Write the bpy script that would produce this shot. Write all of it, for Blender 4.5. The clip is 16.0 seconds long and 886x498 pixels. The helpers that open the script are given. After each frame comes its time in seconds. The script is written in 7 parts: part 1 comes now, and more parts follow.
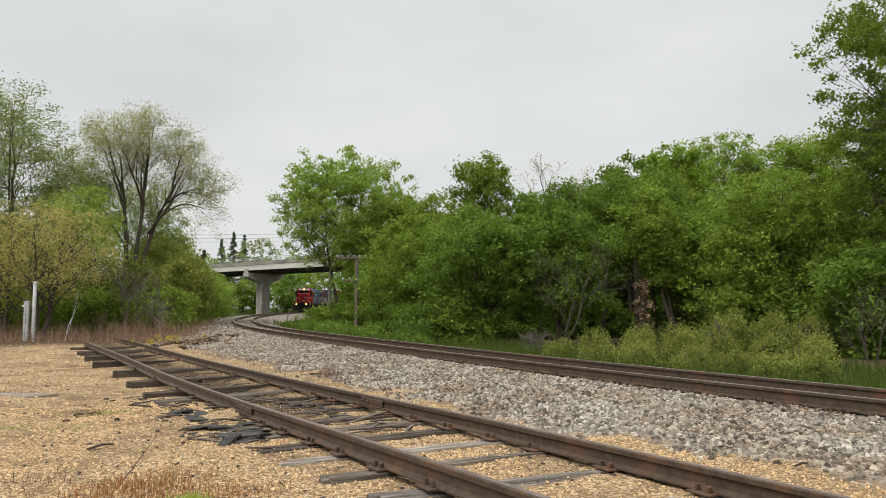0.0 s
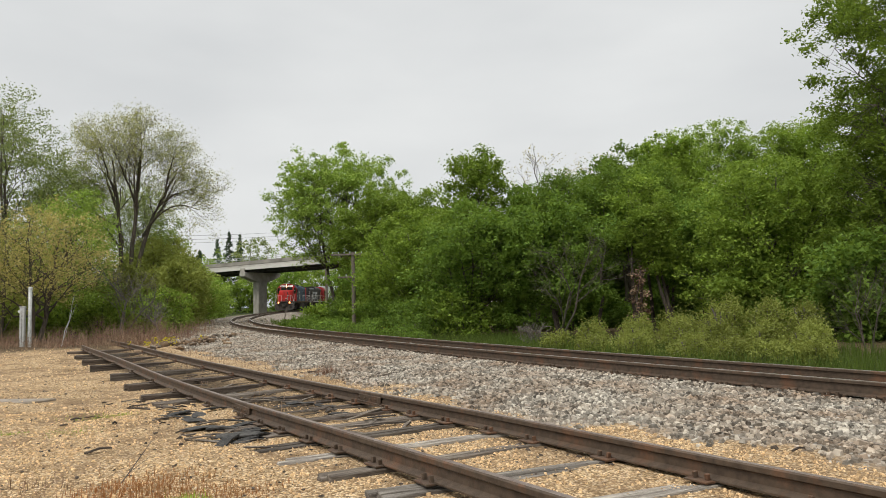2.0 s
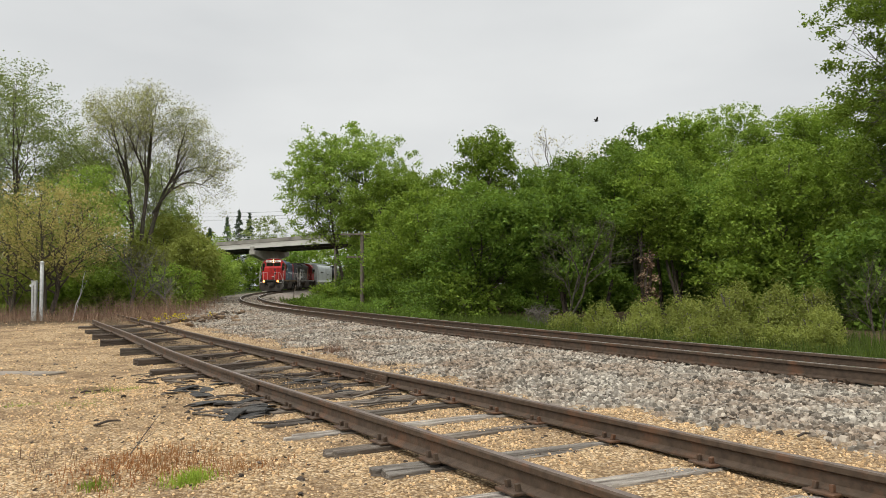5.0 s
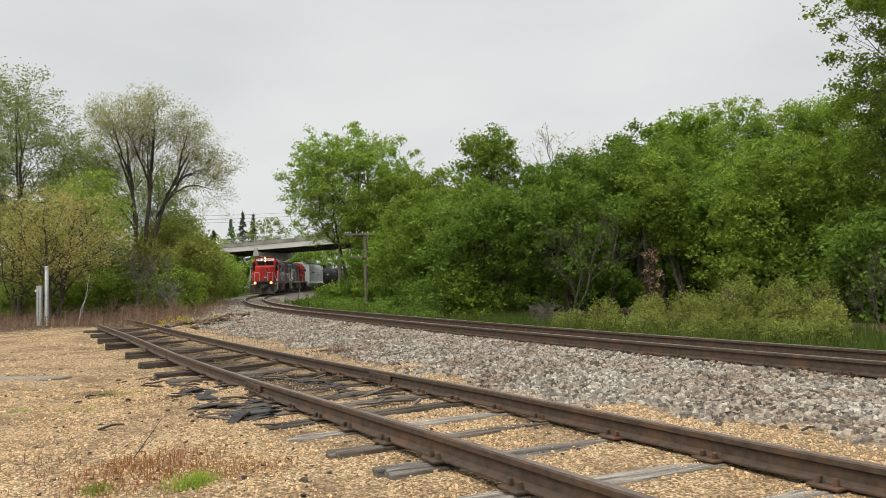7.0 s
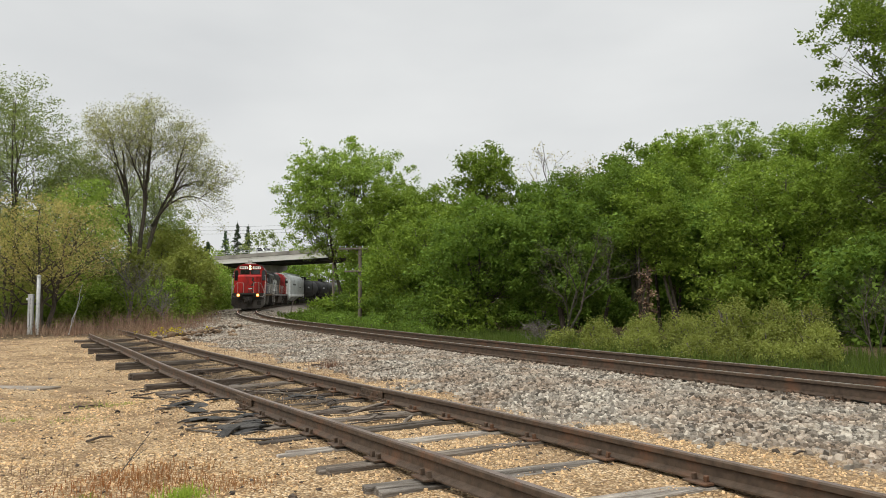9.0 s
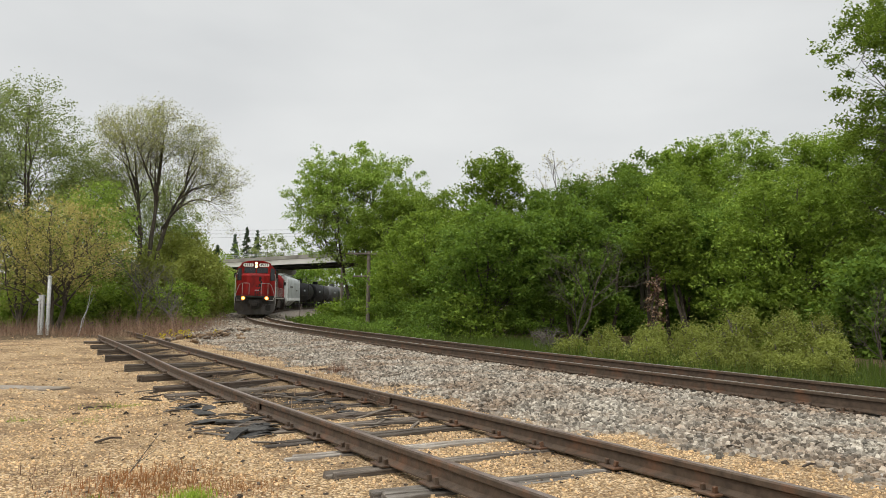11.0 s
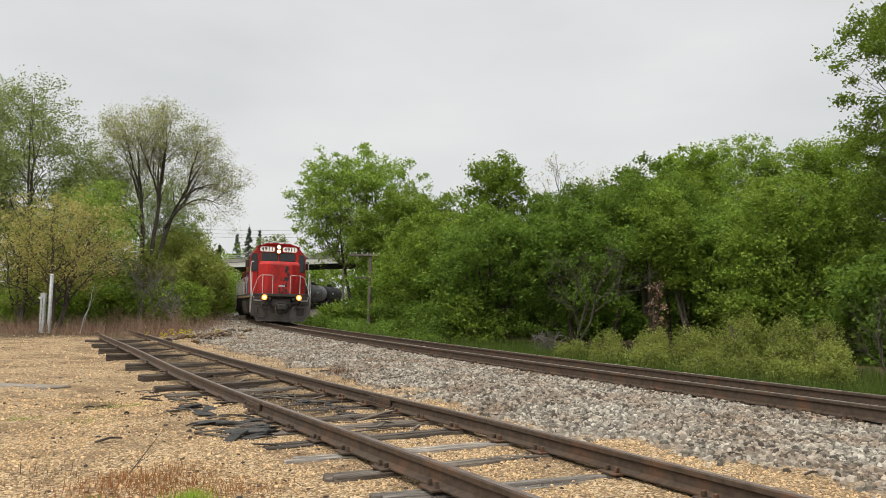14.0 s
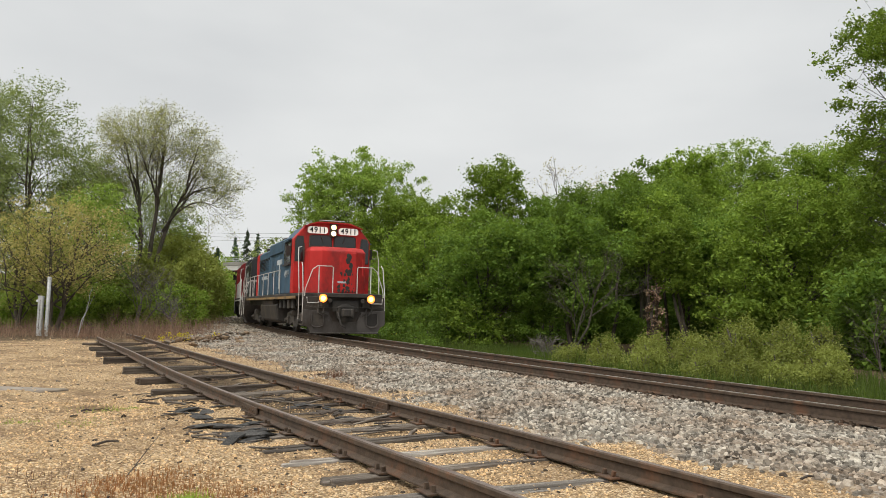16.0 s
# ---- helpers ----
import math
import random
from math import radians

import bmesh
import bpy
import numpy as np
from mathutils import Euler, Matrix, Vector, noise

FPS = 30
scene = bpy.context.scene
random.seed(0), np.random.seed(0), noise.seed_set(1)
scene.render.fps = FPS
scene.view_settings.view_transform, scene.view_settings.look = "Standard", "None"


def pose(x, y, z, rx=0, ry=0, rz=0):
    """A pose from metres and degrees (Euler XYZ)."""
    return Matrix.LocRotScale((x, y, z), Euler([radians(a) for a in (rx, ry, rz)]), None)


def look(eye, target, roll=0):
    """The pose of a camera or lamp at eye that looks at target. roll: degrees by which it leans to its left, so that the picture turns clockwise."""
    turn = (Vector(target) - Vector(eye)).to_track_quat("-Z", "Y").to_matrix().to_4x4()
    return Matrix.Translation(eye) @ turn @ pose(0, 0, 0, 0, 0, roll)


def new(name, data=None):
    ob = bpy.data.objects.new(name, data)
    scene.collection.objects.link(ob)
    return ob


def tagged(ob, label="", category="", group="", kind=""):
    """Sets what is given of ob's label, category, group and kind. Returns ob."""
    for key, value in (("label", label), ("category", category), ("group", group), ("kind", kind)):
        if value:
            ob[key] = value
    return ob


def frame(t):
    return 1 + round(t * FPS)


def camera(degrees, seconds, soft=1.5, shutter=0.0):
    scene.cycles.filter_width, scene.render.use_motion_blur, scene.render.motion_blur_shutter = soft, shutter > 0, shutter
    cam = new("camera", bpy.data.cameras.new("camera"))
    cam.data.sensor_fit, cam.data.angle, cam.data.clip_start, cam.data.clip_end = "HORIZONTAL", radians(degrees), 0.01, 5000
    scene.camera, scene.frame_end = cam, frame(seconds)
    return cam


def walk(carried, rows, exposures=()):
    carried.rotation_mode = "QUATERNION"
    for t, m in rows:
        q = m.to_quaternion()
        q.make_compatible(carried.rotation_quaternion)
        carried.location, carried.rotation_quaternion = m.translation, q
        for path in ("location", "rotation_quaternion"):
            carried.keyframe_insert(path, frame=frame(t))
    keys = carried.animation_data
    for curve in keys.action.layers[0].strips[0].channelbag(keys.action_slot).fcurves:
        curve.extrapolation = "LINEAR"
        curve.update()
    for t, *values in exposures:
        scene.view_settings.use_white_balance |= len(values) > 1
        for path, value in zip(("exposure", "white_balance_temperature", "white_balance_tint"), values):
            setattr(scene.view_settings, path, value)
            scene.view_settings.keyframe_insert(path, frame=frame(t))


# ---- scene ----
cam = camera(63.2, 16.0, soft=0.9)
PATH = [
    (0.0, -0.053, -0.031, 1.129, -0.092, 5.013, 0.005), (0.5, -0.05, -0.038, 1.137, -0.193, 5.295, 0.912),
    (1.0, -0.044, -0.046, 1.14, -0.089, 5.61, 1.675), (1.5, -0.036, -0.031, 1.137, 0.131, 5.478, 1.97),
    (2.0, -0.026, -0.019, 1.13, -0.275, 4.567, 1.521), (2.5, -0.025, -0.021, 1.136, -0.202, 4.258, 1.169),
    (3.0, -0.024, -0.026, 1.135, 0.416, 4.088, 1.214), (3.5, -0.028, -0.02, 1.133, 0.367, 3.98, 1.249),
    (4.0, -0.021, -0.014, 1.128, 0.276, 3.707, 0.83), (4.5, -0.021, -0.01, 1.117, 0.342, 3.16, 0.469),
    (7.0, 0.011, 0.0, 1.12, 0.745, 2.999, 1.467), (7.5, 0.012, -0.001, 1.12, 0.409, 2.737, 1.158),
    (8.0, 0.014, -0.009, 1.126, 0.495, 3.009, 0.948), (8.5, 0.011, -0.004, 1.128, 0.458, 3.71, 0.774),
    (9.0, 0.01, -0.007, 1.13, 0.246, 4.246, 0.388), (9.5, 0.005, -0.006, 1.127, 0.211, 4.297, -0.067),
    (10.0, 0.0, -0.009, 1.129, 0.626, 4.413, 0.076), (12.5, 0.003, -0.014, 1.131, 1.076, 4.988, -0.978),
    (13.0, 0.01, -0.02, 1.136, 0.999, 4.663, -0.88), (13.5, 0.006, -0.021, 1.136, 0.931, 4.664, -0.926),
    (14.0, -0.006, -0.005, 1.14, 0.963, 4.898, -1.0), (14.5, 0.0, -0.006, 1.137, 0.829, 5.001, -0.885),
    (15.0, -0.006, -0.015, 1.137, 0.688, 4.849, -1.086), (15.5, -0.004, -0.012, 1.14, 0.694, 4.921, -1.081),
    (16.0, 0.001, -0.017, 1.143, 0.818, 5.179, -1.094)]
walk(cam, [(t, pose(x, y, z, 90 + tilt, lean, turn)) for t, x, y, z, turn, tilt, lean in PATH])
scene.view_settings.exposure = 0.0

# ---- overcast sky and soft sun ----
SUN_UP, SUN_TURN = 52.0, 215.0
world = bpy.data.worlds.new("overcast_sky")
scene.world = world
world.use_nodes = True
wn, wl = world.node_tree.nodes, world.node_tree.links
wn.clear()
w_out, w_bg = wn.new("ShaderNodeOutputWorld"), wn.new("ShaderNodeBackground")
w_sky = wn.new("ShaderNodeTexSky")
w_sky.sky_type, w_sky.sun_disc = "NISHITA", False
w_sky.sun_elevation, w_sky.sun_rotation = radians(SUN_UP), radians(SUN_TURN)
w_sky.air_density, w_sky.dust_density = 1.0, 4.0
w_co = wn.new("ShaderNodeTexCoord")
w_map = wn.new("ShaderNodeMapping")
w_map.inputs["Scale"].default_value = (1.3, 1.3, 3.6)
w_noise = wn.new("ShaderNodeTexNoise")
w_noise.inputs["Scale"].default_value, w_noise.inputs["Detail"].default_value = 1.7, 5.0
w_noise.inputs["Roughness"].default_value = 0.45
w_ramp = wn.new("ShaderNodeValToRGB")
w_ramp.color_ramp.elements[0].position, w_ramp.color_ramp.elements[1].position = 0.3, 0.72
w_ramp.color_ramp.elements[0].color, w_ramp.color_ramp.elements[1].color = (6.75, 6.9, 6.95, 1), (8.5, 8.6, 8.5, 1)
w_sep = wn.new("ShaderNodeSeparateXYZ")
w_up = wn.new("ShaderNodeMapRange")
w_up.inputs["From Min"].default_value, w_up.inputs["From Max"].default_value = 0.45, 1.0
w_up.inputs["To Min"].default_value, w_up.inputs["To Max"].default_value = 1.0, 2.7
w_mul = wn.new("ShaderNodeVectorMath")
w_mul.operation = "SCALE"
w_mix = wn.new("ShaderNodeMix")
w_mix.data_type = "RGBA"
w_mix.inputs["Factor"].default_value = 0.94
wl.new(w_co.outputs["Generated"], w_map.inputs["Vector"])
wl.new(w_map.outputs["Vector"], w_noise.inputs["Vector"])
wl.new(w_noise.outputs["Fac"], w_ramp.inputs["Fac"])
wl.new(w_co.outputs["Generated"], w_sep.inputs[0])
wl.new(w_sep.outputs["Z"], w_up.inputs["Value"])
wl.new(w_ramp.outputs["Color"], w_mul.inputs[0])
wl.new(w_up.outputs["Result"], w_mul.inputs["Scale"])
wl.new(w_sky.outputs["Color"], w_mix.inputs["A"])
wl.new(w_mul.outputs["Vector"], w_mix.inputs["B"])
wl.new(w_mix.outputs["Result"], w_bg.inputs["Color"])
w_bg.inputs["Strength"].default_value = 0.1
wl.new(w_bg.outputs["Background"], w_out.inputs["Surface"])
sun = new("sun", bpy.data.lights.new("sun", "SUN"))
sun.data.energy, sun.data.angle, sun.data.color = 2.1, radians(22), (1.0, 0.95, 0.87)
sun.matrix_world = look((math.sin(radians(SUN_TURN)) * 60, math.cos(radians(SUN_TURN)) * 60, 60 * math.tan(radians(SUN_UP))), (0, 0, 0))


# ---- materials ----
def nodes_of(name):
    m = bpy.data.materials.new(name)
    m.use_nodes = True
    nt = m.node_tree
    return m, nt.nodes, nt.links, nt.nodes["Principled BSDF"]


def mixer(nd, ln, fac, a, b, blend="MIX"):
    mx = nd.new("ShaderNodeMix")
    mx.data_type, mx.blend_type = "RGBA", blend
    for socket, v in (("Factor", fac), ("A", a), ("B", b)):
        if isinstance(v, (int, float)):
            mx.inputs[socket].default_value = v
        elif isinstance(v, tuple):
            mx.inputs[socket].default_value = (*v, 1)
        else:
            ln.new(v, mx.inputs[socket])
    return mx.outputs["Result"]


def noisy(nd, ln, scale, detail=4.0, lo=0.35, hi=0.65, rough=0.6, stretch=(1, 1, 1), where=None):
    if where is None:
        co = nd.new("ShaderNodeTexCoord")
        mp = nd.new("ShaderNodeMapping")
        mp.inputs["Scale"].default_value = stretch
        ln.new(co.outputs["Object"], mp.inputs["Vector"])
        where = mp.outputs["Vector"]
    nz = nd.new("ShaderNodeTexNoise")
    nz.inputs["Scale"].default_value, nz.inputs["Detail"].default_value, nz.inputs["Roughness"].default_value = scale, detail, rough
    ln.new(where, nz.inputs["Vector"])
    mr = nd.new("ShaderNodeMapRange")
    mr.inputs["From Min"].default_value, mr.inputs["From Max"].default_value = lo, hi
    ln.new(nz.outputs["Fac"], mr.inputs["Value"])
    return mr.outputs["Result"]


def relief(nd, ln, bsdf, height, dist):
    bp = nd.new("ShaderNodeBump")
    bp.inputs["Strength"].default_value, bp.inputs["Distance"].default_value = 0.8, dist
    ln.new(height, bp.inputs["Height"])
    ln.new(bp.outputs["Normal"], bsdf.inputs["Normal"])


def surface(name, c1, c2, scale=8.0, c3=None, scale3=1.0, amount3=0.5, rough=0.8, metal=0.0, bump=0.004, stretch=(1, 1, 1), island=0.0, spec=0.3):
    """Grain of c1 and c2, patches of c3 on a larger scale, and fine relief."""
    m, nd, ln, b = nodes_of(name)
    n1 = noisy(nd, ln, scale, 5.0, stretch=stretch)
    col = mixer(nd, ln, n1, c1, c2)
    if c3:
        n3 = noisy(nd, ln, scale3, 6.0, 0.62 - 0.3 * amount3, 0.75 - 0.15 * amount3, 0.7, stretch=stretch)
        col = mixer(nd, ln, n3, col, c3)
    if island:
        gi = nd.new("ShaderNodeNewGeometry")
        oi = nd.new("ShaderNodeObjectInfo")
        ad = nd.new("ShaderNodeMath")
        ad.operation = "ADD"
        ln.new(gi.outputs["Random Per Island"], ad.inputs[0])
        ln.new(oi.outputs["Random"], ad.inputs[1])
        fr = nd.new("ShaderNodeMath")
        fr.operation = "FRACT"
        ln.new(ad.outputs[0], fr.inputs[0])
        mr = nd.new("ShaderNodeMapRange")
        mr.inputs["To Min"].default_value, mr.inputs["To Max"].default_value = 1 - island, 1 + island
        ln.new(fr.outputs[0], mr.inputs["Value"])
        sc = nd.new("ShaderNodeVectorMath")
        sc.operation = "SCALE"
        ln.new(col, sc.inputs[0])
        ln.new(mr.outputs["Result"], sc.inputs["Scale"])
        col = sc.outputs["Vector"]
    ln.new(col, b.inputs["Base Color"])
    b.inputs["Roughness"].default_value, b.inputs["Metallic"].default_value = rough, metal
    b.inputs["Specular IOR Level"].default_value = spec
    if bump:
        relief(nd, ln, b, noisy(nd, ln, scale * 4, 4.0, 0.3, 0.7, stretch=stretch), bump)
    return m


def leafy(name, dark, light, tint, spread=0.25, thin=0.42, through_tint=(0.26, 0.36, 0.035)):
    """Leaves: colour by leaf and by clump, and some light through them."""
    m, nd, ln, b = nodes_of(name)
    gi = nd.new("ShaderNodeNewGeometry")
    oi = nd.new("ShaderNodeObjectInfo")
    tone = nd.new("ShaderNodeMapRange")
    tone.inputs["To Min"].default_value, tone.inputs["To Max"].default_value = -0.05, 1.05
    ln.new(gi.outputs["Random Per Island"], tone.inputs["Value"])
    col = mixer(nd, ln, tone.outputs["Result"], dark, light)
    clump = noisy(nd, ln, 0.55, 3.0, 0.38, 0.66)
    half = nd.new("ShaderNodeMath")
    half.operation = "MULTIPLY"
    half.inputs[1].default_value = 0.6
    ln.new(clump, half.inputs[0])
    col = mixer(nd, ln, half.outputs[0], col, tint)
    mr = nd.new("ShaderNodeMapRange")
    mr.inputs["To Min"].default_value, mr.inputs["To Max"].default_value = 1 - spread, 1 + spread
    ln.new(oi.outputs["Random"], mr.inputs["Value"])
    sc = nd.new("ShaderNodeVectorMath")
    sc.operation = "SCALE"
    ln.new(col, sc.inputs[0])
    ln.new(mr.outputs["Result"], sc.inputs["Scale"])
    col = sc.outputs["Vector"]
    ln.new(col, b.inputs["Base Color"])
    b.inputs["Roughness"].default_value = 0.7
    b.inputs["Specular IOR Level"].default_value = 0.12
    tr = nd.new("ShaderNodeBsdfTranslucent")
    ln.new(mixer(nd, ln, 0.5, col, through_tint), tr.inputs["Color"])
    ms = nd.new("ShaderNodeMixShader")
    ms.inputs["Fac"].default_value = thin
    ln.new(b.outputs["BSDF"], ms.inputs[1])
    ln.new(tr.outputs["BSDF"], ms.inputs[2])
    ln.new(ms.outputs["Shader"], nd["Material Output"].inputs["Surface"])
    return m


def glowing(name, colour, strength):
    m, nd, ln, b = nodes_of(name)
    b.inputs["Base Color"].default_value = (*colour, 1)
    b.inputs["Emission Color"].default_value = (*colour, 1)
    b.inputs["Emission Strength"].default_value = strength
    return m


def ground_material():
    """Sandy gravel, grey ballast, grass and leaf litter, blended by the ground's own zones."""
    m, nd, ln, b = nodes_of("earth_and_gravel")
    co = nd.new("ShaderNodeTexCoord")
    ob = co.outputs["Object"]

    def zone(name):
        at = nd.new("ShaderNodeAttribute")
        at.attribute_name = name
        return at.outputs["Fac"]

    def pebbles(scale, c):
        vo = nd.new("ShaderNodeTexVoronoi")
        vo.inputs["Scale"].default_value = scale
        ln.new(ob, vo.inputs["Vector"])
        rp = nd.new("ShaderNodeValToRGB")
        els = rp.color_ramp.elements
        els[0].color, els[1].color = (*c[0], 1), (*c[-1], 1)
        for i, k in enumerate(c[1:-1]):
            els.new((i + 1) / (len(c) - 1)).color = (*k, 1)
        sx = nd.new("ShaderNodeSeparateColor")
        ln.new(vo.outputs["Color"], sx.inputs[0])
        ln.new(sx.outputs[0], rp.inputs["Fac"])
        return rp.outputs["Color"], vo.outputs["Distance"]

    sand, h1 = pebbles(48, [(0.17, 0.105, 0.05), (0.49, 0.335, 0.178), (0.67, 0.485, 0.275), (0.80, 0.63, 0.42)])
    # shade between the pebbles, put into the colour by distance from each cell's middle
    gap_shade = nd.new("ShaderNodeMapRange")
    gap_shade.inputs["From Min"].default_value, gap_shade.inputs["From Max"].default_value = 0.38, 0.75
    gap_shade.inputs["To Max"].default_value = 0.75
    ln.new(h1, gap_shade.inputs["Value"])
    sand = mixer(nd, ln, gap_shade.outputs["Result"], sand, (0.13, 0.085, 0.048))
    sand = mixer(nd, ln, noisy(nd, ln, 0.9, 6.0, 0.47, 0.68, 0.7, where=ob), sand, (0.17, 0.108, 0.06))
    sand = mixer(nd, ln, noisy(nd, ln, 11.0, 8.0, 0.50, 0.74, 0.75, where=ob), sand, (0.145, 0.092, 0.05))
    stone, h2 = pebbles(20, [(0.045, 0.038, 0.03), (0.15, 0.132, 0.108), (0.25, 0.225, 0.19), (0.19, 0.14, 0.105), (0.40, 0.37, 0.32)])
    stone = mixer(nd, ln, noisy(nd, ln, 0.7, 5.0, 0.5, 0.72, where=ob), stone, (0.20, 0.165, 0.13))
    grass = mixer(nd, ln, noisy(nd, ln, 5.0, 6.0, where=ob), (0.02, 0.036, 0.008), (0.048, 0.074, 0.015))
    grass = mixer(nd, ln, noisy(nd, ln, 0.6, 5.0, 0.5, 0.7, where=ob), grass, (0.085, 0.07, 0.036))
    litter = mixer(nd, ln, noisy(nd, ln, 7.0, 6.0, where=ob), (0.05, 0.035, 0.02), (0.17, 0.12, 0.07))
    edge = noisy(nd, ln, 3.0, 5.0, 0.2, 0.8, where=ob)

    def zoned(name):
        mm = nd.new("ShaderNodeMath")
        mm.operation = "MULTIPLY_ADD"
        ln.new(zone(name), mm.inputs[0])
        mm.inputs[1].default_value = 2.0
        m2 = nd.new("ShaderNodeMath")
        m2.operation = "SUBTRACT"
        m2.use_clamp = True
        ln.new(edge, mm.inputs[2])
        ln.new(mm.outputs[0], m2.inputs[0])
        m2.inputs[1].default_value = 1.0
        return m2.outputs[0]

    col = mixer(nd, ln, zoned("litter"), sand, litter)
    col = mixer(nd, ln, zoned("grass"), col, grass)
    zb = zoned("ballast")
    col = mixer(nd, ln, zb, col, stone)
    ln.new(col, b.inputs["Base Color"])
    b.inputs["Roughness"].default_value = 0.95
    b.inputs["Specular IOR Level"].default_value = 0.15
    low = nd.new("ShaderNodeMath")
    low.operation = "MULTIPLY"
    low.inputs[1].default_value = -1.0
    ln.new(mixer(nd, ln, zb, h1, h2), low.inputs[0])
    relief(nd, ln, b, low.outputs[0], 0.03)
    return m


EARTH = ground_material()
STEEL_BROWN = surface("rusted_rail_steel", (0.060, 0.043, 0.031), (0.104, 0.075, 0.053), 14, (0.15, 0.078, 0.045), 2.5, 0.35, rough=0.62, metal=0.25, bump=0.0015)
STEEL_WORN = surface("worn_rail_head", (0.38, 0.35, 0.31), (0.52, 0.49, 0.45), 22, (0.25, 0.20, 0.16), 3.0, 0.4, rough=0.3, metal=0.75, bump=0.0006, stretch=(1, 1, 1))
STEEL_DULL = surface("dull_old_rail_head", (0.15, 0.115, 0.095), (0.23, 0.185, 0.155), 20, (0.10, 0.062, 0.045), 2.0, 0.5, rough=0.5, metal=0.45, bump=0.0008)
OLD_WOOD = surface("weathered_tie_wood", (0.17, 0.145, 0.118), (0.45, 0.41, 0.355), 9, (0.07, 0.055, 0.044), 1.6, 0.5, rough=0.9, bump=0.012, stretch=(0.35, 6, 6), island=0.35)
SPLINTER_WOOD = surface("grey_splintered_wood", (0.10, 0.08, 0.062), (0.25, 0.215, 0.175), 9, (0.05, 0.038, 0.03), 1.6, 0.6, rough=0.9, bump=0.01, stretch=(0.35, 6, 6), island=0.4)
DARK_WOOD = surface("creosoted_tie_wood", (0.045, 0.034, 0.027), (0.11, 0.085, 0.065), 9, (0.17, 0.14, 0.11), 2.0, 0.4, rough=0.9, bump=0.012, stretch=(0.35, 6, 6), island=0.35)
BLACK_SCRAP = surface("black_rubber_and_bark", (0.018, 0.017, 0.016), (0.06, 0.056, 0.05), 20, rough=0.75, bump=0.006, island=0.4)
STONE = surface("crushed_ballast_stone", (0.255, 0.23, 0.19), (0.385, 0.352, 0.295), 22, (0.20, 0.145, 0.10), 0.8, 0.7, rough=0.9, bump=0.003, island=0.7)
PEBBLE = surface("tan_pea_gravel", (0.46, 0.308, 0.16), (0.65, 0.468, 0.268), 40, (0.35, 0.228, 0.118), 0.8, 0.4, rough=0.9, bump=0.002, island=0.48)
RUBBLE = surface("tan_broken_stone", (0.13, 0.085, 0.052), (0.27, 0.19, 0.12), 12, (0.10, 0.072, 0.05), 2.0, 0.5, rough=0.9, bump=0.01, island=0.4)
BARK = surface("grey_brown_bark", (0.055, 0.043, 0.033), (0.135, 0.112, 0.09), 7, (0.07, 0.075, 0.045), 0.8, 0.4, rough=0.95, bump=0.02, stretch=(3, 3, 0.5))
TWIG = surface("dry_twig_bark", (0.085, 0.072, 0.058), (0.185, 0.165, 0.14), 9, rough=0.95, bump=0.006)
STRAW = surface("dry_brown_weed_stalks", (0.15, 0.10, 0.065), (0.30, 0.21, 0.135), 6, (0.20, 0.105, 0.07), 0.7, 0.6, rough=0.95, bump=0, island=0.4)
CONCRETE = surface("bridge_concrete", (0.30, 0.285, 0.25), (0.40, 0.38, 0.34), 1.6, (0.19, 0.175, 0.15), 0.25, 0.5, rough=0.9, bump=0.006, stretch=(1, 1, 0.5))
GIRDER = surface("grey_painted_girder", (0.50, 0.49, 0.45), (0.60, 0.585, 0.54), 2.0, (0.28, 0.26, 0.22), 0.5, 0.4, rough=0.7, bump=0.002, stretch=(0.2, 1, 1))
PARAPET = surface("stained_parapet_concrete", (0.20, 0.19, 0.165), (0.29, 0.275, 0.24), 1.2, (0.12, 0.11, 0.095), 0.3, 0.5, rough=0.95, bump=0.006)
GALV = surface("galvanised_steel", (0.42, 0.43, 0.42), (0.56, 0.57, 0.56), 10, (0.32, 0.32, 0.31), 2.0, 0.4, rough=0.5, metal=0.5, bump=0.0005)
POLE_WOOD = surface("old_pole_wood", (0.12, 0.10, 0.085), (0.23, 0.20, 0.17), 5, (0.09, 0.07, 0.055), 1.2, 0.5, rough=0.95, bump=0.008, stretch=(8, 8, 0.4))
INSULATOR = surface("pale_glass_insulator", (0.45, 0.55, 0.52), (0.62, 0.70, 0.66), 20, rough=0.15, bump=0)
LEAF_MAPLE = leafy("spring_leaf_green", (0.075, 0.13, 0.021), (0.29, 0.395, 0.064), (0.195, 0.285, 0.04))
LEAF_DEEP = leafy("deep_leaf_green", (0.05, 0.10, 0.018), (0.205, 0.31, 0.055), (0.12, 0.205, 0.032))
LEAF_PALE = leafy("pale_young_leaf", (0.17, 0.21, 0.08), (0.40, 0.45, 0.19), (0.28, 0.325, 0.125))
LEAF_BRIGHT = leafy("bright_young_leaf", (0.11, 0.185, 0.035), (0.39, 0.50, 0.11), (0.25, 0.36, 0.065))
LEAF_OLIVE = leafy("olive_shrub_leaf", (0.15, 0.18, 0.042), (0.29, 0.325, 0.085), (0.22, 0.25, 0.055), through_tint=(0.36, 0.38, 0.06))
LEAF_BUD = leafy("yellow_brown_bud", (0.29, 0.26, 0.09), (0.57, 0.51, 0.19), (0.44, 0.385, 0.135), through_tint=(0.42, 0.36, 0.09))
LEAF_TALL = leafy("olive_brown_bud", (0.22, 0.235, 0.095), (0.41, 0.42, 0.18), (0.33, 0.325, 0.135), through_tint=(0.46, 0.45, 0.15))
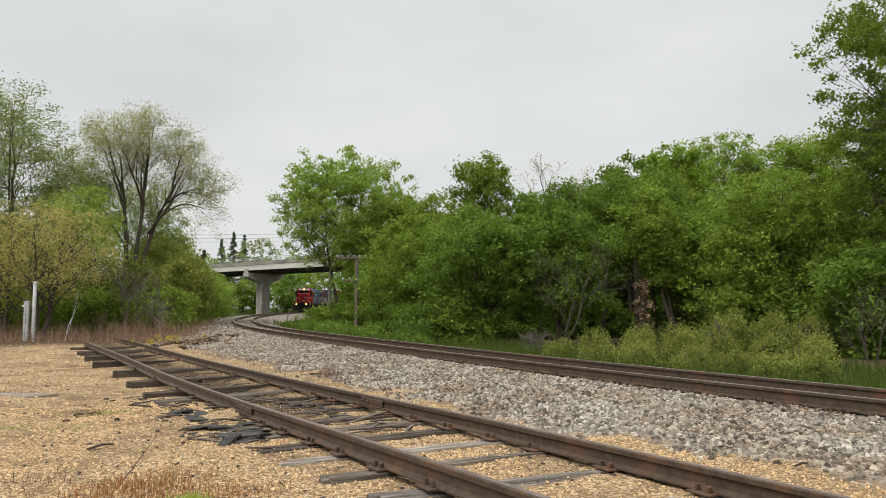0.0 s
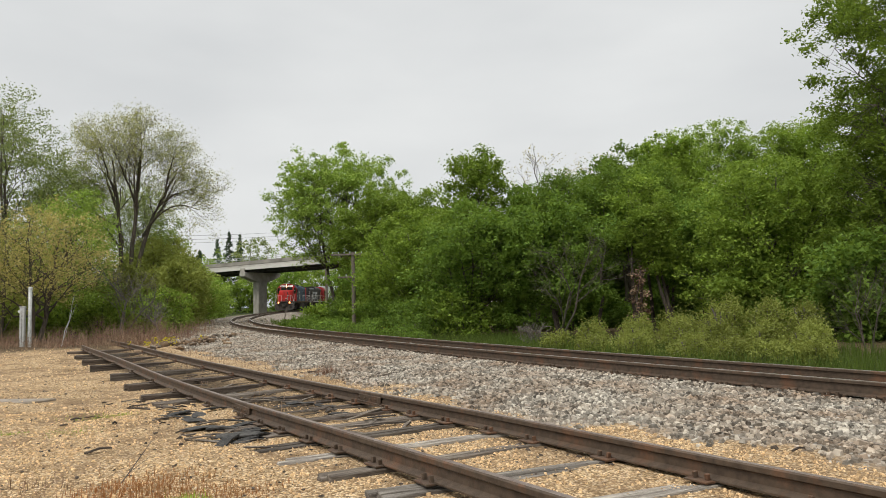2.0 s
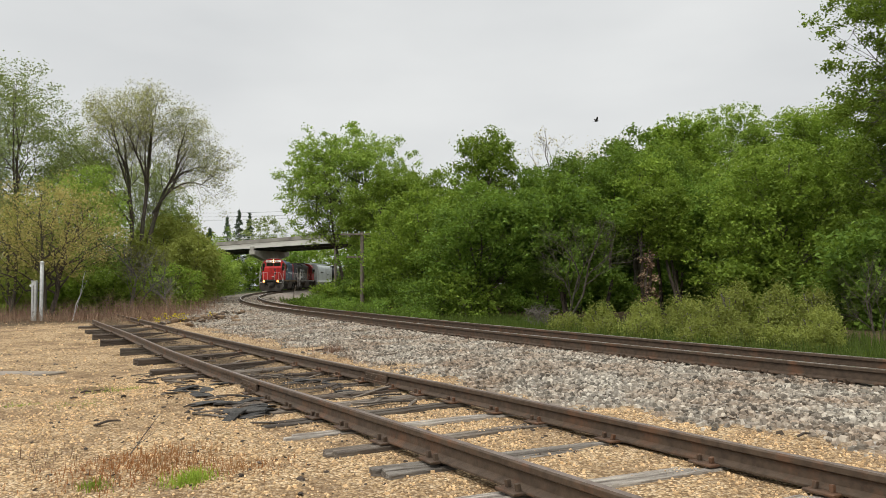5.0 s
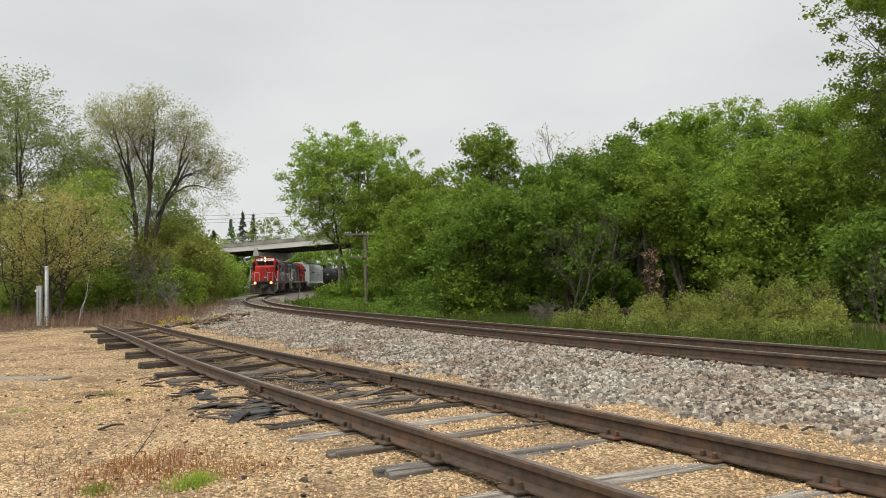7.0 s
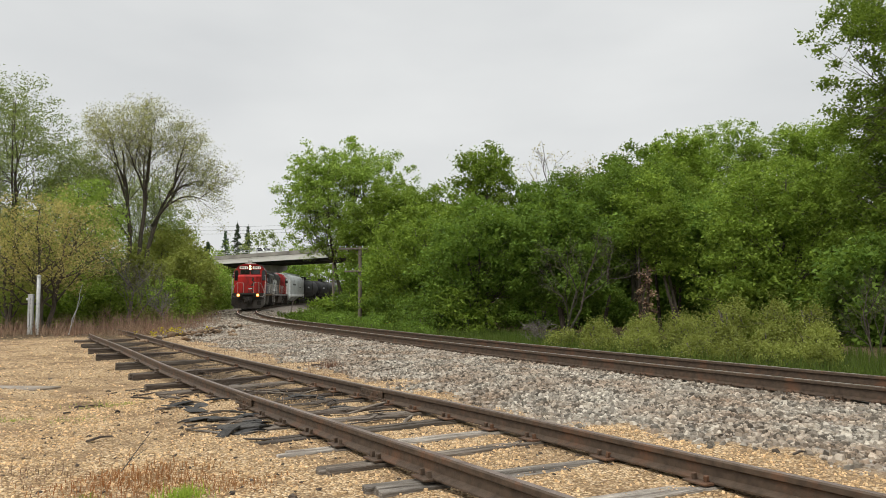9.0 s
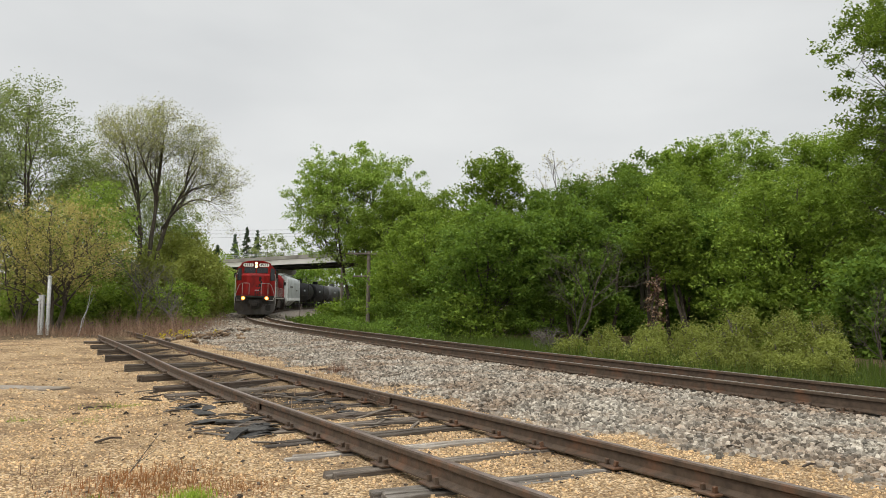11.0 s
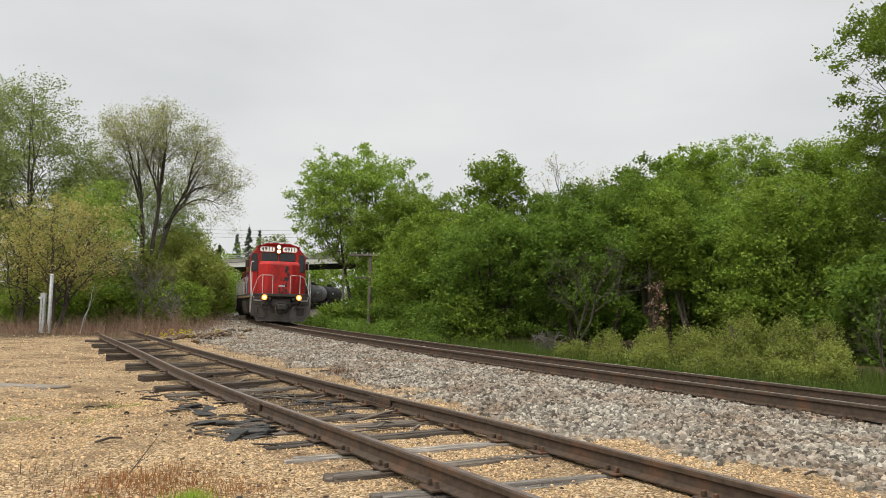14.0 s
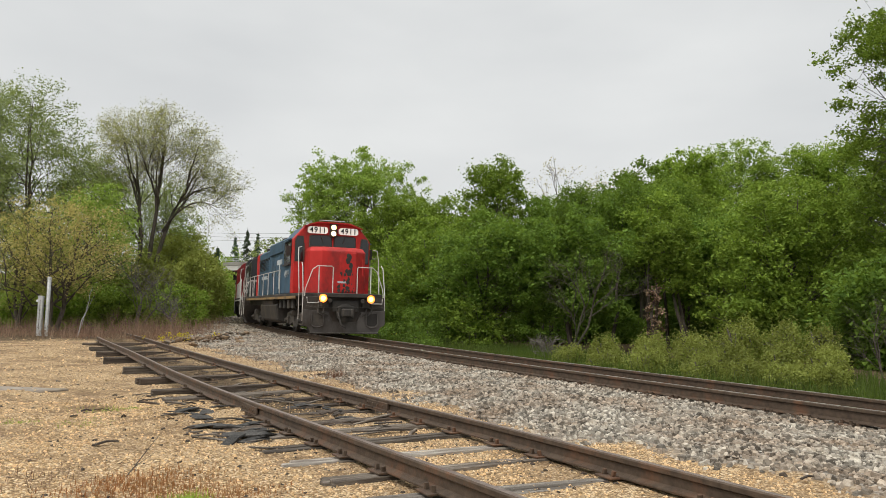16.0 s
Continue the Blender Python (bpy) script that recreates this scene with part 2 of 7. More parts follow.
LEAF_BLUE = leafy("blue_green_needle", (0.045, 0.075, 0.045), (0.09, 0.135, 0.08), (0.065, 0.105, 0.058), thin=0.15)
BLADE = leafy("grass_blade", (0.03, 0.055, 0.011), (0.08, 0.12, 0.02), (0.075, 0.08, 0.025), through_tint=(0.16, 0.24, 0.03))
BLADE_DRY = leafy("dry_grass_blade", (0.22, 0.12, 0.05), (0.44, 0.27, 0.12), (0.42, 0.14, 0.05), through_tint=(0.45, 0.2, 0.06))
BLADE_LIME = leafy("lime_grass_blade", (0.15, 0.23, 0.03), (0.32, 0.42, 0.06), (0.26, 0.34, 0.05))
SLAB = surface("worn_grey_slab", (0.22, 0.19, 0.155), (0.31, 0.27, 0.225), 4.0, (0.16, 0.125, 0.09), 1.5, 0.6, rough=0.85, bump=0.004)
FLOWER = leafy("yellow_flower", (0.40, 0.33, 0.02), (0.6, 0.5, 0.05), (0.5, 0.42, 0.03), through_tint=(0.5, 0.42, 0.03))


def painted(name, c, dirt=(0.05, 0.04, 0.035), amount=0.35, rough=0.42):
    light = tuple(min(1, v * 1.18 + 0.004) for v in c)
    return surface(name, c, light, 3.0, dirt, 0.9, amount, rough=rough, bump=0.0006, spec=0.4, stretch=(1, 1, 0.6))


RED = painted("weathered_red_paint", (0.40, 0.013, 0.010), (0.15, 0.015, 0.012), 0.45, 0.68)
DARK_RED = painted("dull_crimson_paint", (0.23, 0.012, 0.012), (0.09, 0.014, 0.012), 0.45, 0.6)
BARE_STEEL = painted("scraped_bare_steel", (0.068, 0.060, 0.054), (0.035, 0.026, 0.02), 0.5, 0.65)
BLUE = painted("faded_blue_paint", (0.040, 0.082, 0.125), (0.038, 0.056, 0.074), 0.45, 0.62)
BLACK_PAINT = painted("faded_black_paint", (0.018, 0.019, 0.021), (0.05, 0.045, 0.04), 0.4, 0.5)
TANK_BLACK = painted("black_tank_paint", (0.008, 0.008, 0.009), (0.022, 0.019, 0.017), 0.4, 0.75)
TANK_GREY = painted("grey_tank_paint", (0.09, 0.092, 0.095), (0.06, 0.056, 0.05), 0.4, 0.55)
UNDER = painted("grimy_underframe", (0.030, 0.027, 0.024), (0.085, 0.07, 0.055), 0.5, 0.85)
PLOW = painted("worn_grey_pilot", (0.032, 0.027, 0.023), (0.075, 0.055, 0.04), 0.5, 0.75)
HOPPER_GREY = painted("pale_grey_hopper_paint", (0.40, 0.43, 0.42), (0.27, 0.27, 0.25), 0.35, 0.6)
HOPPER_WHITE = painted("dirty_white_paint", (0.62, 0.64, 0.63), (0.40, 0.38, 0.34), 0.3, 0.6)
RAIL_WHITE = painted("white_handrail_paint", (0.46, 0.44, 0.41), (0.24, 0.19, 0.16), 0.4, 0.55)
LETTER_WHITE = painted("white_lettering", (0.42, 0.45, 0.46), (0.20, 0.23, 0.25), 0.5, 0.65)
LETTER_BLACK = surface("black_numerals", (0.012, 0.012, 0.012), (0.02, 0.02, 0.02), 8, rough=0.6, bump=0)
ORANGE = painted("orange_stripe_paint", (0.40, 0.14, 0.03), (0.22, 0.09, 0.03), 0.4)
SILL_TAN = painted("dirty_tan_sill", (0.26, 0.165, 0.07), (0.08, 0.06, 0.04), 0.5, 0.7)
BOARD_LIT = glowing("lit_number_board", (0.80, 0.79, 0.72), 0.25)
LAMP_HOT = glowing("lit_headlight", (1.0, 0.62, 0.24), 7.0)
LAMP_DITCH = glowing("lit_ditch_light", (1.0, 0.50, 0.15), 5.0)
# orange glow for the rings that imitate the ditch lights' halo
LAMP_HALO = glowing("lamp_halo_glow", (1.0, 0.27, 0.04), 1.8)
CAB_GLASS, _n, _l, _b = nodes_of("dark_cab_glass")
_b.inputs["Base Color"].default_value = (0.012, 0.014, 0.015, 1)
_b.inputs["Roughness"].default_value = 0.06
_b.inputs["Specular IOR Level"].default_value = 0.6


# ---- mesh building ----
class Build:
    """Gathers boxes, tubes, prisms and turned shapes into one mesh."""

    def __init__(self):
        self.v, self.f = [], []

    def add(self, verts, faces):
        k = len(self.v)
        self.v += [tuple(p) for p in verts]
        self.f += [tuple(k + i for i in q) for q in faces]
        return self

    def box(self, cx, cy, cz, sx, sy, sz, turn=None):
        pts = [Vector((x * sx / 2, y * sy / 2, z * sz / 2)) for z in (-1, 1) for y in (-1, 1) for x in (-1, 1)]
        if turn is not None:
            pts = [turn @ p for p in pts]
        return self.add([(p.x + cx, p.y + cy, p.z + cz) for p in pts],
                        [(0, 2, 3, 1), (4, 5, 7, 6), (0, 1, 5, 4), (2, 6, 7, 3), (0, 4, 6, 2), (1, 3, 7, 5)])

    def prism(self, outline, a, b, axis="y"):
        """A closed outline of 2D points, pushed from a to b along an axis."""
        n = len(outline)
        at = {"y": lambda p, s: (p[0], s, p[1]), "x": lambda p, s: (s, p[0], p[1]), "z": lambda p, s: (p[0], p[1], s)}[axis]
        return self.add([at(p, s) for s in (a, b) for p in outline],
                        [tuple(range(n)), tuple(range(2 * n - 1, n - 1, -1))] + [(i, n + i, n + (i + 1) % n, (i + 1) % n) for i in range(n)])

    def tube(self, pts, radius, sides=6, closed_ends=True):
        pts = [Vector(p) for p in pts]
        rad = radius if isinstance(radius, (list, tuple)) else [radius] * len(pts)
        ring = []
        for i, p in enumerate(pts):
            way = (pts[min(i + 1, len(pts) - 1)] - pts[max(i - 1, 0)]).normalized()
            side = way.cross(Vector((0.31, 0.17, 0.93) if abs(way.z) < 0.9 else (1, 0.1, 0))).normalized()
            other = way.cross(side)
            ring += [p + (side * math.cos(a) + other * math.sin(a)) * rad[i] for a in (2 * math.pi * j / sides for j in range(sides))]
        faces = [(i * sides + j, i * sides + (j + 1) % sides, (i + 1) * sides + (j + 1) % sides, (i + 1) * sides + j)
                 for i in range(len(pts) - 1) for j in range(sides)]
        if closed_ends:
            faces += [tuple(range(sides - 1, -1, -1)), tuple(range(len(ring) - sides, len(ring)))]
        return self.add(ring, faces)

    def turned(self, profile, centre, axis="x", sides=24):
        """A profile of (along, radius) turned round an axis through the centre."""
        c = Vector(centre)
        ring = []
        for s, r in profile:
            for j in range(sides):
                a = 2 * math.pi * j / sides
                u, w = r * math.cos(a), r * math.sin(a)
                ring.append(c + Vector({"x": (s, u, w), "y": (u, s, w), "z": (u, w, s)}[axis]))
        n = len(profile)
        return self.add(ring, [(i * sides + j, i * sides + (j + 1) % sides, (i + 1) * sides + (j + 1) % sides, (i + 1) * sides + j)
                               for i in range(n - 1) for j in range(sides)] + [tuple(range(sides)), tuple(range(n * sides - 1, (n - 1) * sides - 1, -1))])

    def mesh(self, name, material, bevel=0.0, smooth=False):
        me = bpy.data.meshes.new(name)
        me.from_pydata(self.v, [], self.f)
        bm = bmesh.new()
        bm.from_mesh(me)
        bmesh.ops.recalc_face_normals(bm, faces=bm.faces)
        if bevel:
            sharp = [e for e in bm.edges if e.is_manifold and e.calc_face_angle(0) > 0.6]
            bmesh.ops.bevel(bm, geom=sharp, offset=bevel, segments=1, affect="EDGES", clamp_overlap=True)
        bm.to_mesh(me)
        bm.free()
        me.materials.append(material)
        if smooth:
            me.shade_smooth()
            me.set_sharp_from_angle(angle=radians(38))
        return me


def part(name, built, material, parent=None, label="", bevel=0.0, smooth=False):
    ob = new(name, built.mesh(name, material, bevel, smooth))
    ob.parent = parent
    return tagged(ob, label)


def thing(name, label, category, group="", kind="", at=None):
    ob = tagged(new(name), label, category, group, kind)
    ob.empty_display_size = 0.3
    if at is not None:
        ob.matrix_basis = at
    return ob


def fast_mesh(name, verts, quads, material, smooth=False):
    """A mesh of many small faces, all with the same number of corners."""
    verts, quads = np.asarray(verts, np.float32), np.asarray(quads, np.int32)
    me = bpy.data.meshes.new(name)
    me.vertices.add(len(verts))
    me.vertices.foreach_set("co", verts.ravel())
    n, k = quads.shape
    me.loops.add(n * k)
    me.loops.foreach_set("vertex_index", quads.ravel())
    me.polygons.add(n)
    me.polygons.foreach_set("loop_start", np.arange(n, dtype=np.int32) * k)
    me.update(calc_edges=True)
    me.materials.append(material)
    if not smooth:
        me.shade_flat()
    return me


# ---- the lie of the tracks ----
# main line: heading and height along its length s, from the right of the camera away under the bridge
BEND_S = np.array([-60, -14, 20, 50, 80, 110, 170, 260.0])
BEND_K = np.array([-0.0058, -0.005779, -0.005398, -0.004742, -0.003792, -0.002861, -0.001932, -0.0015])
RISE_S = np.array([-60, -14, 10, 30, 60, 90, 120, 170, 260.0])
RISE_Z = np.array([0.02, 0.024, 0.252, 0.343, 0.614, 0.920, 1.229, 1.745, 2.6])
CANT, GAUGE = 0.029, 1.505
LINE_S = np.arange(-50, 260.1, 0.5)
_k = np.interp(LINE_S, BEND_S, BEND_K)
_zero = int(np.argmin(abs(LINE_S)))
_th = np.cumsum(_k) * 0.5
LINE_T = _th - _th[_zero] + 0.51756
LINE_X, LINE_Y = np.cumsum(-np.sin(LINE_T)) * 0.5, np.cumsum(np.cos(LINE_T)) * 0.5
LINE_X, LINE_Y = LINE_X - LINE_X[_zero] + 1.1525, LINE_Y - LINE_Y[_zero] + 16.966
LINE_Z = np.convolve(np.pad(np.interp(LINE_S, RISE_S, RISE_Z), 10, "edge"), np.ones(21) / 21, "valid")


def on_line(s):
    """The middle of the main line at s, and its heading (0 = +y, to the left positive)."""
    return (float(np.interp(s, LINE_S, LINE_X)), float(np.interp(s, LINE_S, LINE_Y)),
            float(np.interp(s, LINE_S, LINE_Z)), float(np.interp(s, LINE_S, LINE_T)))


def beside_line(s, off, up=0.0):
    """A place off metres to the right of the main line (seen going away)."""
    x, y, z, th = on_line(s)
    return x + off * math.cos(th), y + off * math.sin(th), z + up


def line_near(x, y):
    """For many places: s, signed offset (right positive) and rail height of the main line."""
    x, y = np.asarray(x, float), np.asarray(y, float)
    shape = x.shape
    px, py = x.ravel(), y.ravel()
    s, off, z = np.empty(len(px)), np.empty(len(px)), np.empty(len(px))
    for a in range(0, len(px), 4000):
        q = slice(a, a + 4000)
        dx, dy = px[q, None] - LINE_X[None], py[q, None] - LINE_Y[None]
        i = np.argmin(dx * dx + dy * dy, 1)
        r = np.arange(len(i))
        off[q] = dx[r, i] * np.cos(LINE_T[i]) + dy[r, i] * np.sin(LINE_T[i])
        far = np.hypot(dx[r, i], dy[r, i])
        off[q] = np.where(abs(off[q]) < far * 0.9, np.sign(off[q] + 1e-9) * far, off[q])
        s[q], z[q] = LINE_S[i], LINE_Z[i]
    return s.reshape(shape), off.reshape(shape), z.reshape(shape)


# siding: straight, its rail tops level; u runs along it, a across it
SIDE_A, SIDE_TOP, SIDE_NEAR, SIDE_FAR = radians(31.0), 0.09, 2.47, 3.975
SIDE_D, SIDE_N = (-math.sin(SIDE_A), math.cos(SIDE_A)), (math.cos(SIDE_A), math.sin(SIDE_A))


# the old rails sag where the bed has washed out
SAG_U = [-9, 0, 2, 4, 6, 8.8, 11, 14, 17, 20, 28, 40]
SAG_NEAR = [0.09, 0.075, 0.06, 0.04, 0.005, -0.05, -0.072, -0.078, -0.055, -0.045, -0.03, -0.02]
SAG_FAR = [0.03, 0.025, 0.02, 0.012, 0.005, -0.025, -0.04, -0.055, -0.07, -0.07, -0.035, -0.02]


def sag(u, near):
    return np.interp(u, SAG_U, SAG_NEAR if near else SAG_FAR)


def on_siding(u, a, z=0.0):
    return (u * SIDE_D[0] + a * SIDE_N[0], u * SIDE_D[1] + a * SIDE_N[1], z)


def smooth(t):
    t = np.clip(t, 0, 1)
    return t * t * (3 - 2 * t)


def wavy(x, y, size, seed):
    """Cheap smooth unevenness, about -1 to 1."""
    r = np.random.RandomState(seed)
    out = 0.0
    for i in range(5):
        a, f, p = r.rand() * 6.283, (0.6 + 0.9 * r.rand()) / size * 6.283, r.rand() * 6.283
        out = out + np.sin((x * math.cos(a) + y * math.sin(a)) * f + p)
    return out / 3.2


def ground_height(x, y):
    """Height and zones of the ground: ballast, grass, litter."""
    x, y = np.asarray(x, float), np.asarray(y, float)
    s, off, zr = line_near(x, y)
    u, a = x * SIDE_D[0] + y * SIDE_D[1], x * SIDE_N[0] + y * SIDE_N[1]
    left = np.interp(s, [-20, 10, 40, 90, 160, 260], [-0.10, -0.12, 0.0, 0.55, 1.2, 2.2])
    # gravel along the siding: level with the ties close by, washed out from under them farther on
    left = left - 0.12 * smooth((u - 8.5) / 4) * smooth((4.6 - a) / 1.5) * smooth((34 - u) / 6)
    right = np.interp(s, [-20, 10, 40, 90, 160, 260], [-0.55, -0.45, -0.30, 0.3, 1.0, 2.0])
    base = np.where(off < 0, left, right)
    unrolled = base + 0.05 * wavy(x, y, 7.0, 3) + 0.018 * wavy(x, y, 1.3, 4) + 0.006 * wavy(x, y, 0.35, 8)
    # close by, the gravel lies level with the tops of the ties
    flush = SIDE_TOP - 0.193 + (sag(u, True) + sag(u, False)) / 2 + 0.010 * wavy(x, y, 1.3, 4) + 0.006 * wavy(x, y, 0.35, 8)
    beds = smooth((9.5 - u) / 2) * smooth((4.7 - a) / 0.5) * smooth((a - 1.4) / 0.6)
    base = unrolled * (1 - beds) + flush * beds
    far = np.hypot(x, y)
    base = base + 1.5 * smooth((far - 150) / 400) * wavy(x, y, 160, 5)
    bed = zr - 0.205 + 0.012 * wavy(x, y, 0.6, 6)
    reach_l = np.interp(s, [-20, 5, 25, 50, 90], [1.9, 1.9, 2.1, 2.4, 2.4])
    d = np.where(off < 0, -off - reach_l, off - 1.75)
    slope = np.where(off < 0, np.interp(s, [-20, 20, 60], [2.6, 3.2, 3.0]), 1.6)
    t = smooth(d / slope)
    z = bed * (1 - t) + base * t
    nib = 0.35 * wavy(x, y, 2.2, 11) + 0.2 * wavy(x, y, 0.7, 12)
    ballast = 1 - smooth((d - np.where(off < 0, np.interp(s, [-20, 4, 14, 30, 60], [1.75, 2.1, 2.5, 2.3, 1.6]), np.interp(s, [45, 62], [0.25, 2.6])) + nib) / 1.1)
    ballast = ballast * smooth((a - 4.15 + 0.25 * nib) / 0.45 + (off > -2) * 2)
    grass = np.where(off > 0, smooth((d - np.interp(s, [45, 62], [0.3, 3.0]) + nib) / 0.5), 0) + np.where(off < 0, 0.95 * smooth((s - 26) / 8) * smooth((d - 1.4) / 0.9), 0)
    grass = grass + np.where(off < 0, smooth((far - 37) / 6) * smooth((d - 3) / 2), 0)
    grass = np.where((off > 0) & (s > 12), grass * (1 - smooth((s - 12) / 5)), grass)
    # gravel yard gives way to weeds at its far edge
    litter = np.where(off < 0, smooth((u - 29.5 + nib * 2) / 4) * smooth((d - 1.2) / 0.8), 0)
    litter = np.maximum(litter, np.where(off > 0, smooth((d - np.interp(s, [45, 62], [0.35, 3.0]) + nib) / 0.5) * smooth((s - 11) / 5), 0))
    litter = np.maximum(litter, 0.85 * smooth((u - 7) / 2.5) * smooth(1 - abs(a - 3.2) / 1.3))
    litter = np.maximum(litter, smooth((off - np.interp(s, [10, 24], [8.5, 3.6]) + nib) / 2))
    grass = np.where(off > 0, grass * (1 - 0.8 * smooth((off - np.interp(s, [10, 24], [8.5, 3.6]) + nib) / 2)), grass)
    return z, np.clip(ballast, 0, 1), np.clip(grass, 0, 1), np.clip(litter, 0, 1)


def ground_z(x, y):
    return float(ground_height(np.array([x]), np.array([y]))[0][0])


def steps(marks):
    out = [np.arange(a, b, d) for (a, d), (b, _) in zip(marks, marks[1:])]
    return np.concatenate(out + [[marks[-1][0]]])


def build_ground():
    gx = steps([(-2500, 400), (-500, 60), (-140, 12), (-56, 2), (-26, 0.5), (-14, 0.22), (-5, 0.13), (7, 0.22), (15, 0.6), (40, 3), (120, 20), (500, 400), (2500, 1)])
    gy = steps([(-2500, 400), (-500, 60), (-80, 10), (-10, 1), (2, 0.12), (9, 0.16), (16, 0.28), (34, 0.6), (70, 1.2), (150, 4), (280, 25), (600, 400), (3800, 1)])
    xx, yy = np.meshgrid(gx, gy)
    z, ballast, grass, litter = ground_height(xx, yy)
    nx, ny = len(gx), len(gy)
    i = (np.arange(ny - 1)[:, None] * nx + np.arange(nx - 1)[None]).ravel()
    me = fast_mesh("ground", np.stack([xx.ravel(), yy.ravel(), z.ravel()], 1), np.stack([i, i + 1, i + nx + 1, i + nx], 1), EARTH)
    me.shade_smooth()
    for name, v in (("ballast", ballast), ("grass", grass), ("litter", litter)):
        me.attributes.new(name, "FLOAT", "POINT").data.foreach_set("value", v.ravel().astype(np.float32))
    return tagged(new("ground", me), "sandy gravel yard, grey ballast bank and rough grass", "ground", kind="structure")


build_ground()


# ---- rails and ties ----
def rail_outline(h, head, foot):
    return [(-foot / 2, 0), (foot / 2, 0), (foot / 2, 0.012), (0.013, 0.035), (0.009, h - 0.055), (head / 2, h - 0.042),
            (head / 2, h - 0.010), (head / 2 - 0.010, h), (-head / 2 + 0.010, h), (-head / 2, h - 0.010), (-head / 2, h - 0.042),
            (-0.009, h - 0.055), (-0.013, 0.035), (-foot / 2, 0.012)]


def swept(centres, headings, outline):
    n, v, f = len(outline), [], []
    for (x, y, z), th in zip(centres, headings):
        for a, b in outline:
            v.append((x + a * math.cos(th), y + a * math.sin(th), z + b))
    for i in range(len(centres) - 1):
        f += [(i * n + j, i * n + (j + 1) % n, (i + 1) * n + (j + 1) % n, (i + 1) * n + j) for j in range(n)]
    f += [tuple(range(n)), tuple(range(len(v) - n, len(v)))]
    return Build().add(v, f)


def rail_object(name, centres, headings, h, head, foot, top_material, parent, label):
    """A rail whose running top has a material of its own."""
    ob = part(name, swept(centres, headings, rail_outline(h, head, foot)), STEEL_BROWN, parent, label)
    me = ob.data
    me.materials.append(top_material)
    for p in me.polygons:
        if p.normal.z > 0.8 and p.area > 0 and abs(sum(me.vertices[i].co.z for i in p.vertices) / len(p.vertices)) >= 0:
            if max(me.vertices[i].co.z for i in p.vertices) - min(c[2] for c in centres) > h - 0.03:
                p.material_index = 1
    return ob


def main_line():
    track = thing("main_track", "curved main line of brown steel rails on grey ballast", "railway track", kind="structure")
    s_all = np.concatenate([np.arange(-45, 60, 0.5), np.arange(60, 255, 2.0)])
    for name, side, lift in (("outer_rail", -1, CANT / 2), ("inner_rail", 1, -CANT / 2)):
        pts = [beside_line(s, side * GAUGE / 2, lift - 0.186) for s in s_all]
        ob = part(name, swept(pts, [on_line(s)[3] for s in s_all], rail_outline(0.186, 0.076, 0.15)), STEEL_BROWN, track, "brown rail with a bright worn head")
        me = ob.data
        me.materials.append(STEEL_WORN)
        for p in me.polygons:
            if p.normal.z > 0.9:
                c = p.center
                i = int(np.argmin((LINE_X - c.x) ** 2 + (LINE_Y - c.y) ** 2))
                if c.z > LINE_Z[i] - 0.05:
                    p.material_index = 1
    wood = Build().box(0, 0, -0.088, 2.6, 0.22, 0.175).mesh("tie", DARK_WOOD, bevel=0.012)
    plates = Build().box(-GAUGE / 2, 0, 0.008, 0.36, 0.19, 0.02).box(GAUGE / 2, 0, 0.008, 0.36, 0.19, 0.02)
    for side in (-1, 1):
        for dx in (-0.105, 0.105):
            for dy in (-0.055, 0.055):
                plates.box(side * GAUGE / 2 + dx, dy, 0.034, 0.034, 0.03, 0.055)
        for dx in (-0.082, 0.082):
            plates.box(side * GAUGE / 2 + dx, 0.135, 0.012, 0.045, 0.035, 0.05)
            plates.box(side * GAUGE / 2 + dx, -0.135, 0.012, 0.045, 0.035, 0.05)
    plate_mesh = plates.mesh("plates", STEEL_BROWN)
    rnd = random.Random(5)
    for k in range(190):
        s = -14 + k * 0.535
        x, y, z, th = on_line(s)
        tie = new("tie", wood)
        tie.parent = track
        tie.matrix_basis = pose(x, y, z - 0.206 + rnd.uniform(-0.006, 0.004), 0, 0, math.degrees(th) + rnd.uniform(-1, 1))
        clip = new("tie_plates", plate_mesh)
        clip.parent = tie
        clip.matrix_basis = pose(0, 0, 0.004)


